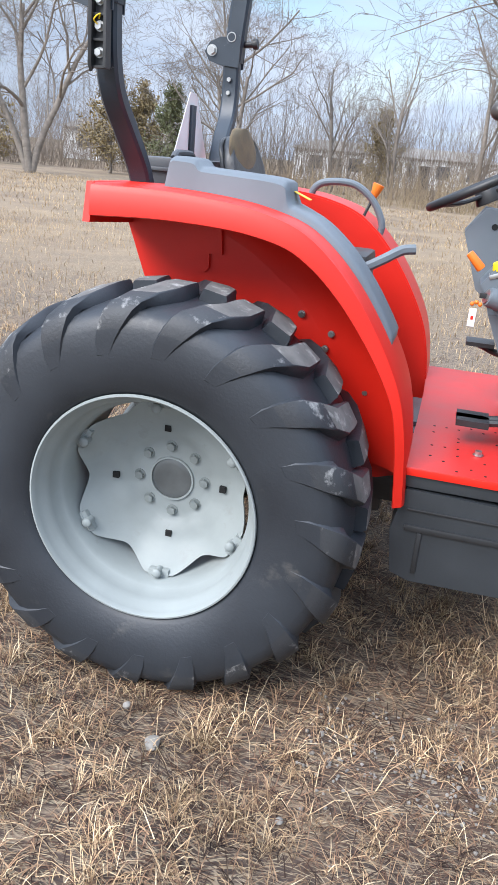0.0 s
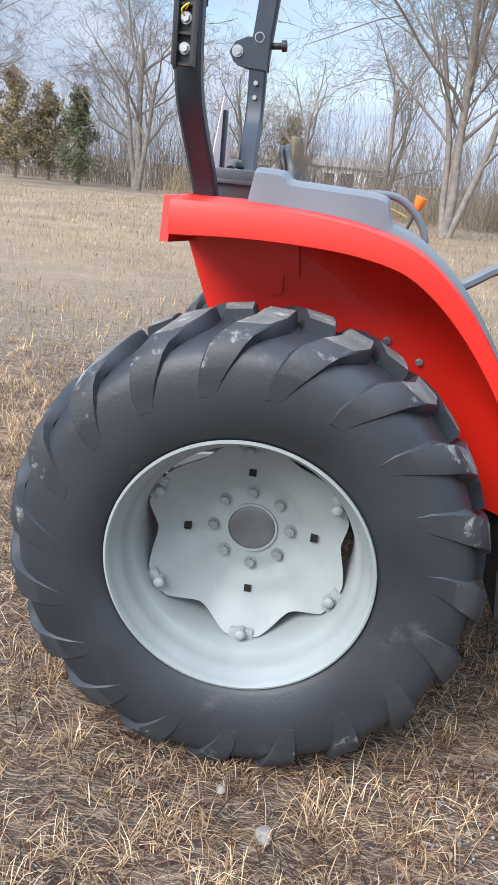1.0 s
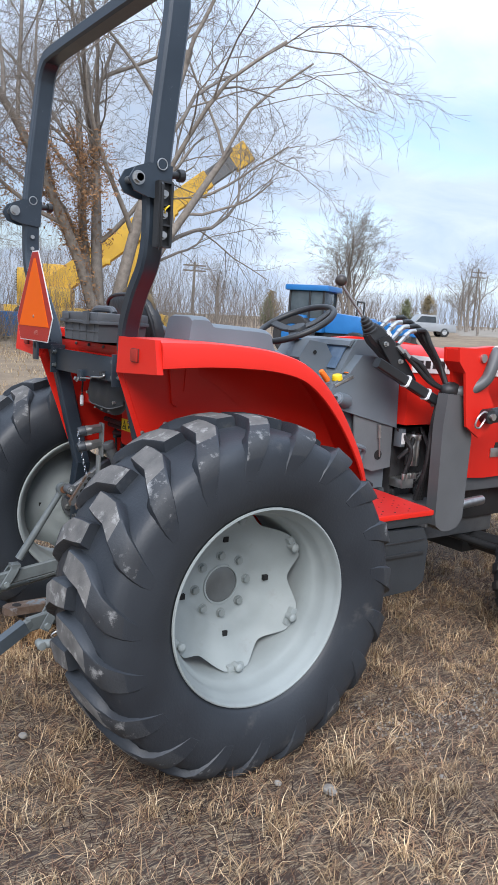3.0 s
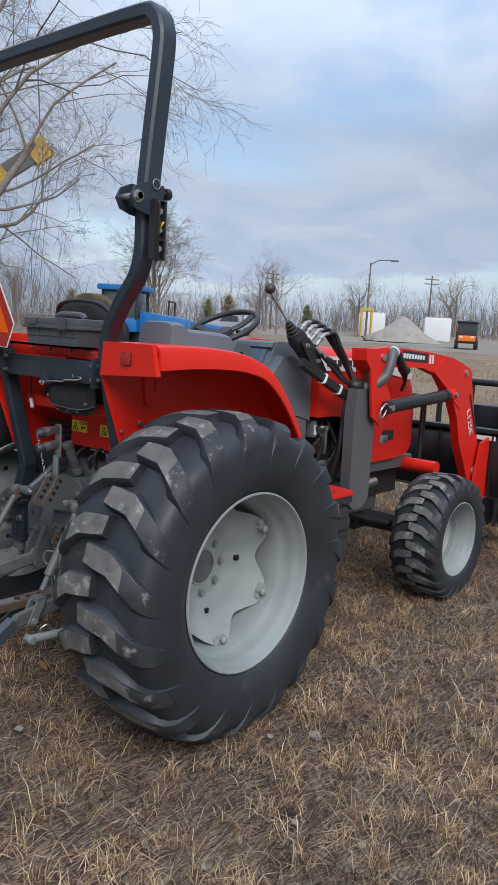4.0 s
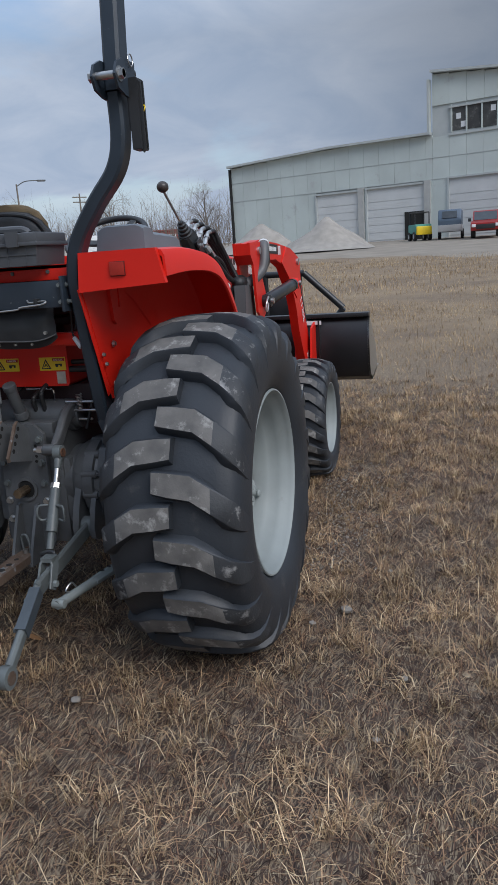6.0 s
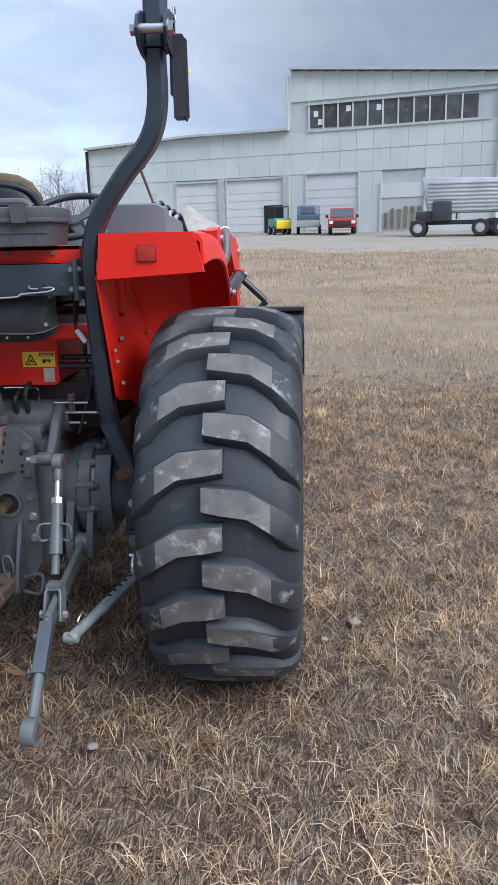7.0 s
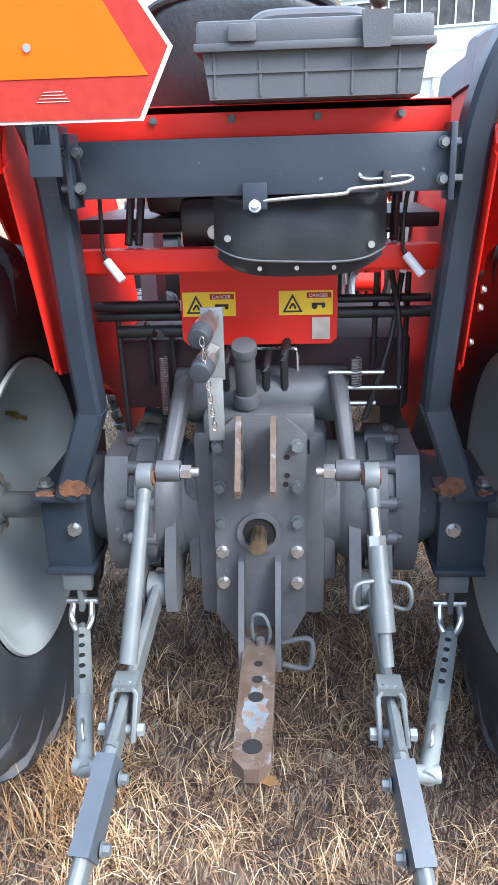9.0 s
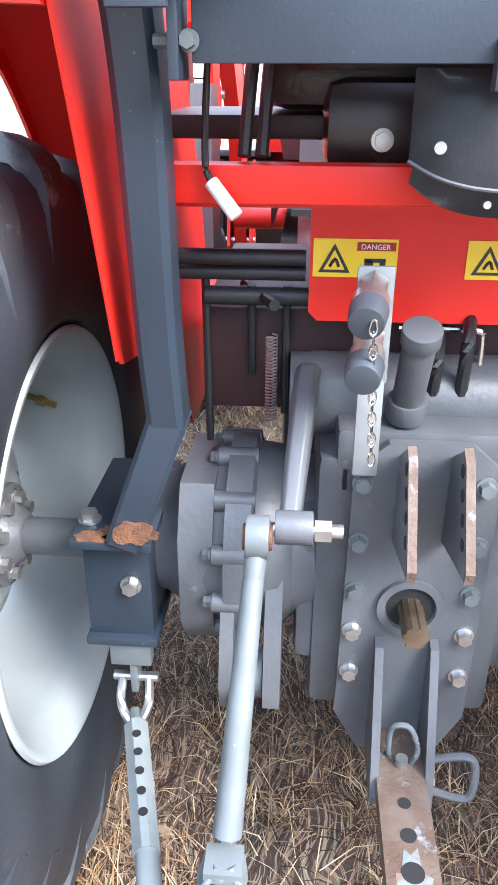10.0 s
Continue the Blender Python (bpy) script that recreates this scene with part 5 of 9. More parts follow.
for z in (1.735, 1.93, 1.86, 1.80):
    box(bm, -0.305, -0.255, -0.670, -0.64, z - 0.003, z + 0.003)
lampb = part("lamp_bracket", bm, PLASTIC_BLACK, tractor, "black open tail lamp bracket with wires")
for z in (1.895, 1.833, 1.77):
    part("bracket_screw", hexbolt(B(), (-0.279, -0.655, z), (0, -1, 0), 0.010), STEEL, lampb)
part("wire", tube(B(), [(-0.28, -0.66, 1.85), (-0.27, -0.675, 1.86), (-0.285, -0.68, 1.845), (-0.275, -0.66, 1.83)], 0.002, 6), YELLOW, lampb)
part("bracket_arm", prism(B(), [(-0.635, 1.935), (-0.665, 1.935), (-0.68, 1.92), (-0.68, 1.735), (-0.672, 1.722), (-0.662, 1.735), (-0.652, 1.775), (-0.632, 1.79)], "x", -0.30, -0.292), PLASTIC_BLACK, lampb)
# lock pin with its knob, and the ring
for s, yc in ((-1, -0.604), (1, 0.584)):
    bm = cyl(B(), (-0.245, yc, 1.965), (-0.205, yc, 1.968), 0.012, n=14)
    part("lock_knob", cyl(bm, (-0.205, yc, 1.968), (-0.185, yc, 1.97), 0.021, n=10), PLASTIC_BLACK, tractor, bevel=0.003)
    c = Vector((-0.285, yc - 0.045, 1.985))
    bm = B()
    for k in range(16):
        t, u = 2 * math.pi * k / 16, 2 * math.pi * (k + 1) / 16
        cyl(bm, c + Vector((0.017 * math.cos(t), 0, 0.017 * math.sin(t))), c + Vector((0.017 * math.cos(u), 0, 0.017 * math.sin(u))), 0.002, n=6)
    part("lynch_ring", bm, STEEL, tractor)
    for z in (1.83, 1.78):
        if s > 0:
            part("post_bolt", hexbolt(B(), (-0.285, yc - 0.032, z), (0, -1, 0), 0.009), STEEL, tractor)

# seat
bm = B()
rows = []
for k, (z, half, x, thick) in enumerate(((1.27, 0.19, 0.02, 0.075), (1.34, 0.205, -0.005, 0.08), (1.44, 0.208, -0.035, 0.078), (1.52, 0.20, -0.055, 0.068), (1.57, 0.17, -0.068, 0.055), (1.597, 0.13, -0.073, 0.04), (1.606, 0.085, -0.073, 0.02))):
    ring = []
    for i in range(24):
        t = 2 * math.pi * i / 24
        c, s = math.cos(t), math.sin(t)
        ring.append(bm.verts.new((x + thick * 0.5 * math.copysign(abs(c) ** 0.6, c) + 0.02 * (abs(s) ** 3), 0.012 + half * math.copysign(abs(s) ** 0.5, s), z)))
    rows.append(ring)
for a, b in zip(rows, rows[1:]):
    for i in range(24):
        bm.faces.new((a[i], a[(i + 1) % 24], b[(i + 1) % 24], b[i]))
bm.faces.new(rows[0][::-1])
bm.faces.new(rows[-1])
seat = part("seat_back", bm, VINYL, tractor, "black vinyl seat backrest", smooth=50)
part("seat_cushion", box(B(), 0.0, 0.27, -0.20, 0.22, 1.225, 1.305), VINYL, seat, bevel=0.03)
part("seat_piping", tube(B(), [(-0.045, 0.213, 1.42), (-0.065, 0.20, 1.52), (-0.085, 0.155, 1.58), (-0.09, 0.015, 1.598), (-0.085, -0.13, 1.58), (-0.065, -0.175, 1.52), (-0.045, -0.19, 1.42)], 0.008, 8), PLASTIC_BLACK, seat)

bm = B()
rows = []
for z, half, x in ((1.48, 0.165, -0.030), (1.56, 0.16, -0.042), (1.60, 0.135, -0.050), (1.622, 0.095, -0.054), (1.630, 0.05, -0.055)):
    rows.append([bm.verts.new((x + 0.018 * math.cos(2 * math.pi * k / 20), -0.015 + half * math.sin(2 * math.pi * k / 20), z)) for k in range(20)])
for a, b in zip(rows, rows[1:]):
    for i in range(20):
        bm.faces.new((a[i], a[(i + 1) % 20], b[(i + 1) % 20], b[i]))
bm.faces.new(rows[0][::-1])
bm.faces.new(rows[-1])
part("seat_lining", bm, mat("tan_seat_cloth", (0.16, 0.115, 0.06), (0.11, 0.08, 0.045), 20, 0.8, bump=0.3), seat, "tan cloth lining over the seat back", smooth=60)

# grey consoles on the fenders, with levers
for s in (-1, 1):
    if s > 0:
        bm = tube(B(), [(0.12, 0.43, 1.40), (0.145, 0.43, 1.455), (0.20, 0.43, 1.478), (0.30, 0.43, 1.475), (0.38, 0.43, 1.42), (0.425, 0.43, 1.34), (0.42, 0.43, 1.29)], 0.014, 10)
        part("grab_rail", bm, PLASTIC_GREY, tractor, "grey bent grab rail")
        continue
    # a moulded cover whose height over the fender changes along its length
    xs_ = np.array([p.x for p in ARCH])
    run = np.concatenate([[0], np.cumsum([(b - a).length for a, b in zip(ARCH, ARCH[1:])])])
    s0, s1 = np.interp(-0.112, xs_, run), np.interp(0.60, xs_, run)
    bm = B()
    rows = []
    for k in range(91):
        q = s0 + (s1 - s0) * k / 90
        x, z = float(np.interp(q, run, xs_)), float(np.interp(q, run, [p.z for p in ARCH]))
        x2, z2 = float(np.interp(q + 0.01, run, xs_)), float(np.interp(q + 0.01, run, [p.z for p in ARCH]))
        d = Vector((x2 - x, 0, z2 - z)).normalized()
        nrm = Vector((-d.z, 0, d.x))
        top = float(np.interp(x, (-0.112, -0.110, -0.104, -0.094, -0.04, -0.028, -0.020, -0.012, 0.02, 0.12, 0.20, 0.222, 0.232, 0.240, 0.256, 0.30, 0.40, 0.59, 0.60), (0.0, 0.060, 0.080, 0.086, 0.086, 0.083, 0.070, 0.066, 0.066, 0.071, 0.080, 0.080, 0.074, 0.048, 0.026, 0.022, 0.020, 0.014, 0.0)))
        r = min(0.014, top * 0.5)
        fl = 0.012 if top > 0.04 else 0.0
        sec = ((-0.570, -0.004), (-0.568 + fl * 0.4, top - r), (-0.560 + fl, top - r * 0.35), (-0.545 + fl, top), (-0.410 - fl, top), (-0.396 - fl, top - r * 0.35), (-0.388 - fl * 0.4, top - r), (-0.386, -0.004))
        rows.append([bm.verts.new((x + nrm.x * o, y, z + nrm.z * o)) for y, o in sec])
    for a, b in zip(rows, rows[1:]):
        for i in range(8):
            bm.faces.new((a[i], a[(i + 1) % 8], b[(i + 1) % 8], b[i]))
    bm.faces.new(rows[0][::-1])
    bm.faces.new(rows[-1])
    con = part("side_console", bm, PLASTIC_GREY, tractor, "grey moulded plastic console beside the seat", smooth=50)
bm = tube(B(), [(0.33, 0.42, 1.28), (0.35, 0.43, 1.36), (0.375, 0.445, 1.43)], 0.006, 8)
lev = part("lever", bm, PLASTIC_BLACK, tractor, "thin black lever with orange knob")
part("orange_knob", cyl(B(), (0.373, 0.445, 1.425), (0.392, 0.447, 1.485), 0.011, 0.024, 16), ORANGE_PLASTIC, lev, bevel=0.005)
bm = sweep(B(), smooth_path([(0.47, -0.34, 1.255), (0.52, -0.33, 1.285), (0.57, -0.31, 1.315), (0.61, -0.30, 1.322)], 4), rect_section(0.024, 0.03, 0.008), up=(0, 0, 1))
part("range_lever", bm, PLASTIC_GREY, tractor, "grey plastic shift lever")
con_sticker = part("console_sticker", box(B(), 0.24, 0.30, -0.475, -0.44, 1.447, 1.4485, Matrix.Translation((0.27, 0, 1.447)) @ Matrix.Rotation(0.38, 4, "Y") @ Matrix.Translation((-0.27, 0, -1.442))), YELLOW, tractor)


# toolbox, standing on the strip behind the seat
toolbox = thing("toolbox", "charcoal plastic toolbox with latch, standing behind the seat", "toolbox", (-0.2, -0.115, 1.412))
bm = prism(B(), [(-0.285, 1.4125), (0.060, 1.4125), (0.070, 1.480), (-0.295, 1.480)], "x", -0.318, -0.13)
tb = part("box_body", bm, TOOLBOX, toolbox, bevel=0.006)
part("lid", box(B(), -0.328, -0.125, -0.302, 0.078, 1.480, 1.518), TOOLBOX, toolbox, bevel=0.008)
part("lid_rim", box(B(), -0.332, -0.122, -0.306, 0.082, 1.476, 1.488), TOOLBOX, toolbox, bevel=0.003)
part("latch", prism(B(), [(-0.186, 1.522), (-0.236, 1.522), (-0.232, 1.474), (-0.190, 1.474)], "x", -0.341, -0.332), TOOLBOX, toolbox, "dark plastic latch", bevel=0.003)
part("latch", box(B(), -0.338, -0.331, -0.02, 0.025, 1.488, 1.512), TOOLBOX, toolbox, bevel=0.003)
for k in range(5):
    y = -0.25 + 0.075 * k
    part("rib", box(B(), -0.3205, -0.312, y - 0.002, y + 0.002, 1.416, 1.476), TOOLBOX, toolbox)
part("rib", box(B(), -0.3215, -0.315, -0.289, 0.064, 1.447, 1.451), TOOLBOX, toolbox)
bm = tube(B(), [(-0.225, -0.01, 1.518), (-0.225, -0.02, 1.527), (-0.225, -0.05, 1.533), (-0.225, -0.17, 1.533), (-0.225, -0.20, 1.527), (-0.225, -0.21, 1.518)], 0.013, 10, 4)
part("handle", bm, TOOLBOX, toolbox, "arched carrying handle")

for ob in toolbox.children:
    ob.data.transform(Matrix.Translation((0, -0.111, 0)) @ Matrix.Diagonal((1, 0.91, 1, 1)) @ Matrix.Translation((0, 0.111, 0)))


# ---- platform, dash and front of the tractor ----
bm = prism(B(), [(0.69, -0.655), (0.70, -0.20), (0.70, 0.20), (0.69, 0.635), (1.10, 0.635), (1.14, 0.60), (1.18, 0.22), (1.18, -0.24), (1.14, -0.60), (1.12, -0.655)], "z", 0.738, 0.75)
plat = part("footplate", bm, RED_WORN, tractor, "scuffed red footplate with bolt holes", bevel=0.003)
bm = B()
for i in range(9):
    for j in range(14):
        if random.random() < 0.35:
            x, y = 0.76 + 0.04 * i, -0.62 + 0.033 * j + random.uniform(-0.003, 0.003)
            cyl(bm, (x, y, 0.7495), (x, y, 0.7508), 0.0045, n=8)
part("plate_dimples", bm, BLACK_HOLE, plat)
part("footplate_edge", box(B(), 0.695, 1.118, -0.662, -0.650, 0.730, 0.752), RED, plat, bevel=0.002)
for x, y in ((0.90, -0.45),):
    part("plate_nut", hexbolt(B(), (x, y, 0.751), (0, 0, 1), 0.012), STEEL, plat)
bm = box(B(), 0.69, 1.125, -0.650, -0.62, 0.690, 0.729)
box(bm, 0.72, 1.10, -0.60, -0.30, 0.68, 0.735)
part("step_bracket", bm, TANK_BLACK, tractor, bevel=0.004)
# black fuel tank below the step
bm = prism(B(), [(0.70, 0.41), (0.68, 0.55), (0.71, 0.685), (1.07, 0.675), (1.11, 0.60), (1.10, 0.43), (1.05, 0.395), (0.76, 0.39)], "y", -0.655, -0.34)
fuel = part("fuel_tank", bm, TANK_BLACK, tractor, "black moulded plastic fuel tank under the footplate", bevel=0.025)
part("tank_groove", box(B(), 0.72, 1.08, -0.662, -0.65, 0.555, 0.575), PLASTIC_BLACK, fuel, bevel=0.005)
part("tank_groove", box(B(), 0.72, 1.08, -0.660, -0.65, 0.62, 0.628), PLASTIC_BLACK, fuel, bevel=0.003)
part("tank_groove", box(B(), 0.76, 0.775, -0.662, -0.65, 0.42, 0.555), PLASTIC_BLACK, fuel, bevel=0.004)
part("filler_cap", cyl(B(), (1.0, -0.56, 0.675), (1.0, -0.56, 0.70), 0.04, n=24), STEEL, fuel, bevel=0.004)
bm = box(B(), 0.55, 2.2, -0.17, 0.15, 0.42, 0.74)
box(bm, 0.50, 1.3, -0.22, 0.20, 0.50, 0.72)
part("drive_housing", bm, GREY_PAINT, tractor, bevel=0.02)

# pedestal and dash
bm = prism(B(), [(0.99, 0.75), (0.97, 0.90), (0.86, 1.14), (1.24, 1.12), (1.25, 0.75)], "y", -0.205, 0.185)
ped = part("pedestal", bm, PLASTIC_GREY, tractor, "grey moulded pedestal below the dash", bevel=0.02)
shield = part("side_shield", prism(B(), [(0.985, 1.14), (1.245, 1.08), (1.25, 0.86), (1.13, 0.845), (1.01, 0.885)], "y", -0.245, -0.235), mat("brushed_grey_plate", (0.20, 0.215, 0.225), (0.15, 0.16, 0.17), 5.0, 0.35, metal=0.3, bump=0.1), ped, "scuffed grey metal side shield", bevel=0.003)
part("cable_hole", cyl(B(), (1.16, -0.2455, 0.925), (1.16, -0.2475, 0.925), 0.024, n=20), BLACK_HOLE, shield)
part("bright_cable", cyl(B(), (1.165, -0.253, 0.915), (1.15, -0.256, 1.02), 0.004, n=8), STEEL, shield)
part("cable_end", cyl(B(), (1.15, -0.256, 1.01), (1.143, -0.257, 1.075), 0.009, n=10), STEEL, shield)
bm = prism(B(), [(0.82, 1.235), (0.855, 1.285), (0.925, 1.315), (1.00, 1.40), (1.09, 1.395), (1.25, 1.30), (1.262, 1.055), (0.98, 1.125), (0.88, 1.15)], "y", -0.255, 0.235)
dash = part("dash", bm, PLASTIC_GREY, tractor, "grey moulded dash with instrument panel", bevel=0.022)
cowl = part("cowl", prism(B(), [(0.905, 1.30), (0.985, 1.435), (1.01, 1.470), (1.05, 1.472), (1.262, 1.452), (1.262, 1.20), (0.95, 1.20)], "y", -0.200, 0.180), PLASTIC_GREY, dash, bevel=0.022)
part("instrument_panel", prism(B(), [(0.917, 1.330), (0.977, 1.432), (0.973, 1.435), (0.912, 1.333)], "y", -0.165, 0.145), GLASS_DARK, cowl, "glossy instrument display with a pale blue reflection in its colour", bevel=0.001)
part("panel_hood", prism(B(), [(0.972, 1.434), (1.00, 1.470), (0.975, 1.462), (0.962, 1.440)], "y", -0.195, 0.175), PLASTIC_GREY, cowl, bevel=0.004)
pod = part("steering_pod", prism(B(), [(0.745, 1.375), (0.80, 1.455), (0.90, 1.445), (0.96, 1.36), (0.96, 1.17), (0.86, 1.155), (0.81, 1.20)], "y", -0.105, 0.085), PLASTIC_GREY, dash, "grey moulded steering column cover", bevel=0.022)
part("pod_screw", cyl(B(), (0.835, -0.106, 1.40), (0.835, -0.108, 1.40), 0.010, n=14), BLACK_HOLE, pod)
part("switch_shelf", box(B(), 0.84, 0.955, -0.259, -0.20, 1.268, 1.282, Matrix.Translation((0.9, 0, 1.275)) @ Matrix.Rotation(-0.38, 4, "Y") @ Matrix.Translation((-0.9, 0, -1.268))), STEEL, dash, bevel=0.003)
part("turn_lever", cyl(B(), (0.77, -0.235, 1.325), (0.815, -0.235, 1.280), 0.012, 0.015, 14), ORANGE_PLASTIC, dash, "orange dash lever", bevel=0.004)
part("switch_knob", cyl(B(), (0.872, -0.235, 1.285), (0.866, -0.238, 1.308), 0.026, 0.022, 18), YELLOW, dash, "round yellow switch knob", bevel=0.004)
part("rocker_switch", box(B(), 0.912, 0.945, -0.25, -0.22, 1.296, 1.316), PLASTIC_BLACK, dash, bevel=0.004)
part("rocker_tip", box(B(), 0.918, 0.932, -0.245, -0.225, 1.316, 1.321), ORANGE_PLASTIC, dash, bevel=0.002)
bm = cyl(B(), (0.925, -0.25, 1.185), (0.845, -0.275, 1.205), 0.034, 0.030, 24)
part("key_barrel", bm, PLASTIC_GREY, dash, bevel=0.008)
part("lock_face", cyl(B(), (0.845, -0.275, 1.205), (0.842, -0.276, 1.206), 0.022, n=20), STEEL, dash)
part("key", box(B(), 0.822, 0.843, -0.280, -0.274, 1.198, 1.214), PLASTIC_BLACK, dash, bevel=0.002)
for k in range(3):
    part("key_bead", ball(B(), (0.805 + 0.012 * k, -0.278, 1.178 + 0.006 * (k % 2)), 0.007, n=8), ORANGE_PLASTIC, dash)
tag = part("key_tag", box(B(), 0.800, 0.822, -0.281, -0.279, 1.108, 1.165), WHITE, dash, "white paper key tag", bevel=0.004)
part("tag_mark", box(B(), 0.807, 0.815, -0.2825, -0.2812, 1.130, 1.142), RED, tag)
# steering wheel
SW = Matrix.Translation((0.785, -0.01, 1.525)) @ Matrix.Rotation(radians(-28), 4, "Y")
bm = B()
sec = [(0.187 + 0.0145 * math.cos(2 * math.pi * k / 10), 0.0145 * math.sin(2 * math.pi * k / 10)) for k in range(10)]
lathe(bm, sec, n=48, axis="z")
wheel_ob = part("steering_wheel", bm, PLASTIC_BLACK, tractor, "black three-spoke steering wheel", smooth=60, m=SW)
for k in range(3):
    t = radians(90 + 120 * k)
    d = Vector((math.cos(t), math.sin(t), 0))
    part("spoke", sweep(B(), smooth_path([d * 0.03 + Vector((0, 0, -0.03)), d * 0.10 + Vector((0, 0, -0.025)), d * 0.185], 4), rect_section(0.045, 0.014, 0.004), up=(0, 0, 1)), PLASTIC_BLACK, wheel_ob, m=SW)
part("horn_hub", cyl(B(), (0, 0, -0.06), (0, 0, -0.012), 0.05, 0.042, 24), PLASTIC_BLACK, wheel_ob, bevel=0.006, m=SW)
# pedals
for y in (-0.33, -0.29):
    bm = tube(B(), [(1.05, y, 0.80), (0.98, y - 0.01, 0.83), (0.88, y - 0.02, 0.82)], 0.012, 8)
    box(bm, 0.82, 0.92, y - 0.055, y + 0.025, 0.815, 0.835)
    part("pedal", bm, PLASTIC_BLACK, tractor, "black rubber foot pedal")
part("pedal_frame", tube(B(), [(0.92, -0.27, 1.08), (0.94, -0.29, 1.0), (1.02, -0.29, 0.97), (1.03, -0.27, 0.93), (1.0, -0.27, 0.85)], 0.012, 8), PLASTIC_GREY, tractor)
bm = box(B(), 0.82, 0.92, 0.10, 0.20, 0.97, 0.985)
tube(bm, [(0.87, 0.15, 0.97), (0.95, 0.13, 0.95), (1.0, 0.12, 1.0)], 0.012, 8)
part("pedal", bm, PLASTIC_BLACK, tractor)

# hood
def hood_ring(x, half, top, low, crown):
    pts = []
    for k in range(13):
        t = math.pi * k / 12
        c, s = math.cos(t), math.sin(t)
        y = half * math.copysign(abs(c) ** 0.45, c)
        pts.append((x, -0.01 - y, top - crown + crown * s ** 0.9))
    return [(x, -0.01 - half, low)] + pts + [(x, -0.01 + half, low)]


bm = B()
rows = [[bm.verts.new(p) for p in hood_ring(*r)] for r in ((1.265, 0.292, 1.452, 1.075, 0.12), (1.45, 0.294, 1.458, 1.075, 0.13), (1.52, 0.295, 1.457, 1.06, 0.135), (1.60, 0.295, 1.455, 0.88, 0.14), (1.66, 0.296, 1.453, 0.79, 0.14), (1.9, 0.296, 1.44, 0.775, 0.15), (2.15, 0.295, 1.41, 0.78, 0.16), (2.32, 0.285, 1.35, 0.80, 0.18), (2.41, 0.26, 1.25, 0.84, 0.2), (2.45, 0.22, 1.12, 0.88, 0.2))]
for a, b in zip(rows, rows[1:]):
    for i in range(len(a) - 1):
        bm.faces.new((a[i], a[i + 1], b[i + 1], b[i]))
bm.faces.new(rows[-1])
bm.faces.new(rows[0][::-1])
hood = part("hood", bm, RED, tractor, "glossy red engine hood with silver side band", smooth=50)
for s in (-1, 1):
    y = -0.01 + s * 0.2965
    part("side_band", prism(B(), [(1.28, 1.330), (1.28, 1.412), (2.0, 1.375), (2.28, 1.31), (2.26, 1.275), (1.9, 1.32)], "y", y - s * 0.02, y + s * 0.004), WHITE, hood, "silver-white band with black lettering bars", bevel=0.002)
    bm = B()
    for k in range(11):
        x = 1.31 + 0.052 * k
        box(bm, x, x + 0.036, y + s * 0.004, y + s * 0.0055, 1.350, 1.388)
    part("lettering_bars", bm, PLASTIC_BLACK, hood)
    part("side_grille", prism(B(), [(1.95, 0.90), (1.97, 0.965), (2.10, 0.96), (2.10, 0.90)], "y", y, y + s * 0.003), PLASTIC_BLACK, hood)
    part("model_plate", box(B(), 1.93, 2.03, y, y + s * 0.006, 0.885, 0.935), STEEL, hood, bevel=0.002)
# engine behind the open side
bm = box(B(), 1.30, 2.1, -0.20, 0.18, 0.62, 1.05)
for k in range(6):
    cyl(bm, (1.34 + 0.05 * k, -0.22, 0.72 + 0.05 * (k % 3)), (1.34 + 0.05 * k, -0.17, 0.72 + 0.05 * (k % 3)), 0.03, n=16)
eng = part("engine_block", bm, mat("engine_dark", (0.03, 0.03, 0.032), (0.02, 0.02, 0.021), 20, 0.5, bump=0.3), tractor, "dark engine block behind the open side", bevel=0.008)
bm = cyl(B(), (1.40, -0.245, 0.86), (1.40, -0.245, 0.99), 0.034, n=24)
cyl(bm, (1.40, -0.245, 0.99), (1.40, -0.245, 1.02), 0.040, n=24)
part("fuel_filter", bm, STEEL, eng, "metal fuel filter bowl", bevel=0.004)
bm = box(B(), 1.30, 1.38, -0.29, -0.20, 0.755, 0.80)
for k in range(4):
    cyl(bm, (1.31 + 0.025 * k, -0.285, 0.80), (1.31 + 0.025 * k, -0.285, 0.83), 0.012, n=12)
part("hydraulic_valve", bm, STEEL, eng, bevel=0.006)
part("relay_box", box(B(), 1.285, 1.315, -0.27, -0.22, 0.96, 1.05), PLASTIC_GREY, eng, bevel=0.004)
part("relay_label", box(B(), 1.287, 1.312, -0.2725, -0.2705, 0.975, 1.03), WHITE, eng)
for pts in ([(1.30, -0.25, 0.90), (1.33, -0.28, 0.95), (1.37, -0.27, 0.99), (1.39, -0.25, 1.03)], [(1.29, -0.24, 1.05), (1.33, -0.30, 0.95), (1.31, -0.28, 0.80)], [(1.45, -0.24, 1.05), (1.47, -0.30, 0.9), (1.40, -0.28, 0.78)], [(1.35, -0.25, 0.80), (1.45, -0.29, 0.84), (1.5, -0.25, 0.95)]):
    part("engine_hose", tube(B(), pts, 0.012, 8), HOSE, eng)
part("exhaust_pipe", tube(B(), [(1.50, -0.30, 0.60), (1.62, -0.34, 0.645), (1.75, -0.345, 0.66), (1.86, -0.34, 0.665)], 0.026, 14), STEEL, tractor, "bare silver exhaust pipe")
bm = box(B(), 1.60, 2.45, -0.27, 0.25, 0.70, 0.775)
part("front_frame", bm, LOADER_GREY, tractor, bevel=0.006)
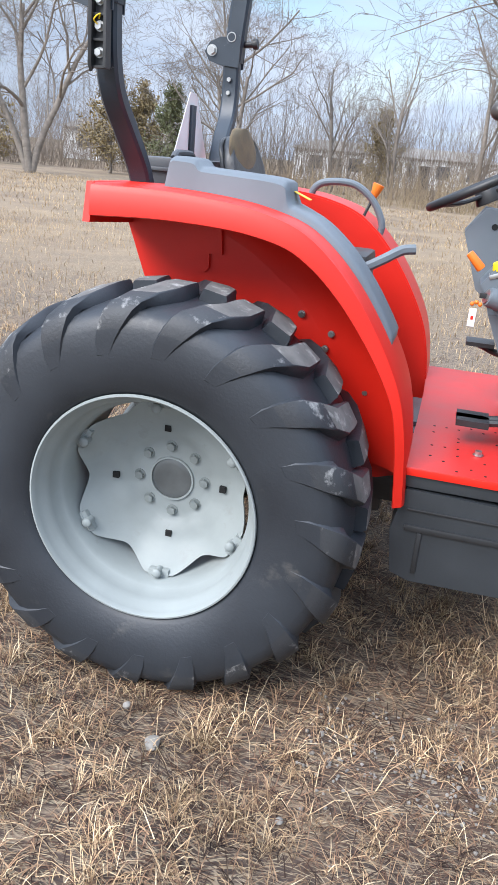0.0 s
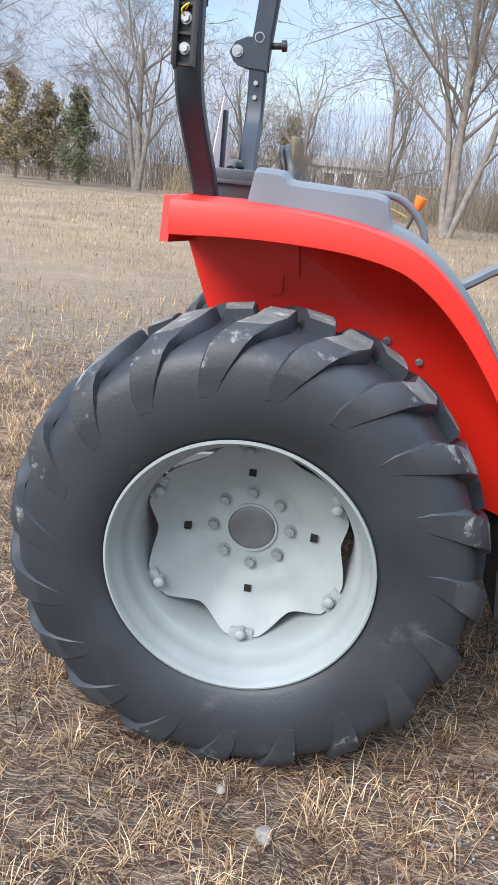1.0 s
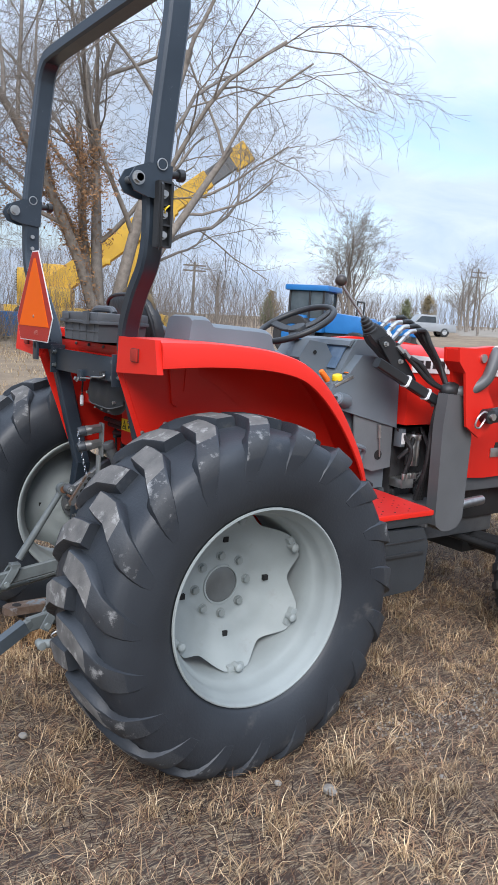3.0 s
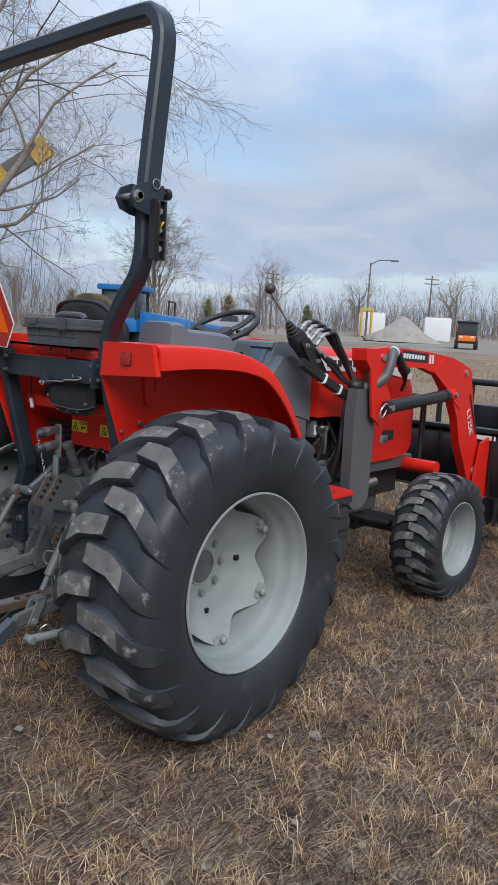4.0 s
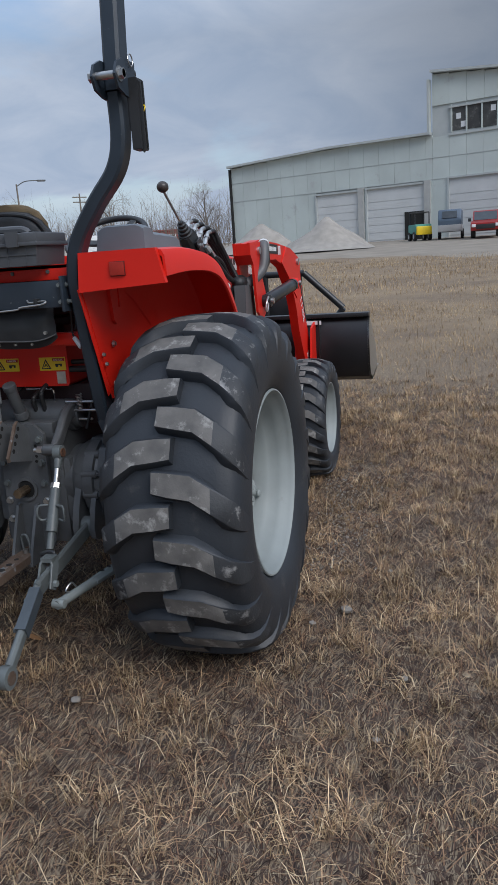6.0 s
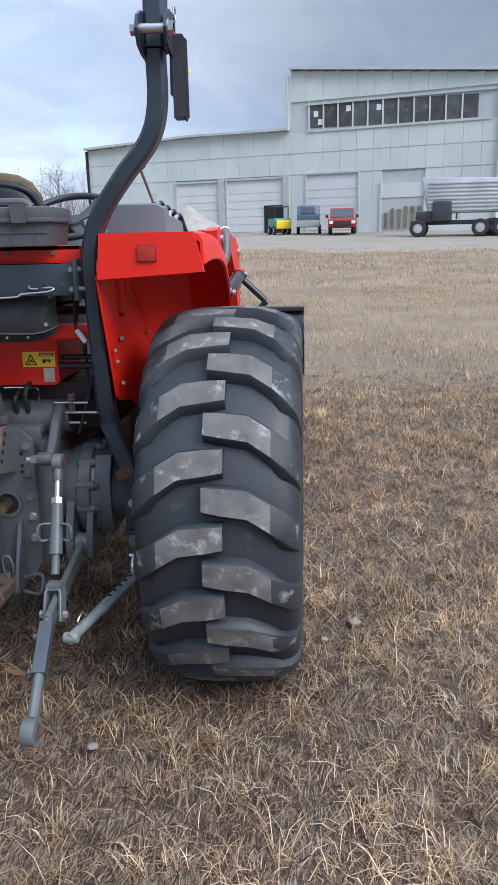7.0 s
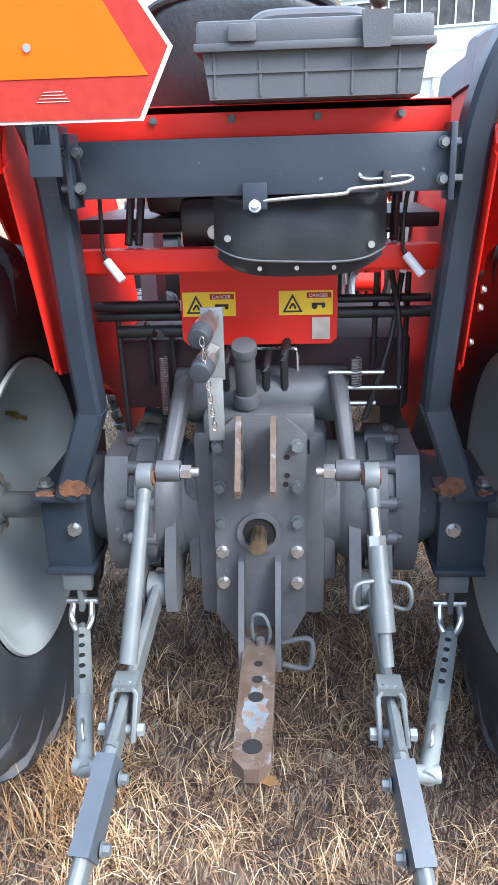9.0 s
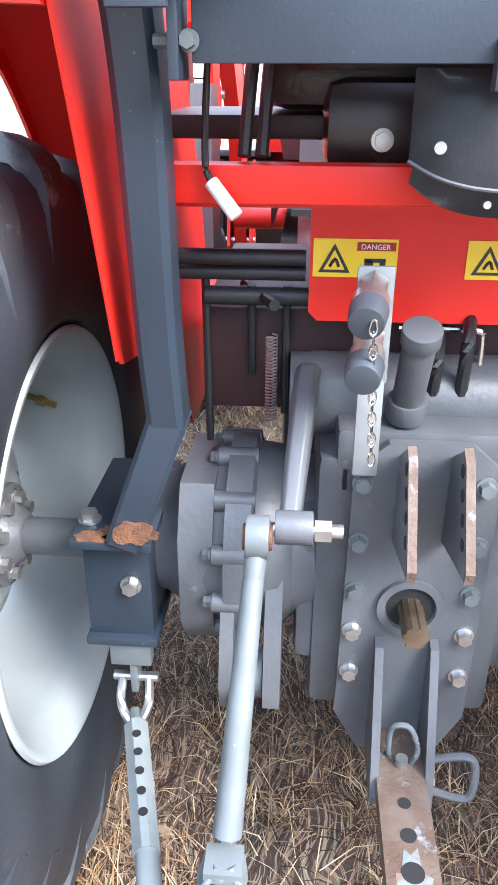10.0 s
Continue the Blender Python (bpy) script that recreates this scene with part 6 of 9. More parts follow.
bm = box(B(), 1.25, 2.4, -0.19, -0.13, 0.52, 0.70)
box(bm, 1.25, 2.4, 0.11, 0.17, 0.52, 0.70)
part("side_rail", bm, PLASTIC_BLACK, tractor, bevel=0.006)
bm = cyl(B(), (FA_X, -0.58, 0.37), (FA_X, 0.56, 0.37), 0.055, n=22)
box(bm, FA_X - 0.10, FA_X + 0.10, -0.14, 0.12, 0.30, 0.50)
for s in (-1, 1):
    cyl(bm, (FA_X, -0.01 + s * 0.46, 0.26), (FA_X, -0.01 + s * 0.46, 0.48), 0.06, n=20)
cyl(bm, (FA_X - 0.14, -0.42, 0.40), (FA_X - 0.14, 0.4, 0.40), 0.02, n=14)
part("front_axle", bm, PLASTIC_BLACK, tractor, "black front axle", bevel=0.004)
part("cross_tube", cyl(B(), (2.35, -0.50, 0.72), (2.35, 0.48, 0.72), 0.045, n=18), RED, tractor)

# ---- front loader ----
for s in (-1, 1):
    yc = -0.01
    def Y(a, b):
        return (yc + s * a, yc + s * b)
    up_poly = [(1.295, 0.67), (1.305, 0.625), (1.345, 0.597), (1.40, 0.59), (1.455, 0.605), (1.49, 0.65), (1.495, 1.04), (1.455, 1.24), (1.30, 1.25), (1.285, 1.10)]
    post = part("loader_upright", prism(B(), up_poly, "y", *Y(0.452, 0.512)), LOADER_GREY, tractor, "grey steel loader upright", bevel=0.006)
    bm = box(B(), 1.30, 1.48, *Y(0.17, 0.452), 0.60, 0.70)
    part("upright_mount", bm, LOADER_GREY, post, bevel=0.006)
    mast = [(1.405, 1.10), (1.385, 1.20), (1.36, 1.35), (1.31, 1.40), (1.305, 1.462), (1.56, 1.466), (1.60, 1.45), (1.555, 1.37), (1.535, 1.27), (1.585, 1.20), (1.595, 1.14), (1.56, 1.08), (1.50, 1.045)]
    for a, b in ((0.455, 0.468), (0.535, 0.548)):
        part("mast_plate", prism(B(), mast, "y", *Y(a, b)), RED, post, bevel=0.004)
    part("mast_back", prism(B(), [(1.362, 1.35), (1.312, 1.40), (1.307, 1.455), (1.325, 1.455), (1.33, 1.41), (1.375, 1.36)], "y", *Y(0.468, 0.535)), RED, post)
    arm_poly = [(1.40, 1.46), (1.40, 1.40), (1.60, 1.365), (1.97, 1.365), (2.20, 1.315), (2.32, 1.22), (2.42, 1.15), (2.50, 1.04), (2.56, 0.88), (2.70, 0.68), (2.82, 0.48), (2.97, 0.48), (3.0, 0.57), (2.94, 0.70), (2.78, 1.01), (2.68, 1.26), (2.64, 1.36), (2.37, 1.428), (2.02, 1.458), (1.60, 1.478)]
    arm = part("loader_arm", prism(B(), arm_poly, "y", *Y(0.472, 0.528)), RED, tractor, "red bent loader arm", bevel=0.008)
    knee = [(2.10, 1.345), (2.25, 1.435), (2.37, 1.425), (2.60, 1.368), (2.655, 1.33), (2.665, 1.20), (2.52, 1.10), (2.40, 1.165), (2.30, 1.24)]
    part("knee_plate", prism(B(), knee, "y", *Y(0.528, 0.534)), RED, arm, bevel=0.003)
    part("arm_label", prism(B(), [(1.72, 1.405), (1.72, 1.462), (2.02, 1.448), (2.02, 1.395)], "y", *Y(0.528, 0.531)), PLASTIC_BLACK, arm, "dark label strip with lettering bars")
    bm = B()
    for k in range(8):
        box(bm, 1.720 + 0.033 * k, 1.743 + 0.033 * k, *Y(0.531, 0.5325), 1.418 - 0.0008 * k, 1.446 - 0.0016 * k)
    part("label_bars", bm, WHITE, arm)
    for k in range(2):
        part("white_stripe", box(B(), 2.040 + 0.035 * k, 2.058 + 0.035 * k, *Y(0.528, 0.531), 1.390, 1.442), WHITE, arm)
    # model code down the arm
    data = bpy.data.curves.new("model_code", "FONT")
    data.body, data.size, data.extrude, data.align_x = "L125E", 0.075, 0.0006, "CENTER"
    data.materials.append(WHITE)
    ob = new("model_code", data)
    ob.matrix_basis = Matrix.Translation((2.66, yc + s * 0.5345, 1.0)) @ Matrix.Rotation(0 if s < 0 else math.pi, 4, "Z") @ Matrix.Rotation(radians(90), 4, "X") @ Matrix.Rotation(radians(-66 if s < 0 else 66), 4, "Z")
    ob.parent = arm
    part("arm_sticker", prism(B(), [(2.80, 0.68), (2.85, 0.70), (2.90, 0.60), (2.85, 0.58)], "y", *Y(0.528, 0.531)), WHITE, arm)
    # lift cylinder
    yb = yc + s * 0.50
    yb2 = yc + s * 0.565
    a, b = Vector((1.52, yb2, 1.15)), Vector((2.30, yb2, 1.205))
    ram = part("lift_cylinder", cyl(B(), a, a + (b - a) * 0.90, 0.036, n=24), BUCKET_BLACK, tractor, "black hydraulic lift cylinder with chrome rod", bevel=0.004)
    part("rod", cyl(B(), a + (b - a) * 0.88, b, 0.018, n=18), CHROME, ram)
    part("gland", cyl(B(), a + (b - a) * 0.87, a + (b - a) * 0.91, 0.039, n=24), BUCKET_BLACK, ram)
    for c in (a, b):
        part("pin_eye", cyl(B(), c - Vector((0, 0.03, 0)), c + Vector((0, 0.03, 0)), 0.034, n=22), RED if c is b else BUCKET_BLACK, ram, bevel=0.003)
        part("cylinder_pin", cyl(B(), c - Vector((0, 0.045, 0)), c + Vector((0, 0.045, 0)), 0.016, n=16), STEEL, ram)
    part("knee_pin", cyl(B(), (2.560, yc + s * 0.46, 1.335), (2.560, yc + s * 0.545, 1.335), 0.022, n=18), STEEL, arm)
    part("arm_pin", cyl(B(), (1.470, yc + s * 0.45, 1.42), (1.470, yc + s * 0.56, 1.42), 0.02, n=18), STEEL, arm)
    a, b = Vector((2.570, yb, 1.32)), Vector((2.830, yb, 0.78))
    tilt = part("tilt_cylinder", cyl(B(), a + Vector((0.02, 0, 0)), a + (b - a) * 0.75 + Vector((0.06, 0, 0)), 0.032, n=22), BUCKET_BLACK, tractor, "black bucket cylinder")
    part("rod", cyl(B(), a + (b - a) * 0.74 + Vector((0.06, 0, 0)), b + Vector((0.08, 0, 0)), 0.017, n=16), CHROME, tilt)
    foot = [(2.79, 0.46), (2.75, 0.52), (2.84, 0.86), (3.00, 0.90), (3.02, 0.46)]
    part("bucket_bracket", prism(B(), foot, "y", *Y(0.44, 0.455)), RED, tractor, "red bucket bracket", bevel=0.004)
    part("bucket_bracket", prism(B(), foot, "y", *Y(0.55, 0.565)), RED, tractor, bevel=0.004)
    part("bracket_pin", cyl(B(), (2.84, yc + s * 0.43, 0.53), (2.84, yc + s * 0.58, 0.53), 0.02, n=16), STEEL, tractor)

# the loop that secures a pin
bm = tube(B(), [(1.52, -0.590, 1.16), (1.47, -0.600, 1.175), (1.43, -0.600, 1.15), (1.42, -0.595, 1.11), (1.45, -0.595, 1.10), (1.48, -0.595, 1.13), (1.50, -0.59, 1.15)], 0.005, 8)
part("pin_ring", bm, STEEL, tractor)

# bucket
prof = [(3.05, 0.93), (2.99, 0.86), (2.97, 0.70), (2.985, 0.56), (3.04, 0.47), (3.14, 0.43), (3.50, 0.47), (3.50, 0.485), (3.15, 0.447), (3.055, 0.485), (3.005, 0.565), (2.99, 0.70), (3.01, 0.85), (3.06, 0.915)]
bucket = part("bucket", prism(B(), prof, "y", -0.965, 0.945), BUCKET_BLACK, tractor, "black steel loader bucket with worn edges", bevel=0.003)
side = [(3.05, 0.93), (2.99, 0.86), (2.97, 0.70), (2.985, 0.56), (3.04, 0.47), (3.14, 0.43), (3.50, 0.475), (3.42, 0.66)]
for y in (-0.965, 0.933):
    part("side_plate", prism(B(), side, "y", y, y + 0.012), STEEL if y < 0 else BUCKET_BLACK, bucket, "scraped grey side plate", bevel=0.002)
part("top_angle", box(B(), 2.98, 3.07, -0.966, 0.946, 0.915, 0.945), BUCKET_BLACK, bucket, bevel=0.006)
part("cutting_edge", box(B(), 3.46, 3.58, -0.966, 0.946, 0.468, 0.486), STEEL, bucket, bevel=0.003)
for y in (-0.6, -0.2, 0.2, 0.6):
    part("back_rib", box(B(), 2.965, 2.985, y - 0.006, y + 0.006, 0.48, 0.90), BUCKET_BLACK, bucket)
part("white_label", box(B(), 2.968, 2.97, -0.62, -0.40, 0.87, 0.90), WHITE, bucket)
# brush guard in front of the hood
bm = tube(B(), [(2.52, -0.28, 0.72), (2.53, -0.28, 1.10), (2.55, -0.24, 1.15), (2.55, 0.22, 1.15), (2.53, 0.26, 1.10), (2.52, 0.26, 0.72)], 0.02, 10)
part("brush_guard", bm, BUCKET_BLACK, tractor, "black bent tube guard")

# joystick with its hoses
stand = part("joystick_mount", sweep(B(), [(0.955, -0.395, 1.378), (1.20, -0.415, 1.265), (1.37, -0.44, 1.185)], rect_section(0.042, 0.046, 0.006), up=(0, 0, 1)), BUCKET_BLACK, tractor, "black joystick valve stand with hoses")
body = [Vector((0.945, -0.340, 1.520)), Vector((0.975, -0.342, 1.498)), Vector((1.08, -0.348, 1.420)), Vector((1.135, -0.352, 1.378))]
part("valve_body", sweep(B(), body, rect_section(0.062, 0.090, 0.012), up=(0, 0, 1), scales=[0.80, 1.05, 1.05, 0.95]), PLASTIC_BLACK, stand, "black cast control valve")
part("valve_bracket", prism(B(), [(0.955, 1.475), (1.02, 1.50), (1.16, 1.37), (1.22, 1.30), (1.16, 1.29), (1.05, 1.37)], "y", -0.392, -0.384), BUCKET_BLACK, stand, bevel=0.002)
for x, z in ((1.00, 1.46), (1.10, 1.385)):
    part("valve_bolt", hexbolt(B(), (x, -0.393, z), (0, -1, 0), 0.009), STEEL, stand)
part("valve_label", box(B(), -0.016, 0.016, -0.001, 0.001, -0.010, 0.010, pose(1.035, -0.376, 1.505, 0, 40, 0)), WHITE, stand)
top_, low_ = Vector((0.905, -0.336, 1.572)), Vector((0.955, -0.340, 1.512))
ribs = [(0.0, 0.0)]
for k in range(4):
    ribs += [(0.036 - 0.005 * k, 0.002 + 0.018 * k), (0.036 - 0.005 * k, 0.010 + 0.018 * k), (0.029 - 0.005 * k, 0.014 + 0.018 * k)]
ribs += [(0.012, 0.078), (0.0, 0.079)]
bm = lathe(B(), ribs, n=20, axis="z", closed=False)
bmesh.ops.transform(bm, matrix=along(low_, top_), verts=bm.verts)
part("rubber_boot", bm, PLASTIC_BLACK, stand, "ribbed black rubber boot")
part("stick", cyl(B(), (0.90, -0.335, 1.577), (0.79, -0.312, 1.70), 0.006, n=10), STEEL, stand)
part("round_knob", ball(B(), (0.783, -0.310, 1.722), 0.027, (1, 1, 0.95), 20), mat("brown_knob", (0.055, 0.045, 0.04), (0.04, 0.034, 0.03), 20, 0.4), stand, "round dark knob")
for k in range(4):
    y = -0.315 - 0.024 * k
    b0 = Vector((1.02 + 0.022 * k, y, 1.515 - 0.018 * k))
    b1 = b0 + Vector((0.050, 0.0, 0.045))
    b2 = b1 + Vector((0.050, -0.002, 0.020))
    el = part("elbow_fitting", cyl(B(), b0, b1, 0.011, n=6), STEEL, stand, "bright steel elbow fitting")
    part("fitting_collar", cyl(B(), b1 - (b1 - b0) * 0.25, b1, 0.0145, n=6), STEEL, el)
    part("ferrule", tube(B(), [b1 - Vector((0.006, 0, 0.004)), b1 + Vector((0.018, 0, 0.014)), b2], 0.0105, 10), STEEL, el)
    h = [b2, b2 + Vector((0.06, -0.004, 0.0)), b2 + Vector((0.125 - 0.012 * k, -0.02, -0.06)), (1.345 - 0.006 * k, -0.40 - 0.012 * k, 1.37), (1.365 - 0.008 * k, -0.455 - 0.008 * k, 1.27)]
    part("hose", tube(B(), h, 0.0115, 10), HOSE, stand)
for k in range(2):
    y = -0.392 - 0.012 * k
    part("elbow_fitting", cyl(B(), (1.075 + 0.03 * k, y, 1.455 - 0.02 * k), (1.105 + 0.03 * k, y - 0.012, 1.425 - 0.02 * k), 0.011, n=6), STEEL, stand)
    h = [(1.105 + 0.03 * k, y - 0.012, 1.425 - 0.02 * k), (1.165 + 0.03 * k, y - 0.03, 1.375), (1.25 + 0.02 * k, -0.445, 1.30), (1.345, -0.465, 1.26)]
    part("hose", tube(B(), h, 0.0115, 10), HOSE, stand)
for f in (0.42, 0.72):
    c = Vector((0.955, -0.395, 1.378)).lerp(Vector((1.37, -0.44, 1.185)), f)
    part("cable_tie", sweep(B(), [c - Vector((0.004, 0, -0.002)), c + Vector((0.004, 0, -0.002))], rect_section(0.050, 0.056, 0.008), up=(0, 0, 1)), WHITE, stand, "white plastic cable tie")
part("gathered_hoses", ball(B(), (1.365, -0.475, 1.262), 0.048, (1.25, 0.9, 0.85), 16), HOSE, stand, "black tape round the gathered hoses")
bundle = part("wrapped_hose", tube(B(), [(1.36, -0.475, 1.258), (1.42, -0.52, 1.262), (1.49, -0.565, 1.315), (1.52, -0.575, 1.38), (1.55, -0.57, 1.445), (1.60, -0.56, 1.455)], 0.029, 12), LOADER_GREY, tractor, "hoses wrapped in a grey fabric sleeve")
part("black_sleeve", tube(B(), [(1.59, -0.562, 1.456), (1.65, -0.55, 1.42), (1.74, -0.53, 1.365), (1.84, -0.50, 1.345)], 0.027, 12), HOSE, bundle)
part("sleeve_tie", cyl(B(), (1.553, -0.57, 1.447), (1.566, -0.567, 1.452), 0.032, n=14), WHITE, bundle)
for k in range(4):
    part("hose", tube(B(), [(1.33 + 0.01 * k, -0.45, 1.25), (1.305, -0.44 - 0.006 * k, 1.10), (1.30 + 0.010 * k, -0.43, 0.90), (1.30 + 0.015 * k, -0.38, 0.72)], 0.011, 8), HOSE, bundle)
for k in range(3):
    part("hose", tube(B(), [(1.82, -0.50 + 0.015 * k, 1.345), (1.88, -0.48 + 0.015 * k, 1.33), (1.93, -0.45, 1.28), (1.95, -0.42, 1.22)], 0.010, 8), HOSE, bundle)
for x, z in ((1.31, 1.195), (1.345, 1.178)):
    part("mount_bolt", hexbolt(B(), (x, -0.425, z), (0.2, -1, -0.3), 0.012), STEEL, stand)


# ---- grass ----
def blades(name, x, y, length, width, lean, colour_mat, label, flat=0.0, bend=0.55):
    """One object of many bent, pointed blades: roots, lengths, widths and leans as arrays."""
    n = len(x)
    rng = np.random.default_rng(len(name) + n)
    az = rng.uniform(0, 2 * np.pi, n)
    face = az + np.pi / 2 + rng.normal(0, 0.5, n)
    z0 = np.array([field_z(a, b) for a, b in zip(x, y)]) - 0.004 + flat * rng.uniform(0.3, 1.0, n)
    px, py = np.cos(face) * width / 2, np.sin(face) * width / 2
    dx, dy = np.cos(az), np.sin(az)
    v = np.zeros((n, 5, 3))
    h1 = length * 0.5
    r1, u1 = np.sin(lean * bend) * h1, np.cos(lean * bend) * h1
    h2 = length * 0.5
    r2, u2 = r1 + np.sin(np.minimum(lean * 1.5, 1.75)) * h2, u1 + np.cos(np.minimum(lean * 1.5, 1.75)) * h2
    v[:, 0] = np.stack([x - px, y - py, z0], 1)
    v[:, 1] = np.stack([x + px, y + py, z0], 1)
    v[:, 2] = np.stack([x + dx * r1 + px * 0.8, y + dy * r1 + py * 0.8, z0 + u1], 1)
    v[:, 3] = np.stack([x + dx * r1 - px * 0.8, y + dy * r1 - py * 0.8, z0 + u1], 1)
    v[:, 4] = np.stack([x + dx * r2, y + dy * r2, z0 + np.maximum(u2, 0.008 - flat * 0.7)], 1)
    base = np.arange(n)[:, None] * 5
    quads = (base + np.array([0, 1, 2, 3])).ravel()
    tris = (base + np.array([3, 2, 4])).ravel()
    me = bpy.data.meshes.new(name)
    me.vertices.add(n * 5)
    me.vertices.foreach_set("co", v.ravel())
    me.loops.add(n * 7)
    me.polygons.add(n * 2)
    me.loops.foreach_set("vertex_index", np.concatenate([quads, tris]))
    me.polygons.foreach_set("loop_start", np.concatenate([np.arange(n) * 4, n * 4 + np.arange(n) * 3]))
    me.update(calc_edges=True)
    me.materials.append(colour_mat)
    return tagged(new(name, me), label, "grass", kind="stuff")


def straw(name, stops, rough=0.8):
    """A straw colour that differs from blade to blade."""
    m = bpy.data.materials.new(name)
    m.use_nodes = True
    n, l = m.node_tree.nodes, m.node_tree.links
    p = n["Principled BSDF"]
    p.inputs["Roughness"].default_value = rough
    p.inputs["Specular IOR Level"].default_value = 0.25
    geo = n.new("ShaderNodeNewGeometry")
    ramp = n.new("ShaderNodeValToRGB")
    ramp.color_ramp.elements.remove(ramp.color_ramp.elements[1])
    for i, (pos, c) in enumerate(stops):
        e = ramp.color_ramp.elements[0] if i == 0 else ramp.color_ramp.elements.new(pos)
        e.position, e.color = pos, (*c, 1)
    l.new(geo.outputs["Random Per Island"], ramp.inputs[0])
    patch = n.new("ShaderNodeTexNoise")
    patch.inputs["Scale"].default_value, patch.inputs["Detail"].default_value = 2.6, 6
    patch.inputs["Roughness"].default_value = 0.75
    l.new(geo.outputs["Position"], patch.inputs["Vector"])
    rr = n.new("ShaderNodeMapRange")
    rr.inputs["From Min"].default_value, rr.inputs["From Max"].default_value = 0.3, 0.7
    rr.inputs["To Min"].default_value, rr.inputs["To Max"].default_value = 0.34, 1.55
    l.new(patch.outputs["Fac"], rr.inputs["Value"])
    hsv = n.new("ShaderNodeHueSaturation")
    l.new(ramp.outputs[0], hsv.inputs["Color"])
    l.new(rr.outputs[0], hsv.inputs["Value"])
    l.new(hsv.outputs[0], p.inputs["Base Color"])
    return m


STRAW = straw("dead_straw", ((0.0, (0.132, 0.082, 0.055)), (0.25, (0.247, 0.153, 0.091)), (0.55, (0.404, 0.273, 0.154)), (0.85, (0.606, 0.446, 0.266)), (1.0, (0.788, 0.632, 0.418))))
LITTER = straw("dead_litter", ((0.0, (0.018, 0.010, 0.008)), (0.35, (0.065, 0.036, 0.025)), (0.62, (0.149, 0.084, 0.056)), (0.86, (0.295, 0.177, 0.105)), (1.0, (0.535, 0.364, 0.212))))
PALE = straw("pale_field_straw", ((0.0, (0.180, 0.114, 0.062)), (0.3, (0.310, 0.211, 0.111)), (0.7, (0.460, 0.325, 0.176)), (1.0, (0.600, 0.456, 0.273))))
GOLDEN = straw("golden_straw", ((0.0, (0.220, 0.111, 0.050)), (0.5, (0.420, 0.242, 0.110)), (1.0, (0.600, 0.407, 0.220))))
rs = np.random.default_rng(11)


def field_points(n, x0, x1, y0, y1):
    return rs.uniform(x0, x1, n), rs.uniform(y0, y1, n)


# flat litter close to the tractor
def thinned(n, x0, x1, y0, y1):
    """Points that grow sparser towards the far edges of a patch."""
    soft = min(2.2, (x1 - x0) * 0.4)
    low = soft * 0.6
    x, y = field_points(n, x0 - low, x1 + soft, y0 - low, y1 + soft)
    ok = (rs.random(n) > (x - x1) / soft) & (rs.random(n) > (y - y1) / soft) & (rs.random(n) > (x0 - x) / low) & (rs.random(n) > (y0 - y) / low)
    return x[ok], y[ok]


x, y = thinned(215000, -2.3, 3.6, -2.6, 1.4)
n = len(x)
blades("grass_litter", x, y, rs.uniform(0.03, 0.12, n), rs.uniform(0.0016, 0.0040, n), rs.uniform(1.05, 1.6, n), LITTER, "matted brown dead grass litter", flat=0.010, bend=0.85)


# tufts: blades that spread from a common root
def tufts(name, count, area, lo, hi, lean, colour, label, per0=18, per1=60):
    cx, cy = thinned(count, *area)
    count = len(cx)
    thick = np.array([noise.noise((a * 1.3, b * 1.3, 7.0)) for a, b in zip(cx, cy)])
    keep = ~((np.abs(cx) < 0.42) & (np.abs(np.abs(cy) - 0.73) < 0.23)) & (thick > rs.uniform(-0.75, 0.35, count))
    cx, cy = cx[keep], cy[keep]
    per = rs.integers(per0, per1, len(cx))
    x = np.repeat(cx, per) + rs.normal(0, 0.021, per.sum())
    y = np.repeat(cy, per) + rs.normal(0, 0.021, per.sum())
    size = np.repeat(rs.uniform(0.45, 1.25, len(cx)), per)
    n = len(x)
    blades(name, x, y, rs.uniform(lo, hi, n) * size, rs.uniform(0.0015, 0.0034, n), np.abs(rs.normal(lean, 0.34, n)), colour, label)


AREA = (-2.4, 3.8, -2.6, 1.6)
tufts("grass_tufts", 7800, AREA, 0.04, 0.115, 0.95, STRAW, "dry straw-coloured grass tufts", 20, 58)
tufts("leaning_grass", 1200, AREA, 0.07, 0.17, 1.15, STRAW, "long bent straw-coloured grass", 14, 40)
tufts("golden_grass", 34, (-0.48, -0.26, 0.36, 0.60), 0.09, 0.19, 0.75, GOLDEN, "golden dry grass beside the tyre", 20, 50)
x, y = field_points(26000, -2.9, 4.5, -3.0, 2.2)
n = len(x)
blades("grass_stems", x, y, rs.uniform(0.05, 0.16, n), rs.uniform(0.0014, 0.003, n), np.abs(rs.normal(1.3, 0.25, n)), STRAW, "scattered dry grass stems", flat=0.008, bend=0.8)
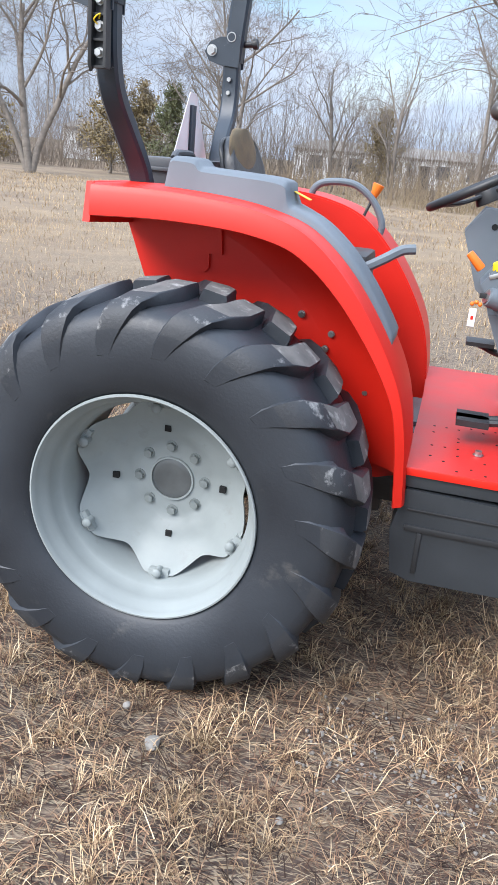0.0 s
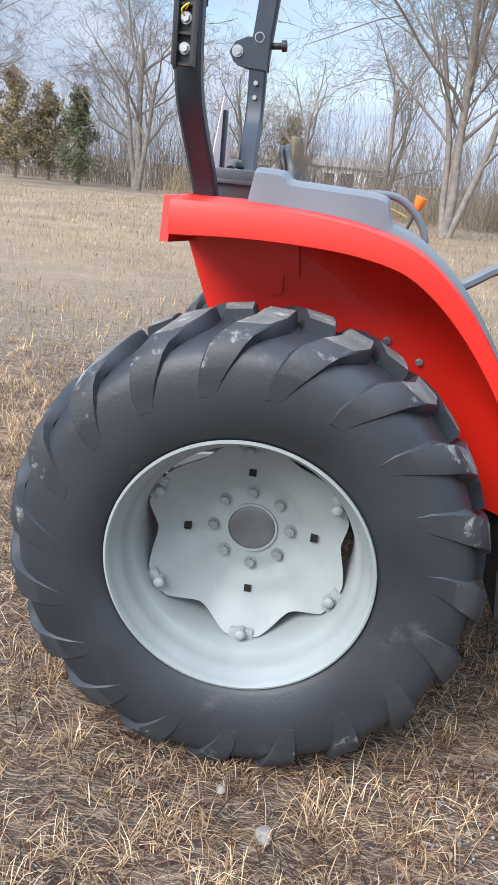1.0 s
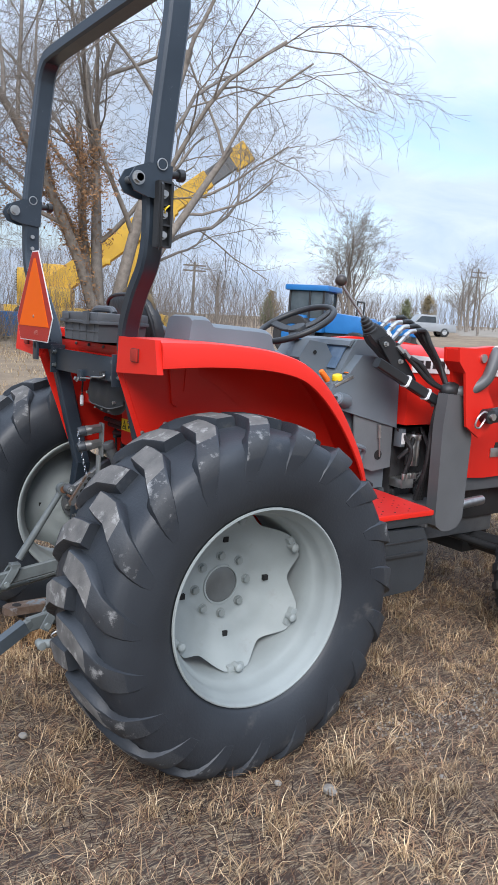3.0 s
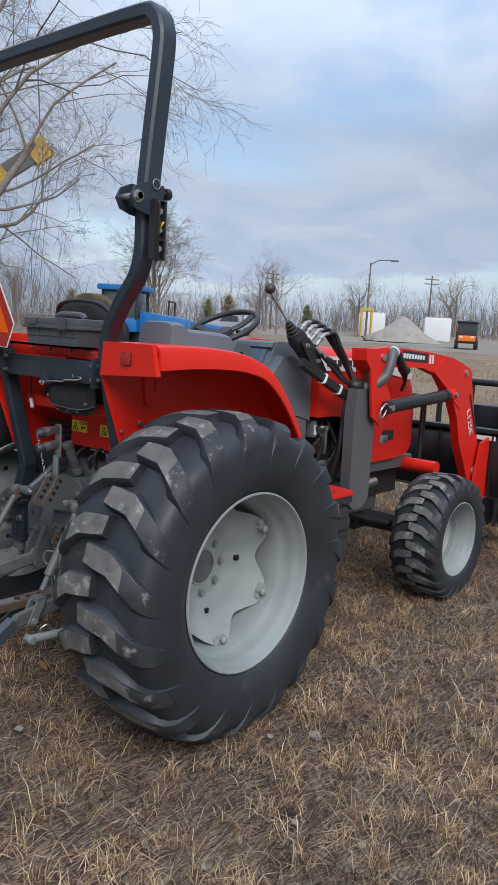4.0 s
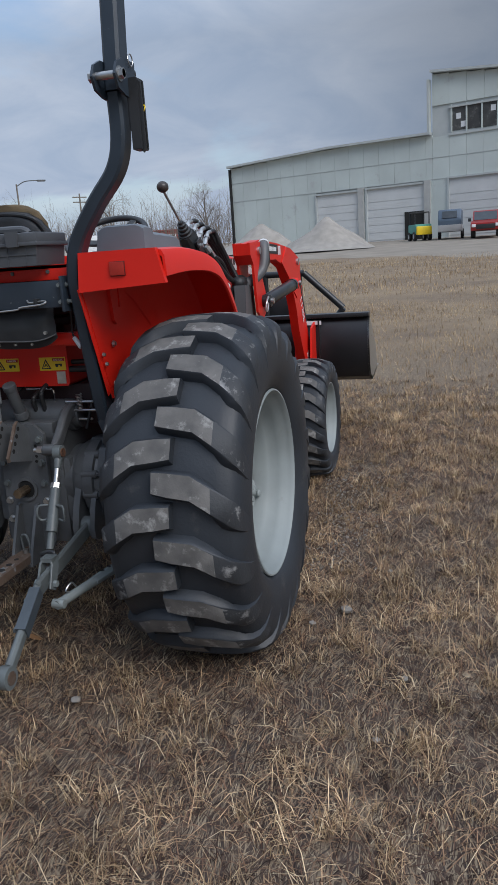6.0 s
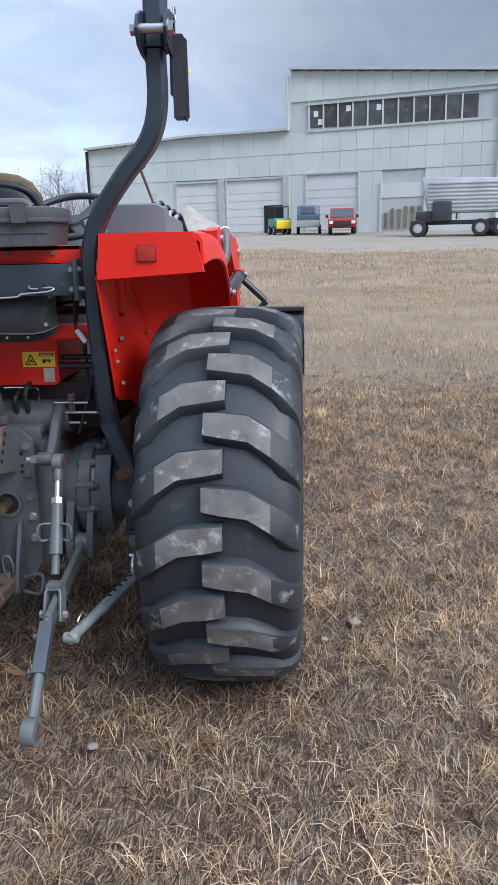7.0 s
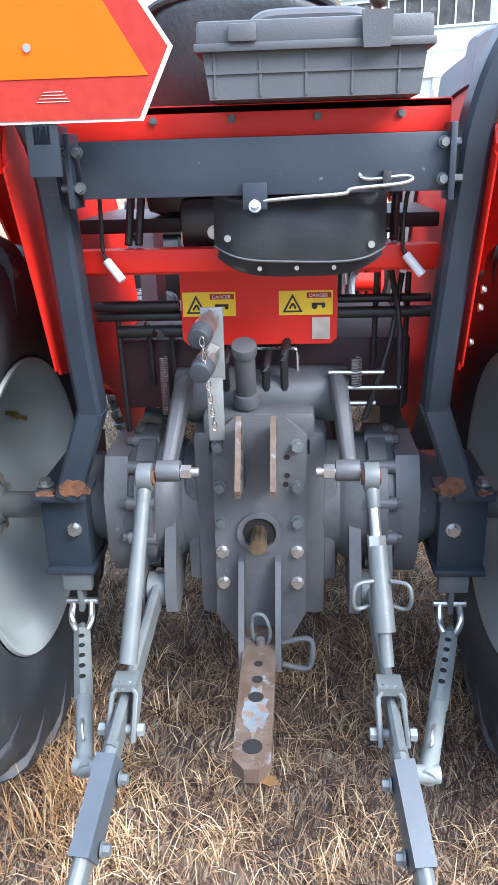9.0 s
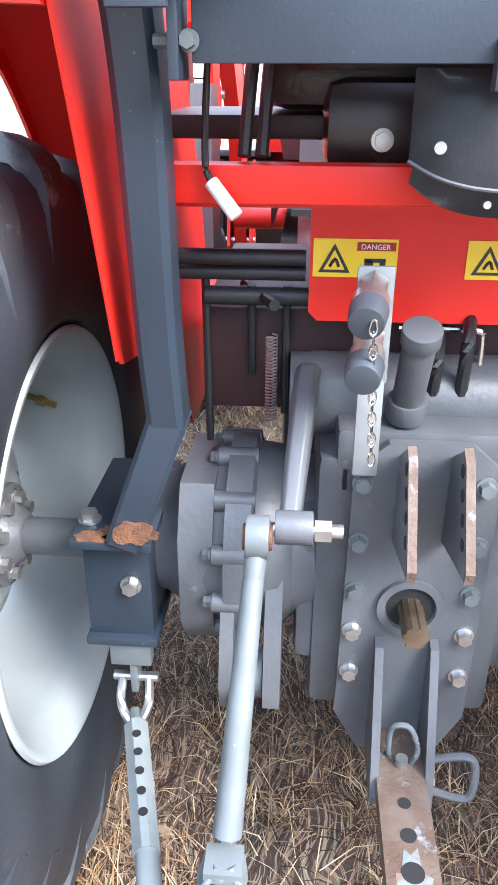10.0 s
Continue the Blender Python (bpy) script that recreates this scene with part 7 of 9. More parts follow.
# the field further off, in coarser blades
for k, (count, x0, x1, y0, y1, lo, hi, w) in enumerate(((60000, 3.4, 16, -7, 9, 0.05, 0.15, 0.005), (50000, -13, 4.5, 1.4, 13, 0.05, 0.16, 0.005), (30000, 16, 34, -9, 20, 0.08, 0.20, 0.012), (30000, -20, 20, 13, 30, 0.08, 0.22, 0.012))):
    x, y = field_points(count, x0, x1, y0, y1)
    n = len(x)
    dens = np.array([noise.noise((a * 0.35, b * 0.35, 5.0)) for a, b in zip(x, y)])
    ok = dens > rs.uniform(-0.7, 0.35, n)
    x, y = x[ok], y[ok]
    n = len(x)
    blades("field_grass", x, y, rs.uniform(lo, hi, n), rs.uniform(w * 0.6, w * 1.2, n), np.abs(rs.normal(0.85, 0.4, n)), PALE, "pale dry grass across the field")
# stones and a leaf
PEBBLE = mat("pale_stone", (0.30, 0.28, 0.25), (0.19, 0.175, 0.155), 20, 0.8, bump=0.4)
for a, b, r in ((0.156, -1.165, 0.024), (0.03, -1.05, 0.013), (0.55, -1.30, 0.012), (-0.60, -0.37, 0.017), (-0.65, -1.36, 0.012), (-0.31, -1.42, 0.012)):
    bm = B()
    bmesh.ops.create_icosphere(bm, subdivisions=2, radius=r)
    for v_ in bm.verts:
        v_.co *= 1 + 0.35 * noise.noise(v_.co * 40 + Vector((a, b, 0)) * 9)
        v_.co.z *= 0.6
    ob = part("stone", bm, PEBBLE, None, m=Matrix.Translation((a, b, 0.012)))
    tagged(ob, "small pale grey stone lying in the grass", "stone", "stones in the grass")
bm = B()
x, y = rs.uniform(0.55, 2.4, 900), rs.normal(-1.0, 0.12, 900)
for a, b in zip(x, y):
    r = rs.uniform(0.003, 0.007)
    bmesh.ops.create_cone(bm, cap_ends=True, segments=5, radius1=r, radius2=r * 0.5, depth=r, matrix=Matrix.Translation((a, b, land(a, b) + 0.003)) @ Matrix.Rotation(rs.uniform(0, 3), 4, "X"))
me = mesh_of("gravel_bits", bm, PEBBLE)
tagged(new("gravel_bits", me), "pale gravel bits among the grass", "gravel", kind="stuff")
bm = prism(B(), [(-0.04, 0.0), (-0.015, 0.017), (0.02, 0.013), (0.045, -0.004), (0.015, -0.016), (-0.02, -0.012)], "z", 0.0, 0.002)
tagged(part("leaf", bm, mat("brown_leaf", (0.38, 0.20, 0.08), (0.28, 0.14, 0.06), 30, 0.7), None, m=pose(-0.246, -0.005, 0.024, 10, -8, 78)), "curled brown dead leaf lying on the grass", "leaf")


# ---- trees ----
BARK = mat("grey_bark", (0.26, 0.228, 0.195), (0.16, 0.138, 0.118), 5.0, 0.9, bump=0.8, bump_scale=30)
TWIG = mat("bare_twigs", (0.21, 0.18, 0.155), (0.15, 0.128, 0.11), 0.6, 0.9)
BRUSH = mat("brown_brush", (0.22, 0.175, 0.135), (0.14, 0.112, 0.09), 0.35, 0.9)
CEDAR = mat("cedar_green", (0.165, 0.175, 0.085), (0.11, 0.115, 0.058), 3.0, 0.85)
CEDAR_BROWN = mat("cedar_brown", (0.27, 0.205, 0.10), (0.18, 0.138, 0.07), 2.0, 0.85)
DRY_LEAF = mat("dry_brown_leaf", (0.34, 0.175, 0.07), (0.20, 0.10, 0.045), 6.0, 0.8)


def tubes_mesh(name, segs, sides, material):
    """Tapered prisms for an array of segments (x0 y0 z0 r0 x1 y1 z1 r1)."""
    s = np.array(segs)
    n = len(s)
    p, q, r0, r1 = s[:, 0:3], s[:, 4:7], s[:, 3], s[:, 7]
    d = q - p
    d /= np.linalg.norm(d, axis=1)[:, None] + 1e-9
    ref = np.where(np.abs(d[:, 2:3]) > 0.9, np.array([[1.0, 0, 0]]), np.array([[0, 0, 1.0]]))
    a = np.cross(d, ref)
    a /= np.linalg.norm(a, axis=1)[:, None]
    b = np.cross(d, a)
    t = 2 * np.pi * np.arange(sides) / sides
    ring = a[:, None] * np.cos(t)[None, :, None] + b[:, None] * np.sin(t)[None, :, None]
    v = np.concatenate([p[:, None] + ring * r0[:, None, None], q[:, None] + ring * r1[:, None, None]], 1).reshape(-1, 3)
    k = np.arange(sides)
    f = np.stack([k, (k + 1) % sides, (k + 1) % sides + sides, k + sides], 1)
    loops = (np.arange(n)[:, None, None] * 2 * sides + f[None]).ravel()
    me = bpy.data.meshes.new(name)
    me.vertices.add(len(v))
    me.vertices.foreach_set("co", v.ravel())
    me.loops.add(len(loops))
    me.polygons.add(n * sides)
    me.loops.foreach_set("vertex_index", loops)
    me.polygons.foreach_set("loop_start", np.arange(n * sides) * 4)
    me.update(calc_edges=True)
    me.shade_smooth()
    me.materials.append(material)
    return me


def grow(rnd, p, d, length, r, level, top, out, droop, spread, drift=0.0):
    """One limb with its side branches, as segments sorted by level; a stem may drift sideways as it climbs."""
    steps_ = 6 if level < 2 else 4 if level < 3 else 3 if level < 4 else 2
    pts = [p]
    for i in range(steps_):
        wob = Vector((rnd.gauss(0, 1), rnd.gauss(0, 1), rnd.gauss(0, 1))) * (0.05 if level == 0 else 0.10 + 0.045 * level)
        lift = Vector((drift, 0, 0.10 - droop * level * 0.05 if drift >= 0 or level else 0.06))
        d = (d + wob + lift).normalized()
        p = p + d * (length / steps_)
        pts.append(p)
    tip = 0.5 if level < top else 0.4
    for i, (a, b) in enumerate(zip(pts, pts[1:])):
        ra, rb = r * (1 - (1 - tip) * i / steps_), r * (1 - (1 - tip) * (i + 1) / steps_)
        out[min(level, 5)].append((*a, ra, *b, rb))
    if level >= top:
        return
    kids = (7, 5, 4, 4, 3)[min(level, 4)]
    for k in range(kids):
        f = 0.32 + 0.68 * (k + rnd.random() * 0.8) / kids if level else 0.36 + 0.64 * (k + rnd.random() * 0.6) / kids
        i = min(int(f * steps_), steps_ - 1)
        base = pts[i].lerp(pts[i + 1], f * steps_ - i if f * steps_ - i < 1 else 1)
        axis = (pts[i + 1] - pts[i]).normalized()
        side = axis.orthogonal().normalized()
        side.rotate(Matrix.Rotation(rnd.uniform(0, 2 * math.pi), 3, axis))
        ang = rnd.uniform(0.35, 0.85) * spread
        nd = (axis * math.cos(ang) + side * math.sin(ang)).normalized()
        grow(rnd, base, nd, length * rnd.uniform(0.42, 0.70), r * rnd.uniform(0.30, 0.52) * (1 - 0.3 * f), level + 1, top, out, droop, spread)


def bare_tree(at, stems, height, r, seed, label, top=5, droop=0.6, spread=1.0, vine=None):
    """Stems are (lean x, lean y, size, drift x); vine is a span of heights hung with dead leaves on the first stems."""
    rnd = random.Random(seed)
    out = [[] for _ in range(6)]
    z = land(*at) - 0.05
    hung = []
    for lean_x, lean_y, f, *drift in stems:
        grow(rnd, Vector((at[0] + lean_x * 0.4, at[1] + lean_y * 0.4, z)), Vector((lean_x, lean_y, 1)).normalized(), height * 0.58 * f, r * f, 0, top, out, droop, spread, drift[0] if drift else 0.0)
        hung.append(len(out[0]))
    root = thing("bare_tree", label, "tree", (at[0], at[1], z))
    for nm, lv, sides, m_ in (("trunk", (0, 1), 9, BARK), ("limb", (2, 3), 4, BARK), ("crown", (4, 5), 3, TWIG)):
        segs = [s for k in lv for s in out[k]]
        if segs:
            if nm == "crown":
                segs = [(*s[:3], max(s[3], 0.006), *s[4:7], max(s[7], 0.004)) for s in segs]
            ob = new(nm, tubes_mesh(nm, segs, sides, m_))
            ob.parent = root
            ob.matrix_parent_inverse = root.matrix_basis.inverted()
    if vine:
        count, z0, z1, x1 = vine
        segs = [s for s in out[0][:hung[min(1, len(hung) - 1)]] * 6 + out[1] * 2 + out[2] if z0 < s[2] - z < z1 and s[0] < at[0] + x1]
        leaf_card("dead_leaves", [(Vector(s[:3]).lerp(Vector(s[4:7]), rnd.random()), 0.40) for s in segs for _ in range(count)], rnd, 0.085, DRY_LEAF, root)
    return root


def leaf_card(name, anchors, rnd, size, material, parent, stretch=1.0):
    """Small bent leaves scattered round anchor points."""
    verts, faces = [], []
    for c, rad in anchors:
        o = Vector((rnd.gauss(0, 1), rnd.gauss(0, 1), rnd.gauss(0, stretch))) * rad * 0.5
        u = Vector((rnd.gauss(0, 1), rnd.gauss(0, 1), rnd.gauss(0, 1))).normalized() * size * rnd.uniform(0.6, 1.4)
        w = u.orthogonal().normalized() * size * rnd.uniform(0.25, 0.5)
        p = c + o
        k = len(verts)
        verts += [p - u, p + w, p + u, p - w]
        faces += [(k, k + 1, k + 2, k + 3)]
    me = bpy.data.meshes.new(name)
    me.from_pydata(verts, [], faces)
    me.materials.append(material)
    ob = new(name, me)
    ob.parent = parent
    ob.matrix_parent_inverse = parent.matrix_basis.inverted()
    return ob


bare_tree((3.0, 25.3), ((0.10, 0.0, 1.0), (-0.16, 0.10, 0.8), (0.30, -0.1, 0.8), (-0.02, 0.2, 0.75)), 14.0, 0.17, 5, "large bare winter tree with several grey stems", droop=0.9)
bare_tree((11.2, 25.4), ((-0.26, 0.0, 1.12, -0.13), (-0.28, 0.12, 1.02, 0.03), (-0.05, 0.1, 1.2, 0.0), (0.14, -0.05, 1.28, 0.02), (0.34, -0.1, 1.05, 0.10)), 16.0, 0.22, 23, "large bare tree with several stems and clinging brown vine leaves", vine=(46, 1.6, 7.4, 0.2), spread=1.05, droop=1.15)
bare_tree((-18.6, 30.0), ((-0.06, 0.0, 1.0, 0.0), (0.10, 0.1, 0.9, 0.12), (-0.26, 0.0, 0.85, -0.08)), 12.0, 0.20, 27, "wide bare grey tree at the field's edge", droop=0.9, spread=1.15)
bare_tree((-11.6, 37.5), ((0.0, 0.0, 1.0), (0.2, 0.0, 0.8), (-0.2, 0.1, 0.8)), 11.5, 0.2, 14, "rounded bare tree at the field's edge")
bare_tree((-7.0, 43.0), ((0.0, 0.0, 1.0), (0.15, 0.0, 0.7)), 8.6, 0.15, 17, "small bare tree behind the field", top=4)
bare_tree((-3.4, 41.0), ((0.05, 0.0, 1.0), (-0.2, 0.0, 0.7)), 8.0, 0.14, 19, "small bare tree behind the field", top=4)
bare_tree((35.0, 37.5), ((0.0, 0.0, 1.0), (0.2, 0.0, 0.8), (-0.2, 0.1, 0.8)), 10.0, 0.15, 29, "bare tree standing beyond the machines")
bare_tree((59.5, 46.0), ((0.0, 0.0, 1.0),), 8.0, 0.14, 37, "small bare tree beyond the yard", top=4)
bare_tree((1.0, 40.0), ((0.0, 0.0, 1.0), (0.15, 0.1, 0.8)), 10.5, 0.16, 41, "bare tree in the brush line", top=4)


for k, (a, b, h) in enumerate(((70, 56, 8.5), (88, 40, 9.0), (96, 30, 9.5), (84, 52, 8.0), (58, 66, 8.5), (104, 22, 9.0), (46, 72, 9.0), (76, 62, 9.5))):
    bare_tree((a, b), ((0.05, 0.0, 1.0), (-0.15, 0.1, 0.8)), h, 0.17, 90 + k, "bare brown tree in the far tree line", top=4)


def cedar(at, height, seed, material, label, wide=0.36):
    """A ragged evergreen: uneven boughs hung with small sprays."""
    rnd = random.Random(seed)
    z = land(*at) - 0.05
    root = thing("cedar", label, "tree", (at[0], at[1], z))
    part("trunk", cyl(B(), (at[0], at[1], z), (at[0], at[1], z + height * 0.9), 0.11, 0.02, 8), BARK, root)
    anchors, boughs = [], []
    for _ in range(95):
        f = 0.10 + 0.88 * rnd.random()
        a = rnd.uniform(0, 2 * math.pi)
        reach = height * wide * (1.06 - f) ** 0.75 * (0.45 + 0.55 * min(1, f * 4)) * rnd.uniform(0.45, 1.25)
        p = Vector((at[0], at[1], z + height * f * 0.93))
        q = p + Vector((math.cos(a) * reach, math.sin(a) * reach, reach * rnd.uniform(-0.1, 0.75)))
        boughs.append((*p, 0.025, *q, 0.006))
        for _ in range(44):
            u = rnd.random() ** 0.6
            anchors.append((p.lerp(q, u) + Vector((0, 0, 0.10 * u)), 0.16 + 0.16 * (1 - u)))
    ob = new("bough", tubes_mesh("bough", boughs, 4, BARK))
    ob.parent = root
    ob.matrix_parent_inverse = root.matrix_basis.inverted()
    leaf_card("crown", anchors, rnd, 0.095, material, root, 1.5)
    return root


cedar((-18.6, 38.4), 5.6, 3, CEDAR_BROWN, "broad brownish cedar at the field's edge", 0.42)
cedar((-17.2, 39.6), 5.0, 4, CEDAR_BROWN, "broad brownish cedar at the field's edge", 0.40)
cedar((-14.9, 38.0), 4.9, 5, CEDAR, "dark green cedar at the field's edge", 0.34)
cedar((-25.2, 37.0), 4.6, 6, CEDAR_BROWN, "broad brownish cedar at the field's edge", 0.45)
cedar((-27.5, 38.0), 5.2, 7, CEDAR_BROWN, "broad brownish cedar at the field's edge", 0.42)
cedar((-4.4, 43.5), 4.8, 9, CEDAR_BROWN, "rusty brown evergreen behind the brush")
for k, (a, b, h) in enumerate(((64, 60, 3.6), (66.5, 59, 4.4), (77, 55, 3.4), (52, 70, 4.2), (50, 68, 3.2), (40, 78, 4.6))):
    cedar((a, b), h, 50 + k, CEDAR_BROWN if k % 2 else CEDAR, "dull green cedar in the far brush")


def thicket(name, spots, seed, label, material, r=0.012, twigs=1, subs=1):
    """A tangle of upright bare shoots with side twigs."""
    rnd = random.Random(seed)
    segs = []
    for (a, b, h) in spots:
        h *= 0.62 + 0.8 * abs(noise.noise((a * 0.11, b * 0.11, seed)))
        z = land(a, b) - 0.05
        p = Vector((a, b, z))
        d = Vector((rnd.gauss(0, 0.22), rnd.gauss(0, 0.22), 1)).normalized()
        for i in range(3):
            q = p + d * h / 3
            w = r * (1 - 0.30 * i)
            segs.append((*p, w, *q, w * 0.70))
            for _ in range(twigs + i):
                e = (d + Vector((rnd.gauss(0, 0.6), rnd.gauss(0, 0.6), rnd.gauss(0.15, 0.3)))).normalized()
                s0 = p.lerp(q, rnd.random())
                e1 = s0 + e * h * rnd.uniform(0.10, 0.24)
                segs.append((*s0, w * 0.5, *e1, w * 0.32))
                for _ in range(subs):
                    e2 = e1 + (e + Vector((rnd.gauss(0, 0.5), rnd.gauss(0, 0.5), 0.15))).normalized() * h * rnd.uniform(0.06, 0.14)
                    segs.append((*e1, w * 0.34, *e2, w * 0.2))
            p = q
            d = (d + Vector((rnd.gauss(0, 0.16), rnd.gauss(0, 0.16), 0.1))).normalized()
    return tagged(new(name, tubes_mesh(name, segs, 3, material)), label, "brush", kind="stuff")


rb = random.Random(77)
thicket("tree_brush", [(11.0 + rb.gauss(0, 1.6), 25.2 + rb.gauss(0, 0.8), rb.uniform(1.6, 5.0)) for _ in range(260)], 8, "brown shoots tangled round the big tree's foot", BRUSH, 0.012, 2, 1)
near_edge = [(-34 + 46 * t + rb.gauss(0, 1.2), 33 + 9 * math.sin(t * 3.0 + 0.4) + abs(rb.gauss(0, 3.0)), rb.uniform(1.6, 5.2)) for t in (rb.random() for _ in range(2000))]
thicket("brush_line", near_edge, 1, "tangled brown brush along the field's edge", BRUSH, 0.014, 2, 1)
thicket("tall_brush", [(-44 + 80 * rb.random(), 46 + rb.uniform(0, 18), rb.uniform(5, 9.5)) for _ in range(1400)], 2, "tall bare woods behind the field", TWIG, 0.024, 2, 1)
thicket("reed_brush", [(-9 + 22 * rb.random(), 31.5 + rb.uniform(0, 3.5), rb.uniform(0.7, 1.9)) for _ in range(1100)], 3, "pale tan reeds and brush", mat("tan_reeds", (0.34, 0.27, 0.17), (0.24, 0.18, 0.12), 0.5, 0.9), 0.013)
thicket("far_woods", [(95 + rb.uniform(0, 60), -60 + 175 * rb.random(), rb.uniform(5, 10)) for _ in range(1000)], 4, "far line of bare brown woods", BRUSH, 0.045, 2, 1)
thicket("yard_brush", [(40 + 40 * rb.random(), 62 + rb.uniform(0, 22), rb.uniform(3.5, 7)) for _ in range(700)], 5, "bare brown brush beyond the yard", BRUSH, 0.028, 2, 1)
thicket("yard_brush", [(78 + 30 * rb.random(), 24 + 45 * rb.random(), rb.uniform(3, 6)) for _ in range(650)], 6, "bare brown brush beyond the yard", BRUSH, 0.030, 2, 1)


# ---- the yard: lot, building, machines ----
def gravel_edge(y):
    return 27.0 + 0.55 * (y + 12) + 1.6 * math.sin(y * 0.5) + 0.8 * math.sin(y * 1.3 + 1)


GRAVEL = mat("gravel_lot", (0.27, 0.235, 0.19), (0.20, 0.17, 0.135), 0.6, 0.95, bump=0.6, bump_scale=30, wear=(0.22, 0.19, 0.155), wear_amount=0.5, wear_scale=0.35)
xs = np.linspace(0, 1, 40)
ys = np.linspace(-60, 75, 110)
verts = [(gravel_edge(y) + (105 - gravel_edge(y)) * u, y, land(gravel_edge(y) + (105 - gravel_edge(y)) * u, y) + (0.03 if u > 0 else -0.04)) for u in xs for y in ys]
faces = [(i * 110 + j, (i + 1) * 110 + j, (i + 1) * 110 + j + 1, i * 110 + j + 1) for i in range(39) for j in range(109)]
me = bpy.data.meshes.new("gravel_lot")
me.from_pydata(verts, [], faces)
me.materials.append(GRAVEL)
tagged(new("gravel_lot", me), "pale gravel and dirt yard beyond the field", "road", kind="structure")

METAL = mat("weathered_siding", (0.55, 0.605, 0.575), (0.48, 0.525, 0.50), 0.35, 0.6, bump=0.15, bump_scale=8, wear=(0.43, 0.44, 0.43), wear_amount=0.42, wear_scale=0.6, jitter=0.025)
SEAM = mat("siding_seam", (0.47, 0.50, 0.49), (0.40, 0.43, 0.42), 1.0, 0.7)
PANE = mat("dirty_pane", (0.10, 0.10, 0.095), (0.06, 0.06, 0.058), 1.2, 0.25, wear=(0.20, 0.19, 0.17), wear_amount=0.5, wear_scale=2.0, jitter=0.3)
DOOR = mat("pale_door", (0.60, 0.61, 0.60), (0.54, 0.55, 0.54), 0.8, 0.6, wear=(0.45, 0.44, 0.42), wear_amount=0.25, wear_scale=1.5)
DARK = mat("dark_interior", (0.02, 0.02, 0.018), (0.012, 0.012, 0.011), 1.0, 0.9)
BLOCK = mat("pale_block", (0.44, 0.44, 0.42), (0.37, 0.37, 0.355), 2.0, 0.85, bump=0.4, bump_scale=10)

# the front runs from the far left corner (u = 0) to the right corner; v goes inward
FRONT = Matrix(((-0.31185, 0.95013, 0, 66.1), (-0.95013, -0.31185, 0, 18.2), (0, 0, 1, 0), (0, 0, 0, 1)))


def fbox(u0, u1, v0, v1, z0, z1):
    return box(B(), u0, u1, v0, v1, z0, z1, FRONT)


hall = thing("industrial_building", "large pale weathered metal industrial hall with high windows", "building", (66.1, 18.8, 1.9))
openings = [(8.6, 12.4, 5.85), (13.2, 18.1, 5.9), (20.0, 24.1, 6.05), (25.9, 29.1, 5.13)]


def roof_z(u):
    return 9.05 + 0.30 * min(u, 20.5) / 20.5 + 0.25 * math.sin(math.pi * min(u, 20.5) / 20.5) if u < 18.71 else 13.7 - 1.5 * (u - 18.72) / 15.6


mid_v = 24.0
bm = B()
prism(bm, [(0.0, 1.0), (18.7, 1.0), (18.7, roof_z(18.6) - 0.1), (10, roof_z(10) - 0.1), (0.0, roof_z(0) - 0.1)], "y", 0.4, mid_v)
prism(bm, [(18.7, 1.0), (34.3, 1.0), (34.3, roof_z(34.3) - 0.1), (18.7, roof_z(18.8) - 0.1)], "y", 0.4, mid_v)
bmesh.ops.transform(bm, matrix=FRONT, verts=bm.verts)
part("hall_body", bm, SEAM, hall)
# roof edge
for u0, u1 in ((0.0, 10.0), (10.0, 18.66), (18.74, 34.4)):
    bm = prism(B(), [(u0 - 0.05, roof_z(u0 + 0.05) - 0.05), (u1, roof_z(u1 - 0.02) - 0.05), (u1, roof_z(u1 - 0.02) + 0.12), (u0 - 0.05, roof_z(u0 + 0.05) + 0.12)], "y", -0.15, mid_v)
    bmesh.ops.transform(bm, matrix=FRONT, verts=bm.verts)
    part("roof", bm, SEAM, hall, "thin pale roof edge")
# siding panels, in three rows with the openings left out
w = 1.3
u = 0.0
while u < 34.2:
    u1 = min(u + w, 34.3)
    if u < 18.72 < u1:
        u1 = 18.72
    top = min(roof_z(u + 0.02), roof_z(u1 - 0.02)) - 0.08
    rows_ = [(1.4, 6.1), (6.15, 7.65), (7.7, top)] if u < 18.65 else [(1.4, 6.1), (6.15, 7.65), (7.7, 9.15), (11.35, top)]
    for z0, z1 in rows_:
        spans = [(u, u1)]
        if z0 < 2:
            for a, b, zt in openings:
                spans = [s for p in spans for s in ((p[0], min(p[1], a)), (max(p[0], b), p[1])) if s[1] - s[0] > 0.02]
        for a, b in spans:
            part("siding_panel", fbox(a + 0.007, b - 0.007, 0.30 + random.uniform(0, 0.012), 0.41, z0, z1), METAL, hall)
    u = u1
part("siding_rail", fbox(0, 34.3, 0.285, 0.33, 7.655, 7.695), SEAM, hall)
part("siding_rail", fbox(0, 34.3, 0.28, 0.33, 6.10, 6.15), SEAM, hall)
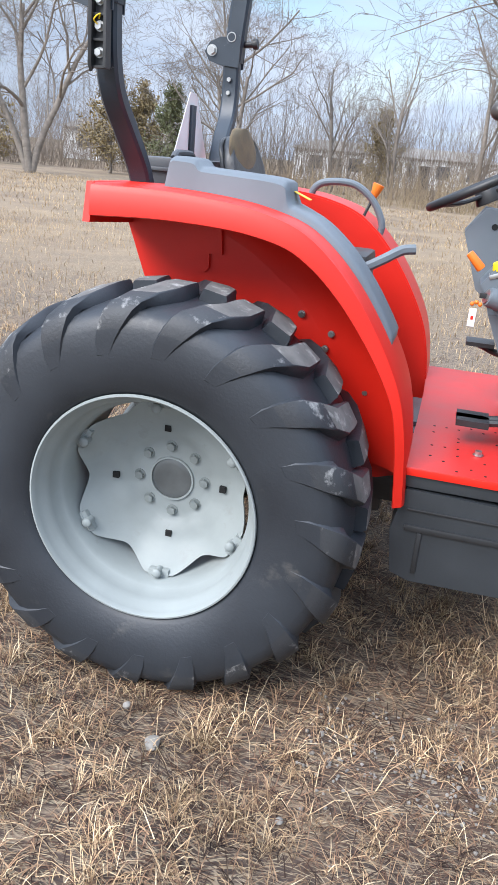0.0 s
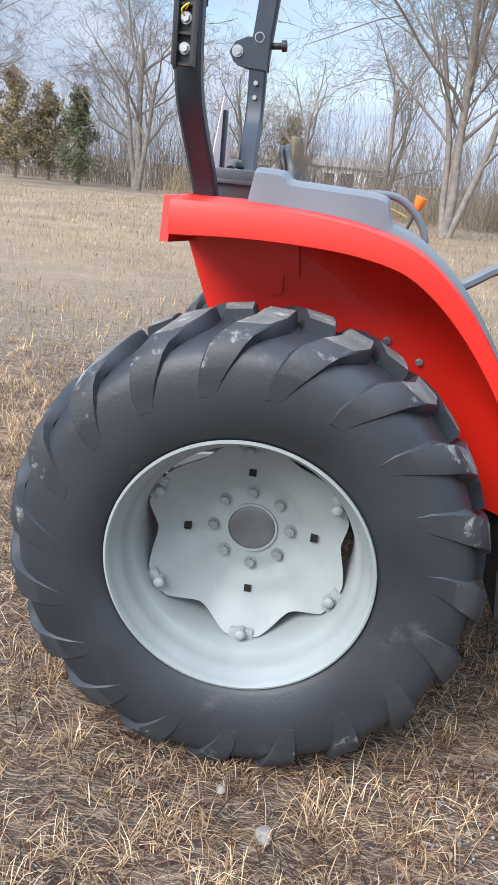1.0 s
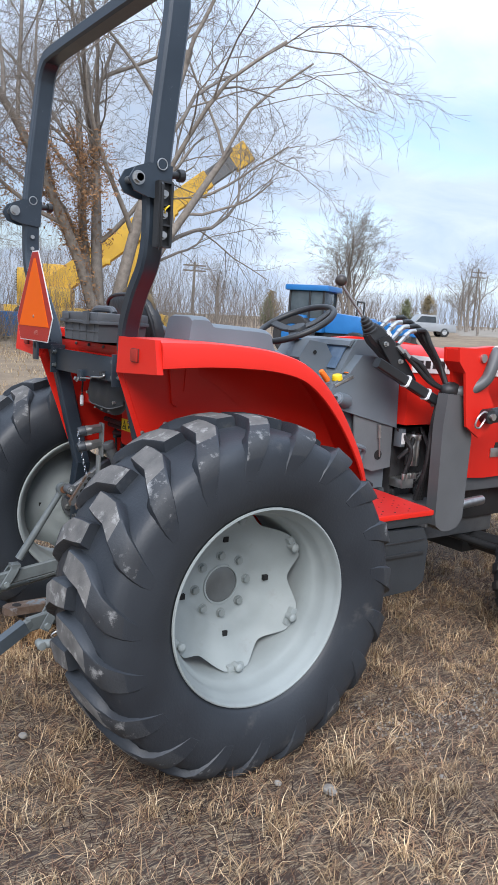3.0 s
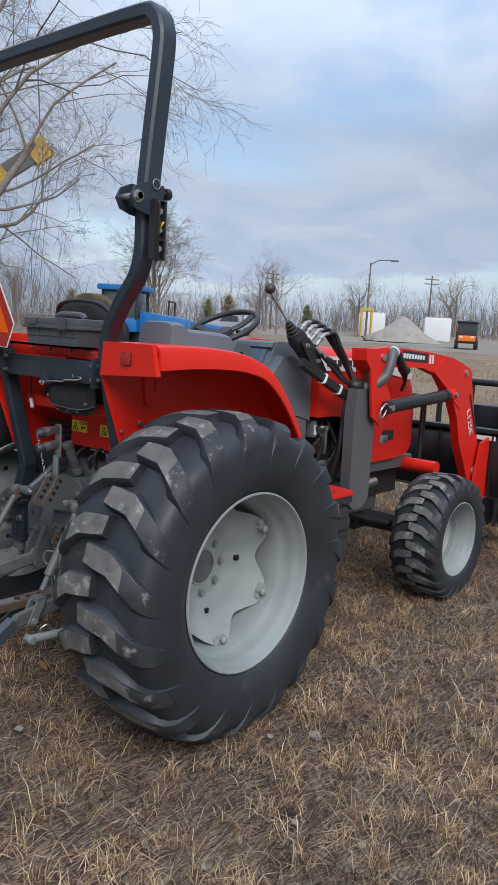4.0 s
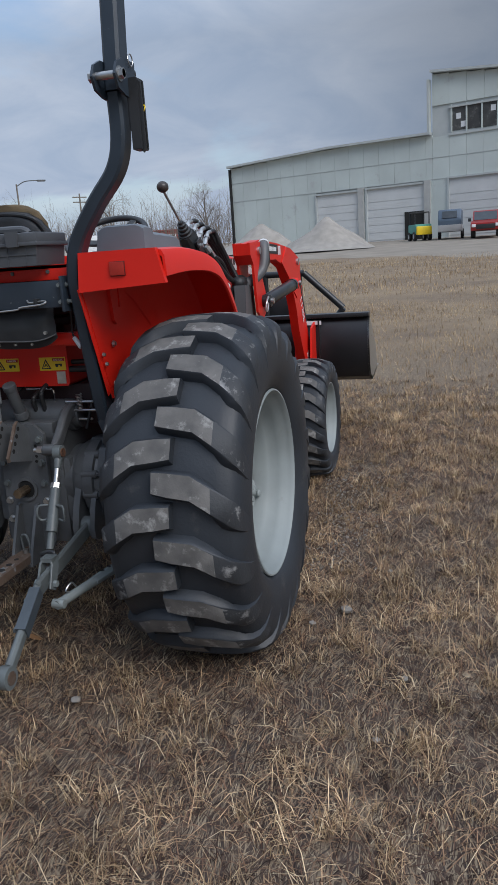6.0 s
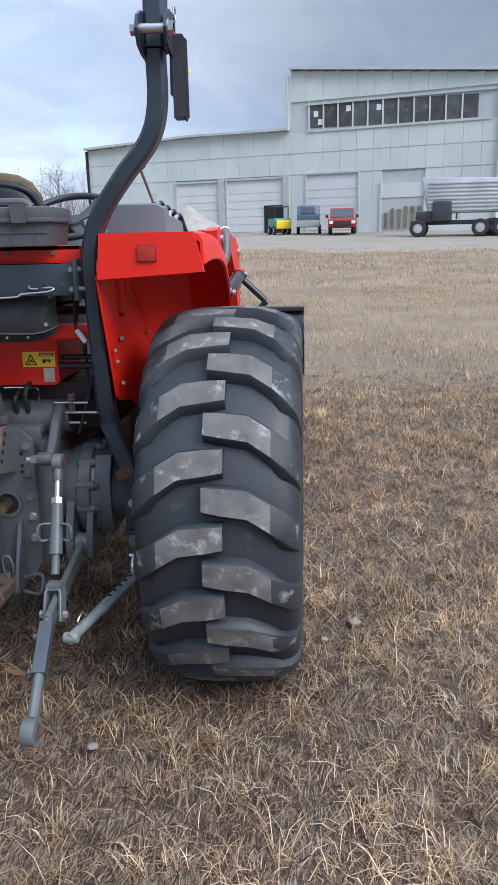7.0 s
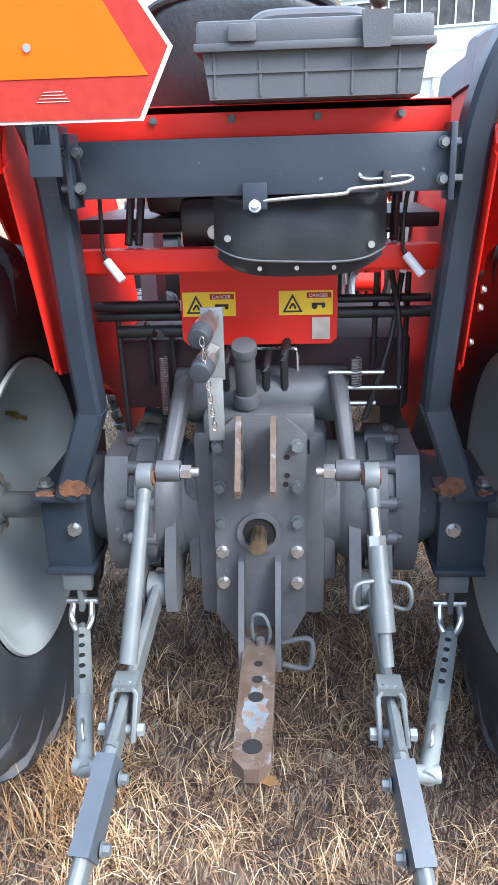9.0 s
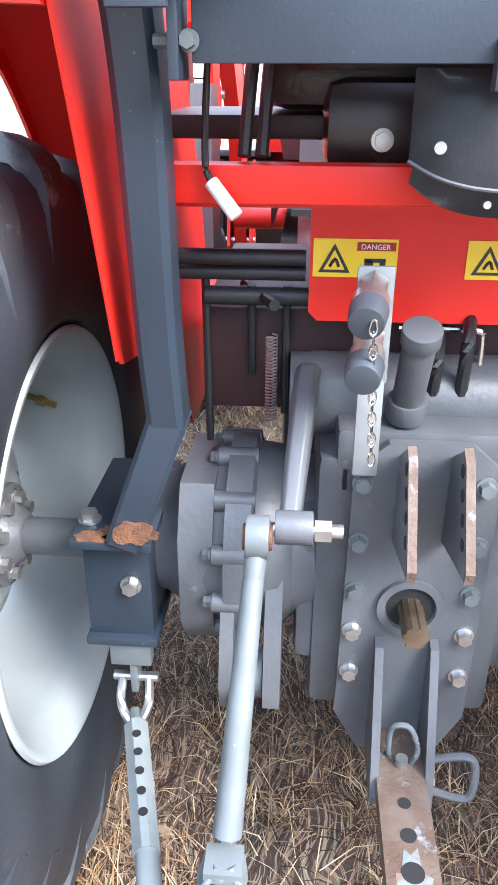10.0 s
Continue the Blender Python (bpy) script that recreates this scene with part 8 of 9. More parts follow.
for a, b, zt in openings[:3]:
    part("roller_door", fbox(a, b, 0.36, 0.42, 1.4, zt), DOOR, hall, "pale closed roller door")
    for k in range(int((zt - 2) / 0.6)):
        part("door_slat", fbox(a + 0.02, b - 0.02, 0.33, 0.37, 1.9 + 0.6 * k, 2.45 + 0.6 * k), DOOR, hall)
    part("door_frame", fbox(a - 0.12, a + 0.02, 0.22, 0.40, 1.4, zt + 0.1), SEAM, hall)
    part("door_frame", fbox(b - 0.02, b + 0.12, 0.22, 0.40, 1.4, zt + 0.1), SEAM, hall)
    part("lintel", fbox(a - 0.12, b + 0.12, 0.20, 0.40, zt, zt + 0.14), SEAM, hall)
part("wall_door", fbox(9.0, 9.9, 0.30, 0.34, 1.9, 3.9), WHITE, hall)
for a in (12.7, 18.3):
    part("block_pier", fbox(a - 0.25, a + 0.25, 0.15, 0.42, 1.4, 6.1), BLOCK, hall)
# open bay
a, b, zt = openings[3]
part("bay_darkness", fbox(a, b, 0.405, 0.44, 1.4, 4.15), DARK, hall)
part("roller_door", fbox(a, b, 0.34, 0.40, 4.12, zt), DOOR, hall, "half raised roller door")
part("door_frame", fbox(a - 0.12, a, 0.2, 0.40, 1.4, zt + 0.1), SEAM, hall)
part("door_frame", fbox(b, b + 0.12, 0.2, 0.40, 1.4, zt + 0.1), SEAM, hall)
for k in range(6):
    part("stored_stock", fbox(a + 0.25 + 0.5 * k, a + 0.5 + 0.5 * k, 0.30, 0.40, 1.9, 3.0 + 0.5 * random.random()), mat("stock", (0.25, 0.22, 0.14), (0.12, 0.11, 0.08), 2.0, 0.8), hall)
part("side_opening", fbox(16.4, 18.0, 0.28, 0.36, 1.5, 3.9), DARK, hall)
# high windows
n = 11
for k in range(n):
    u0 = 20.2 + 12.5 * k / n
    u1 = 20.2 + 12.5 * (k + 1) / n
    part("window_pane", fbox(u0 + 0.05, u1 - 0.05, 0.36, 0.40, 9.42 - 0.028 * k, 11.15 - 0.03 * k), PANE, hall)
    part("mullion", fbox(u0 - 0.05, u0 + 0.05, 0.26, 0.40, 9.3 - 0.028 * k, 11.25 - 0.03 * k), METAL, hall)
for u0, z0 in ((20.55, 10.2), (20.9, 9.6), (23.1, 10.4), (25.4, 10.3)):
    part("pane_patch", fbox(u0, u0 + 0.35, 0.34, 0.36, z0, z0 + 0.4), WHITE, hall)
part("window_sill", fbox(20.0, 33.6, 0.22, 0.40, 9.10, 9.27), SEAM, hall)
part("window_head", fbox(20.0, 33.9, 0.22, 0.40, 11.02, 11.14), SEAM, hall)
part("downpipe", fbox(34.15, 34.3, 0.1, 0.3, 1.5, 11.5), SEAM, hall)
part("downpipe", fbox(-0.05, 0.12, 0.1, 0.3, 1.5, 8.9), DARK, hall)
part("side_ladder", fbox(18.45, 18.60, -0.1, 0.38, 9.3, 13.2), SEAM, hall)


def gravel_pile(at, r, h, seed):
    bm = B()
    bmesh.ops.create_cone(bm, cap_ends=False, segments=48, radius1=r, radius2=0.15, depth=h)
    bmesh.ops.subdivide_edges(bm, edges=bm.edges[:], cuts=5, use_grid_fill=True)
    for v in bm.verts:
        f = min(1.0, max(0.0, (v.co.z + h / 2) / h))
        k = 1 + 0.22 * noise.noise((v.co.x * 0.5 + seed, v.co.y * 0.5, f * 2)) + 0.05 * noise.noise((v.co.x * 2.2, v.co.y * 2.2, seed))
        v.co.x *= k
        v.co.y *= k
        v.co.z = -h / 2 + h * f ** 1.15
    z = land(*at)
    ob = part("gravel_pile", bm, mat("pale_gravel", (0.33, 0.305, 0.27), (0.265, 0.243, 0.215), 2.0, 0.95, bump=0.7, bump_scale=12), None, m=Matrix.Translation((at[0], at[1], z + h / 2)), smooth=80)
    tagged(ob, "pale grey heap of gravel in the yard", "gravel pile", "gravel piles in the yard")


gravel_pile((54.5, 12.6), 3.6, 2.1, 1)
gravel_pile((50.5, 7.0), 3.4, 2.2, 2)
gravel_pile((58.5, 31.0), 3.6, 2.3, 3)

TYRE = mat("small_tyre", (0.025, 0.025, 0.026), (0.018, 0.018, 0.019), 4, 0.7)
GLASS = mat("vehicle_glass", (0.05, 0.06, 0.07), (0.035, 0.043, 0.05), 2, 0.08)
BLUE = mat("blue_paint", (0.02, 0.16, 0.42), (0.016, 0.13, 0.36), 2, 0.35)
CRANE = mat("crane_yellow", (0.60, 0.36, 0.035), (0.50, 0.29, 0.03), 0.8, 0.5, wear=(0.30, 0.20, 0.07), wear_amount=0.3, wear_scale=1.6)
SILVERY = mat("trailer_silver", (0.50, 0.51, 0.52), (0.42, 0.43, 0.44), 0.8, 0.4, metal=0.3, jitter=0.08)


class Kit:
    """Parts of one machine placed by its own axes: x ahead, y left, z up."""

    def __init__(self, name, label, category, at, turn, group=""):
        self.m = Matrix.Translation((at[0], at[1], land(*at) + 0.03)) @ Matrix.Rotation(radians(turn), 4, "Z")
        self.root = thing(name, label, category, (at[0], at[1], land(*at) + 0.03), group)

    def box(self, name, x0, x1, y0, y1, z0, z1, material, label="", bevel=0.02):
        return part(name, box(B(), x0, x1, y0, y1, z0, z1, self.m), material, self.root, label, bevel=bevel)

    def side(self, name, poly, y0, y1, material, label="", bevel=0.03):
        bm = prism(B(), poly, "y", y0, y1)
        bmesh.ops.transform(bm, matrix=self.m, verts=bm.verts)
        return part(name, bm, material, self.root, label, bevel=bevel)

    def rod(self, name, p, q, r, material, n=12):
        return part(name, cyl(B(), self.m @ Vector(p), self.m @ Vector(q), r, n=n), material, self.root)

    def wheel(self, x, y, r, w, rim=None):
        bm = lathe(B(), [(r * 0.55, -w / 2), (r * 0.93, -w / 2), (r, -w * 0.35), (r, w * 0.35), (r * 0.93, w / 2), (r * 0.55, w / 2)], (x, y, r), n=26)
        bmesh.ops.transform(bm, matrix=self.m, verts=bm.verts)
        ob = part("wheel", bm, TYRE, self.root)
        bm = cyl(B(), self.m @ Vector((x, y - w * 0.42, r)), self.m @ Vector((x, y + w * 0.42, r)), r * 0.56, n=20)
        part("rim", bm, rim or SILVERY, ob, bevel=0.01)


# red pickup and grey-blue van, facing out of the yard
k = Kit("pickup_truck", "red pickup truck parked before the hall", "truck", (54.3, -3.4), 178, "vehicles before the hall")
k.side("body", [(2.7, 0.45), (2.75, 0.95), (1.2, 1.12), (-2.6, 1.12), (-2.7, 0.45)], -0.95, 0.95, mat("pickup_red", (0.32, 0.02, 0.02), (0.26, 0.016, 0.016), 1, 0.3), bevel=0.08)
k.side("cab", [(1.25, 1.1), (0.55, 1.78), (-0.9, 1.78), (-1.05, 1.1)], -0.82, 0.82, mat("pickup_cab", (0.30, 0.02, 0.02), (0.25, 0.016, 0.016), 1, 0.3), bevel=0.06)
k.side("windscreen", [(1.22, 1.16), (0.62, 1.72), (0.60, 1.72), (1.18, 1.16)], -0.74, 0.74, GLASS, bevel=0)
k.box("grille", 2.72, 2.78, -0.6, 0.6, 0.55, 0.85, PLASTIC_BLACK)
for s in (-1, 1):
    k.box("headlight", 2.70, 2.78, s * 0.88, s * 0.62, 0.68, 0.88, WHITE)
    k.box("wing_mirror", 0.95, 1.1, s * 0.95, s * 1.15, 1.1, 1.32, PLASTIC_BLACK)
    for x in (1.75, -1.65):
        k.wheel(x, s * 0.82, 0.38, 0.26)
k = Kit("horse_trailer", "blue-grey rounded van trailer beside the pickup", "trailer", (56.2, -1.05), 178, "vehicles before the hall")
k.side("body", [(1.6, 0.5), (1.75, 1.3), (1.45, 2.0), (-1.8, 2.0), (-1.8, 0.5)], -0.8, 0.8, mat("trailer_blue", (0.09, 0.13, 0.18), (0.07, 0.10, 0.14), 1, 0.4), bevel=0.12)
k.side("lower_band", [(1.64, 0.5), (1.74, 0.95), (-1.82, 0.95), (-1.82, 0.5)], -0.82, 0.82, SILVERY)
k.side("front_window", [(1.74, 1.40), (1.54, 1.86), (1.57, 1.88), (1.77, 1.42)], -0.5, 0.5, GLASS, bevel=0)
for s in (-1, 1):
    k.wheel(-0.3, s * 0.8, 0.34, 0.22)
k = Kit("forklift", "green and yellow forklift beside the hall", "forklift", (56.6, 1.15), 200, "vehicles before the hall")
k.box("body", -0.9, 0.9, -0.6, 0.6, 0.5, 1.15, mat("forklift_green", (0.08, 0.30, 0.26), (0.06, 0.24, 0.2), 1, 0.5), bevel=0.06)
k.box("counterweight", 0.7, 1.15, -0.55, 0.55, 0.4, 1.0, YELLOW, bevel=0.08)
k.box("roof_guard", -0.7, 0.6, -0.55, 0.55, 1.95, 2.02, PLASTIC_BLACK)
for s in (-1, 1):
    for x in (-0.65, 0.55):
        k.rod("post", (x, s * 0.52, 1.1), (x, s * 0.52, 2.0), 0.04, PLASTIC_BLACK)
        k.wheel(x, s * 0.55, 0.32, 0.22)
# tipper semi
k = Kit("semi_truck", "dark semi truck tractor coupled to a tipper trailer", "truck", (45.8, -11.9), 78)
k.box("cab", 2.3, 3.4, -1.0, 1.0, 0.9, 2.05, mat("cab_grey", (0.05, 0.052, 0.058), (0.035, 0.037, 0.04), 1, 0.4), bevel=0.12)
k.box("hood", 3.3, 4.4, -0.7, 0.7, 0.8, 1.5, mat("cab_hood", (0.05, 0.052, 0.058), (0.035, 0.037, 0.04), 1, 0.4), bevel=0.15)
k.box("frame_rail", -3.5, 4.7, -0.45, 0.45, 0.7, 0.95, PLASTIC_BLACK)
k.rod("stack", (2.0, -0.9, 1.0), (2.0, -0.9, 3.5), 0.09, CHROME)
for x in (4.2, 0.6, -0.6):
    for s in (-1, 1):
        k.wheel(x, s * 0.95, 0.5, 0.36)
k.box("mudflap", -1.3, -1.26, -1.2, 1.2, 0.3, 1.0, PLASTIC_BLACK)
k = Kit("tipper_trailer", "silver ribbed tipper trailer", "trailer", (44.0, -19.0), 78, "tipper trailers in the yard")
k.side("tub", [(5.2, 1.25), (5.3, 3.15), (-5.0, 3.15), (-5.0, 1.25)], -1.25, 1.25, SILVERY, bevel=0.04)
for i in range(9):
    k.box("rib", -4.9, 5.2, -1.32, -1.25, 1.35 + 0.2 * i, 1.44 + 0.2 * i, SILVERY, bevel=0.01)
    k.box("rib", -4.9, 5.2, 1.25, 1.32, 1.35 + 0.2 * i, 1.44 + 0.2 * i, SILVERY, bevel=0.01)
k.box("tarp_roll", -5.0, 5.3, -1.2, 1.2, 3.13, 3.25, PLASTIC_BLACK)
k.box("sill", -5.0, 5.2, -1.1, 1.1, 1.05, 1.25, PLASTIC_BLACK)
for x in (-3.8, -2.6, 2.2):
    for s in (-1, 1):
        k.wheel(x, s * 0.95, 0.5, 0.36)
k = Kit("tipper_trailer", "silver ribbed tipper trailer with slanting front", "trailer", (47.0, -11.0), 84, "tipper trailers in the yard")
k.side("tub", [(2.6, 1.35), (3.1, 3.4), (-3.4, 3.2), (-3.2, 1.35)], -1.25, 1.25, SILVERY, bevel=0.04)
for i in range(8):
    k.box("rib", -3.1, 2.7, 1.25, 1.32, 1.45 + 0.22 * i, 1.55 + 0.22 * i, SILVERY, bevel=0.01)
for x in (-2.4, -1.2):
    for s in (-1, 1):
        k.wheel(x, s * 0.95, 0.5, 0.36)

# blue cab tractor
k = Kit("blue_tractor", "blue farm tractor with glazed cab parked beyond the field", "tractor", (18.6, 21.4), -60)
k.side("hood", [(0.6, 1.0), (0.6, 1.85), (2.5, 1.65), (2.6, 1.0)], -0.45, 0.45, BLUE, bevel=0.08)
k.box("chassis", -0.9, 2.4, -0.35, 0.35, 0.6, 1.1, PLASTIC_BLACK)
k.box("cab_base", -0.9, 0.6, -0.75, 0.75, 1.0, 1.55, BLUE, bevel=0.05)
k.box("cab_glass", -0.85, 0.58, -0.72, 0.72, 1.5, 2.62, mat("pale_cab_glass", (0.075, 0.095, 0.105), (0.045, 0.06, 0.068), 2.0, 0.06), bevel=0.05)
k.box("roof", -1.05, 0.8, -0.88, 0.88, 2.62, 2.85, BLUE, "blue cab roof", bevel=0.07)
for x in (-0.85, 0.0, 0.58):
    for s in (-1, 1):
        k.rod("cab_post", (x, s * 0.73, 1.5), (x, s * 0.73, 2.65), 0.045, PLASTIC_BLACK)
for s in (-1, 1):
    k.side("fender", [(-1.25, 1.2), (-1.0, 1.66), (-0.1, 1.66), (0.2, 1.2), (0.0, 1.2), (-0.2, 1.5), (-0.9, 1.5), (-1.1, 1.2)], s * 0.62, s * 1.15, BLUE, bevel=0.02)
    k.wheel(-0.5, s * 0.95, 0.85, 0.5, BLUE)
    k.wheel(2.0, s * 0.8, 0.55, 0.36, BLUE)
k = Kit("blue_loader_tractor", "smaller blue tractor with folded hoop beside the first", "tractor", (22.4, 22.0), -60)
k.side("hood", [(0.3, 0.9), (0.3, 1.5), (2.0, 1.35), (2.1, 0.9)], -0.4, 0.4, BLUE, bevel=0.08)
k.rod("hoop", (-0.6, -0.5, 1.0), (-0.6, -0.5, 2.3), 0.04, PLASTIC_BLACK)
k.rod("hoop", (-0.6, 0.5, 1.0), (-0.6, 0.5, 2.3), 0.04, PLASTIC_BLACK)
k.rod("hoop", (-0.6, -0.5, 2.3), (-0.6, 0.5, 2.3), 0.04, PLASTIC_BLACK)
k.box("chassis", -0.8, 1.9, -0.5, 0.5, 0.5, 0.95, PLASTIC_BLACK)
for s in (-1, 1):
    k.wheel(-0.5, s * 0.75, 0.6, 0.4, BLUE)
    k.wheel(1.6, s * 0.65, 0.4, 0.28, BLUE)

# mobile crane behind the trees
k = Kit("mobile_crane", "yellow mobile crane with raised telescopic boom", "crane", (16.6, 40.2), -28)
k.box("carrier", -4.5, 4.5, -1.3, 1.3, 0.7, 1.5, CRANE, bevel=0.06)
k.box("engine_deck", -3.8, -0.8, -1.2, 1.2, 1.5, 2.6, CRANE, bevel=0.08)
k.box("cab", -2.6, -1.2, 0.3, 1.3, 2.3, 4.0, CRANE, "yellow crane cab with letters worn off", bevel=0.06)
k.box("cab_window", -2.4, -1.15, 0.35, 1.33, 3.0, 3.8, GLASS)
k.box("counterweight", -3.8, -2.6, -1.25, 1.25, 2.2, 3.6, CRANE, bevel=0.06)
for i in range(9):
    k.box("grille_slat", -3.9, -3.82, -1.0, 1.0, 2.3 + 0.14 * i, 2.38 + 0.14 * i, PLASTIC_BLACK, bevel=0.005)
for x in (-3.2, 3.2):
    for s in (-1, 1):
        k.wheel(x, s * 1.15, 0.8, 0.55, CRANE)


def boom(p, q, w, h, name, material):
    P, Q = k.m @ Vector(p), k.m @ Vector(q)
    part(name, sweep(B(), [P, Q], rect_section(w, h, 0.04), up=(0, 0, 1)), material, k.root)


foot, tip = k.m.inverted() @ Vector((14.6, 41.25, 2.6)), k.m.inverted() @ Vector((24.6, 35.9, 11.5))
boom(foot, foot.lerp(tip, 0.62), 0.95, 1.30, "boom_base", CRANE)
boom(foot.lerp(tip, 0.56), foot.lerp(tip, 0.80), 0.80, 1.05, "boom_section", CRANE)
boom(foot.lerp(tip, 0.76), foot.lerp(tip, 0.95), 0.70, 0.92, "boom_section", LOADER_GREY)
boom(foot.lerp(tip, 0.92), tip, 0.75, 1.25, "boom_head", CRANE)
boom((2.1, 0.0, 1.2), foot.lerp(tip, 0.50), 0.62, 0.62, "lift_ram", CRANE)
for i in range(4):
    k.rod("cable", tip + Vector((0.1 * i, 0.1 * i - 0.15, -0.3)), Vector((7.6 + 0.4 * i, 0.1 * i - 0.15, 3.0)), 0.012, PLASTIC_BLACK, 5)
for f in (0.3, 0.5, 0.62, 0.78):
    c = foot.lerp(tip, f)
    k.box("boom_collar", c.x - 0.2, c.x + 0.2, c.y - 0.5, c.y + 0.5, c.z - 0.85, c.z - 0.55, CRANE, bevel=0.03)
k = Kit("yellow_roller", "yellow construction machine beneath the crane", "machine", (17.6, 35.8), -35)
k.box("body", -1.8, 1.8, -0.8, 0.8, 0.6, 1.4, CRANE, bevel=0.12)
k.box("canopy", -1.0, 0.7, -0.7, 0.7, 2.0, 2.08, PLASTIC_BLACK)
for s in (-1, 1):
    for x in (-0.9, 0.6):
        k.rod("post", (x, s * 0.65, 1.4), (x, s * 0.65, 2.0), 0.04, PLASTIC_BLACK)
    for x in (-1.2, 1.2):
        k.wheel(x, s * 0.75, 0.6, 0.4, CRANE)
k = Kit("dumpster", "blue steel waste container", "container", (10.3, 35.5), -10, "blue containers")
k.side("tub", [(-1.6, 0.1), (-1.8, 1.3), (1.8, 1.3), (1.6, 0.1)], -0.9, 0.9, BLUE, bevel=0.03)
for i in range(5):
    k.box("rib", -1.5 + 0.75 * i - 0.05, -1.5 + 0.75 * i + 0.05, -0.96, -0.9, 0.2, 1.2, BLUE, bevel=0.01)
k = Kit("orange_utv", "black and orange utility vehicle in the yard", "utility vehicle", (50.5, 21.3), 205)
k.box("body", -1.3, 1.3, -0.75, 0.75, 0.4, 0.9, PLASTIC_BLACK, bevel=0.08)
k.box("front_panel", 1.25, 1.36, -0.6, 0.6, 0.55, 0.95, ORANGE_PLASTIC, bevel=0.04)
for q in (-1, 1):
    k.box("headlight", 1.34, 1.39, q * 0.5, q * 0.28, 0.78, 0.9, WHITE)
k.box("cab", -0.9, 0.8, -0.7, 0.7, 0.95, 1.85, GLASS, bevel=0.05)
k.box("roof", -1.0, 0.9, -0.78, 0.78, 1.85, 1.98, PLASTIC_BLACK, bevel=0.04)
k.box("bed", -1.7, -0.9, -0.75, 0.75, 0.7, 1.3, PLASTIC_BLACK, bevel=0.03)
k.box("orange_side", -1.65, -1.0, -0.8, -0.75, 0.95, 1.7, ORANGE_PLASTIC, bevel=0.02)
for s in (-1, 1):
    for x in (0.9, -1.0):
        k.wheel(x, s * 0.68, 0.34, 0.26)
for at, turn, size, label in (((66.0, 31.5), 30, (1.6, 1.2, 2.2), "white steel storage box in the yard"), ((70.0, 41.0), 30, (3.0, 1.2, 2.5), "white shipping container in the yard"), ((76.0, 45.0), 30, (4.0, 1.2, 2.4), "pale shipping container in the yard")):
    k = Kit("storage_box", label, "container", at, turn, "white containers in the yard")
    k.box("shell", -size[0], size[0], -size[1], size[1], 0.0, size[2], WHITE, bevel=0.03)
    for i in range(int(size[0] * 5)):
        x = -size[0] + 0.2 + 0.4 * i
        k.box("rib", x - 0.06, x + 0.06, -size[1] - 0.05, -size[1], 0.1, size[2] - 0.1, WHITE, bevel=0.01)
for at, turn, c in (((50.1, 44.4), 150, (0.30, 0.32, 0.34)),):
    k = Kit("parked_truck", "distant pickup truck parked in the yard", "truck", at, turn, "trucks parked in the yard")
    paint = mat("distant_paint", c, tuple(0.85 * q for q in c), 1, 0.35)
    k.side("body", [(2.7, 0.45), (2.75, 1.0), (1.2, 1.12), (-2.6, 1.12), (-2.7, 0.45)], -0.95, 0.95, paint, bevel=0.06)
    k.side("cab", [(1.25, 1.1), (0.6, 1.85), (-0.9, 1.85), (-1.05, 1.1)], -0.82, 0.82, paint, bevel=0.05)
    k.side("side_window", [(0.95, 1.2), (0.5, 1.72), (-0.75, 1.72), (-0.85, 1.2)], -0.84, 0.84, GLASS, bevel=0)
    for s in (-1, 1):
        for x in (1.75, -1.65):
            k.wheel(x, s * 0.82, 0.40, 0.26)
# lamp post, poles
WOOD = mat("grey_pole", (0.20, 0.17, 0.14), (0.14, 0.12, 0.10), 2, 0.9)


def pole(at, h, kind):
    z = land(*at)
    if kind == "lamp":
        root = thing("street_lamp", "tall yard lamp with a curved arm", "street lamp", (at[0], at[1], z))
        part("post", cyl(B(), (at[0], at[1], z - 0.1), (at[0], at[1], z + h), 0.12, 0.07, 10), WOOD, root)
        part("arm", tube(B(), [(at[0], at[1], z + h - 0.2), (at[0] + 0.6, at[1] - 0.6, z + h + 0.25), (at[0] + 1.6, at[1] - 1.5, z + h + 0.35)], 0.05, 8), LOADER_GREY, root)
        part("lamp_head", box(B(), -0.4, 0.4, -0.15, 0.15, -0.08, 0.08, Matrix.Translation((at[0] + 1.8, at[1] - 1.7, z + h + 0.32)) @ Matrix.Rotation(radians(-45), 4, "Z")), LOADER_GREY, root, bevel=0.03)
    else:
        root = thing("utility_pole", "wooden utility pole with crossarms", "utility pole", (at[0], at[1], z), "utility poles")
        part("post", cyl(B(), (at[0], at[1], z - 0.1), (at[0], at[1], z + h), 0.16, 0.10, 10), WOOD, root)
        for f in (0.94, 0.86):
            part("crossarm", box(B(), -0.08, 0.08, -1.1, 1.1, -0.07, 0.07, Matrix.Translation((at[0], at[1], z + h * f)) @ Matrix.Rotation(radians(at[1]), 4, "Z")), WOOD, root)
        for y in (-0.9, -0.4, 0.4, 0.9):
            part("insulator", cyl(B(), (at[0], at[1] + y, z + h * 0.94 + 0.05), (at[0], at[1] + y, z + h * 0.94 + 0.22), 0.05, n=8), WHITE, root)


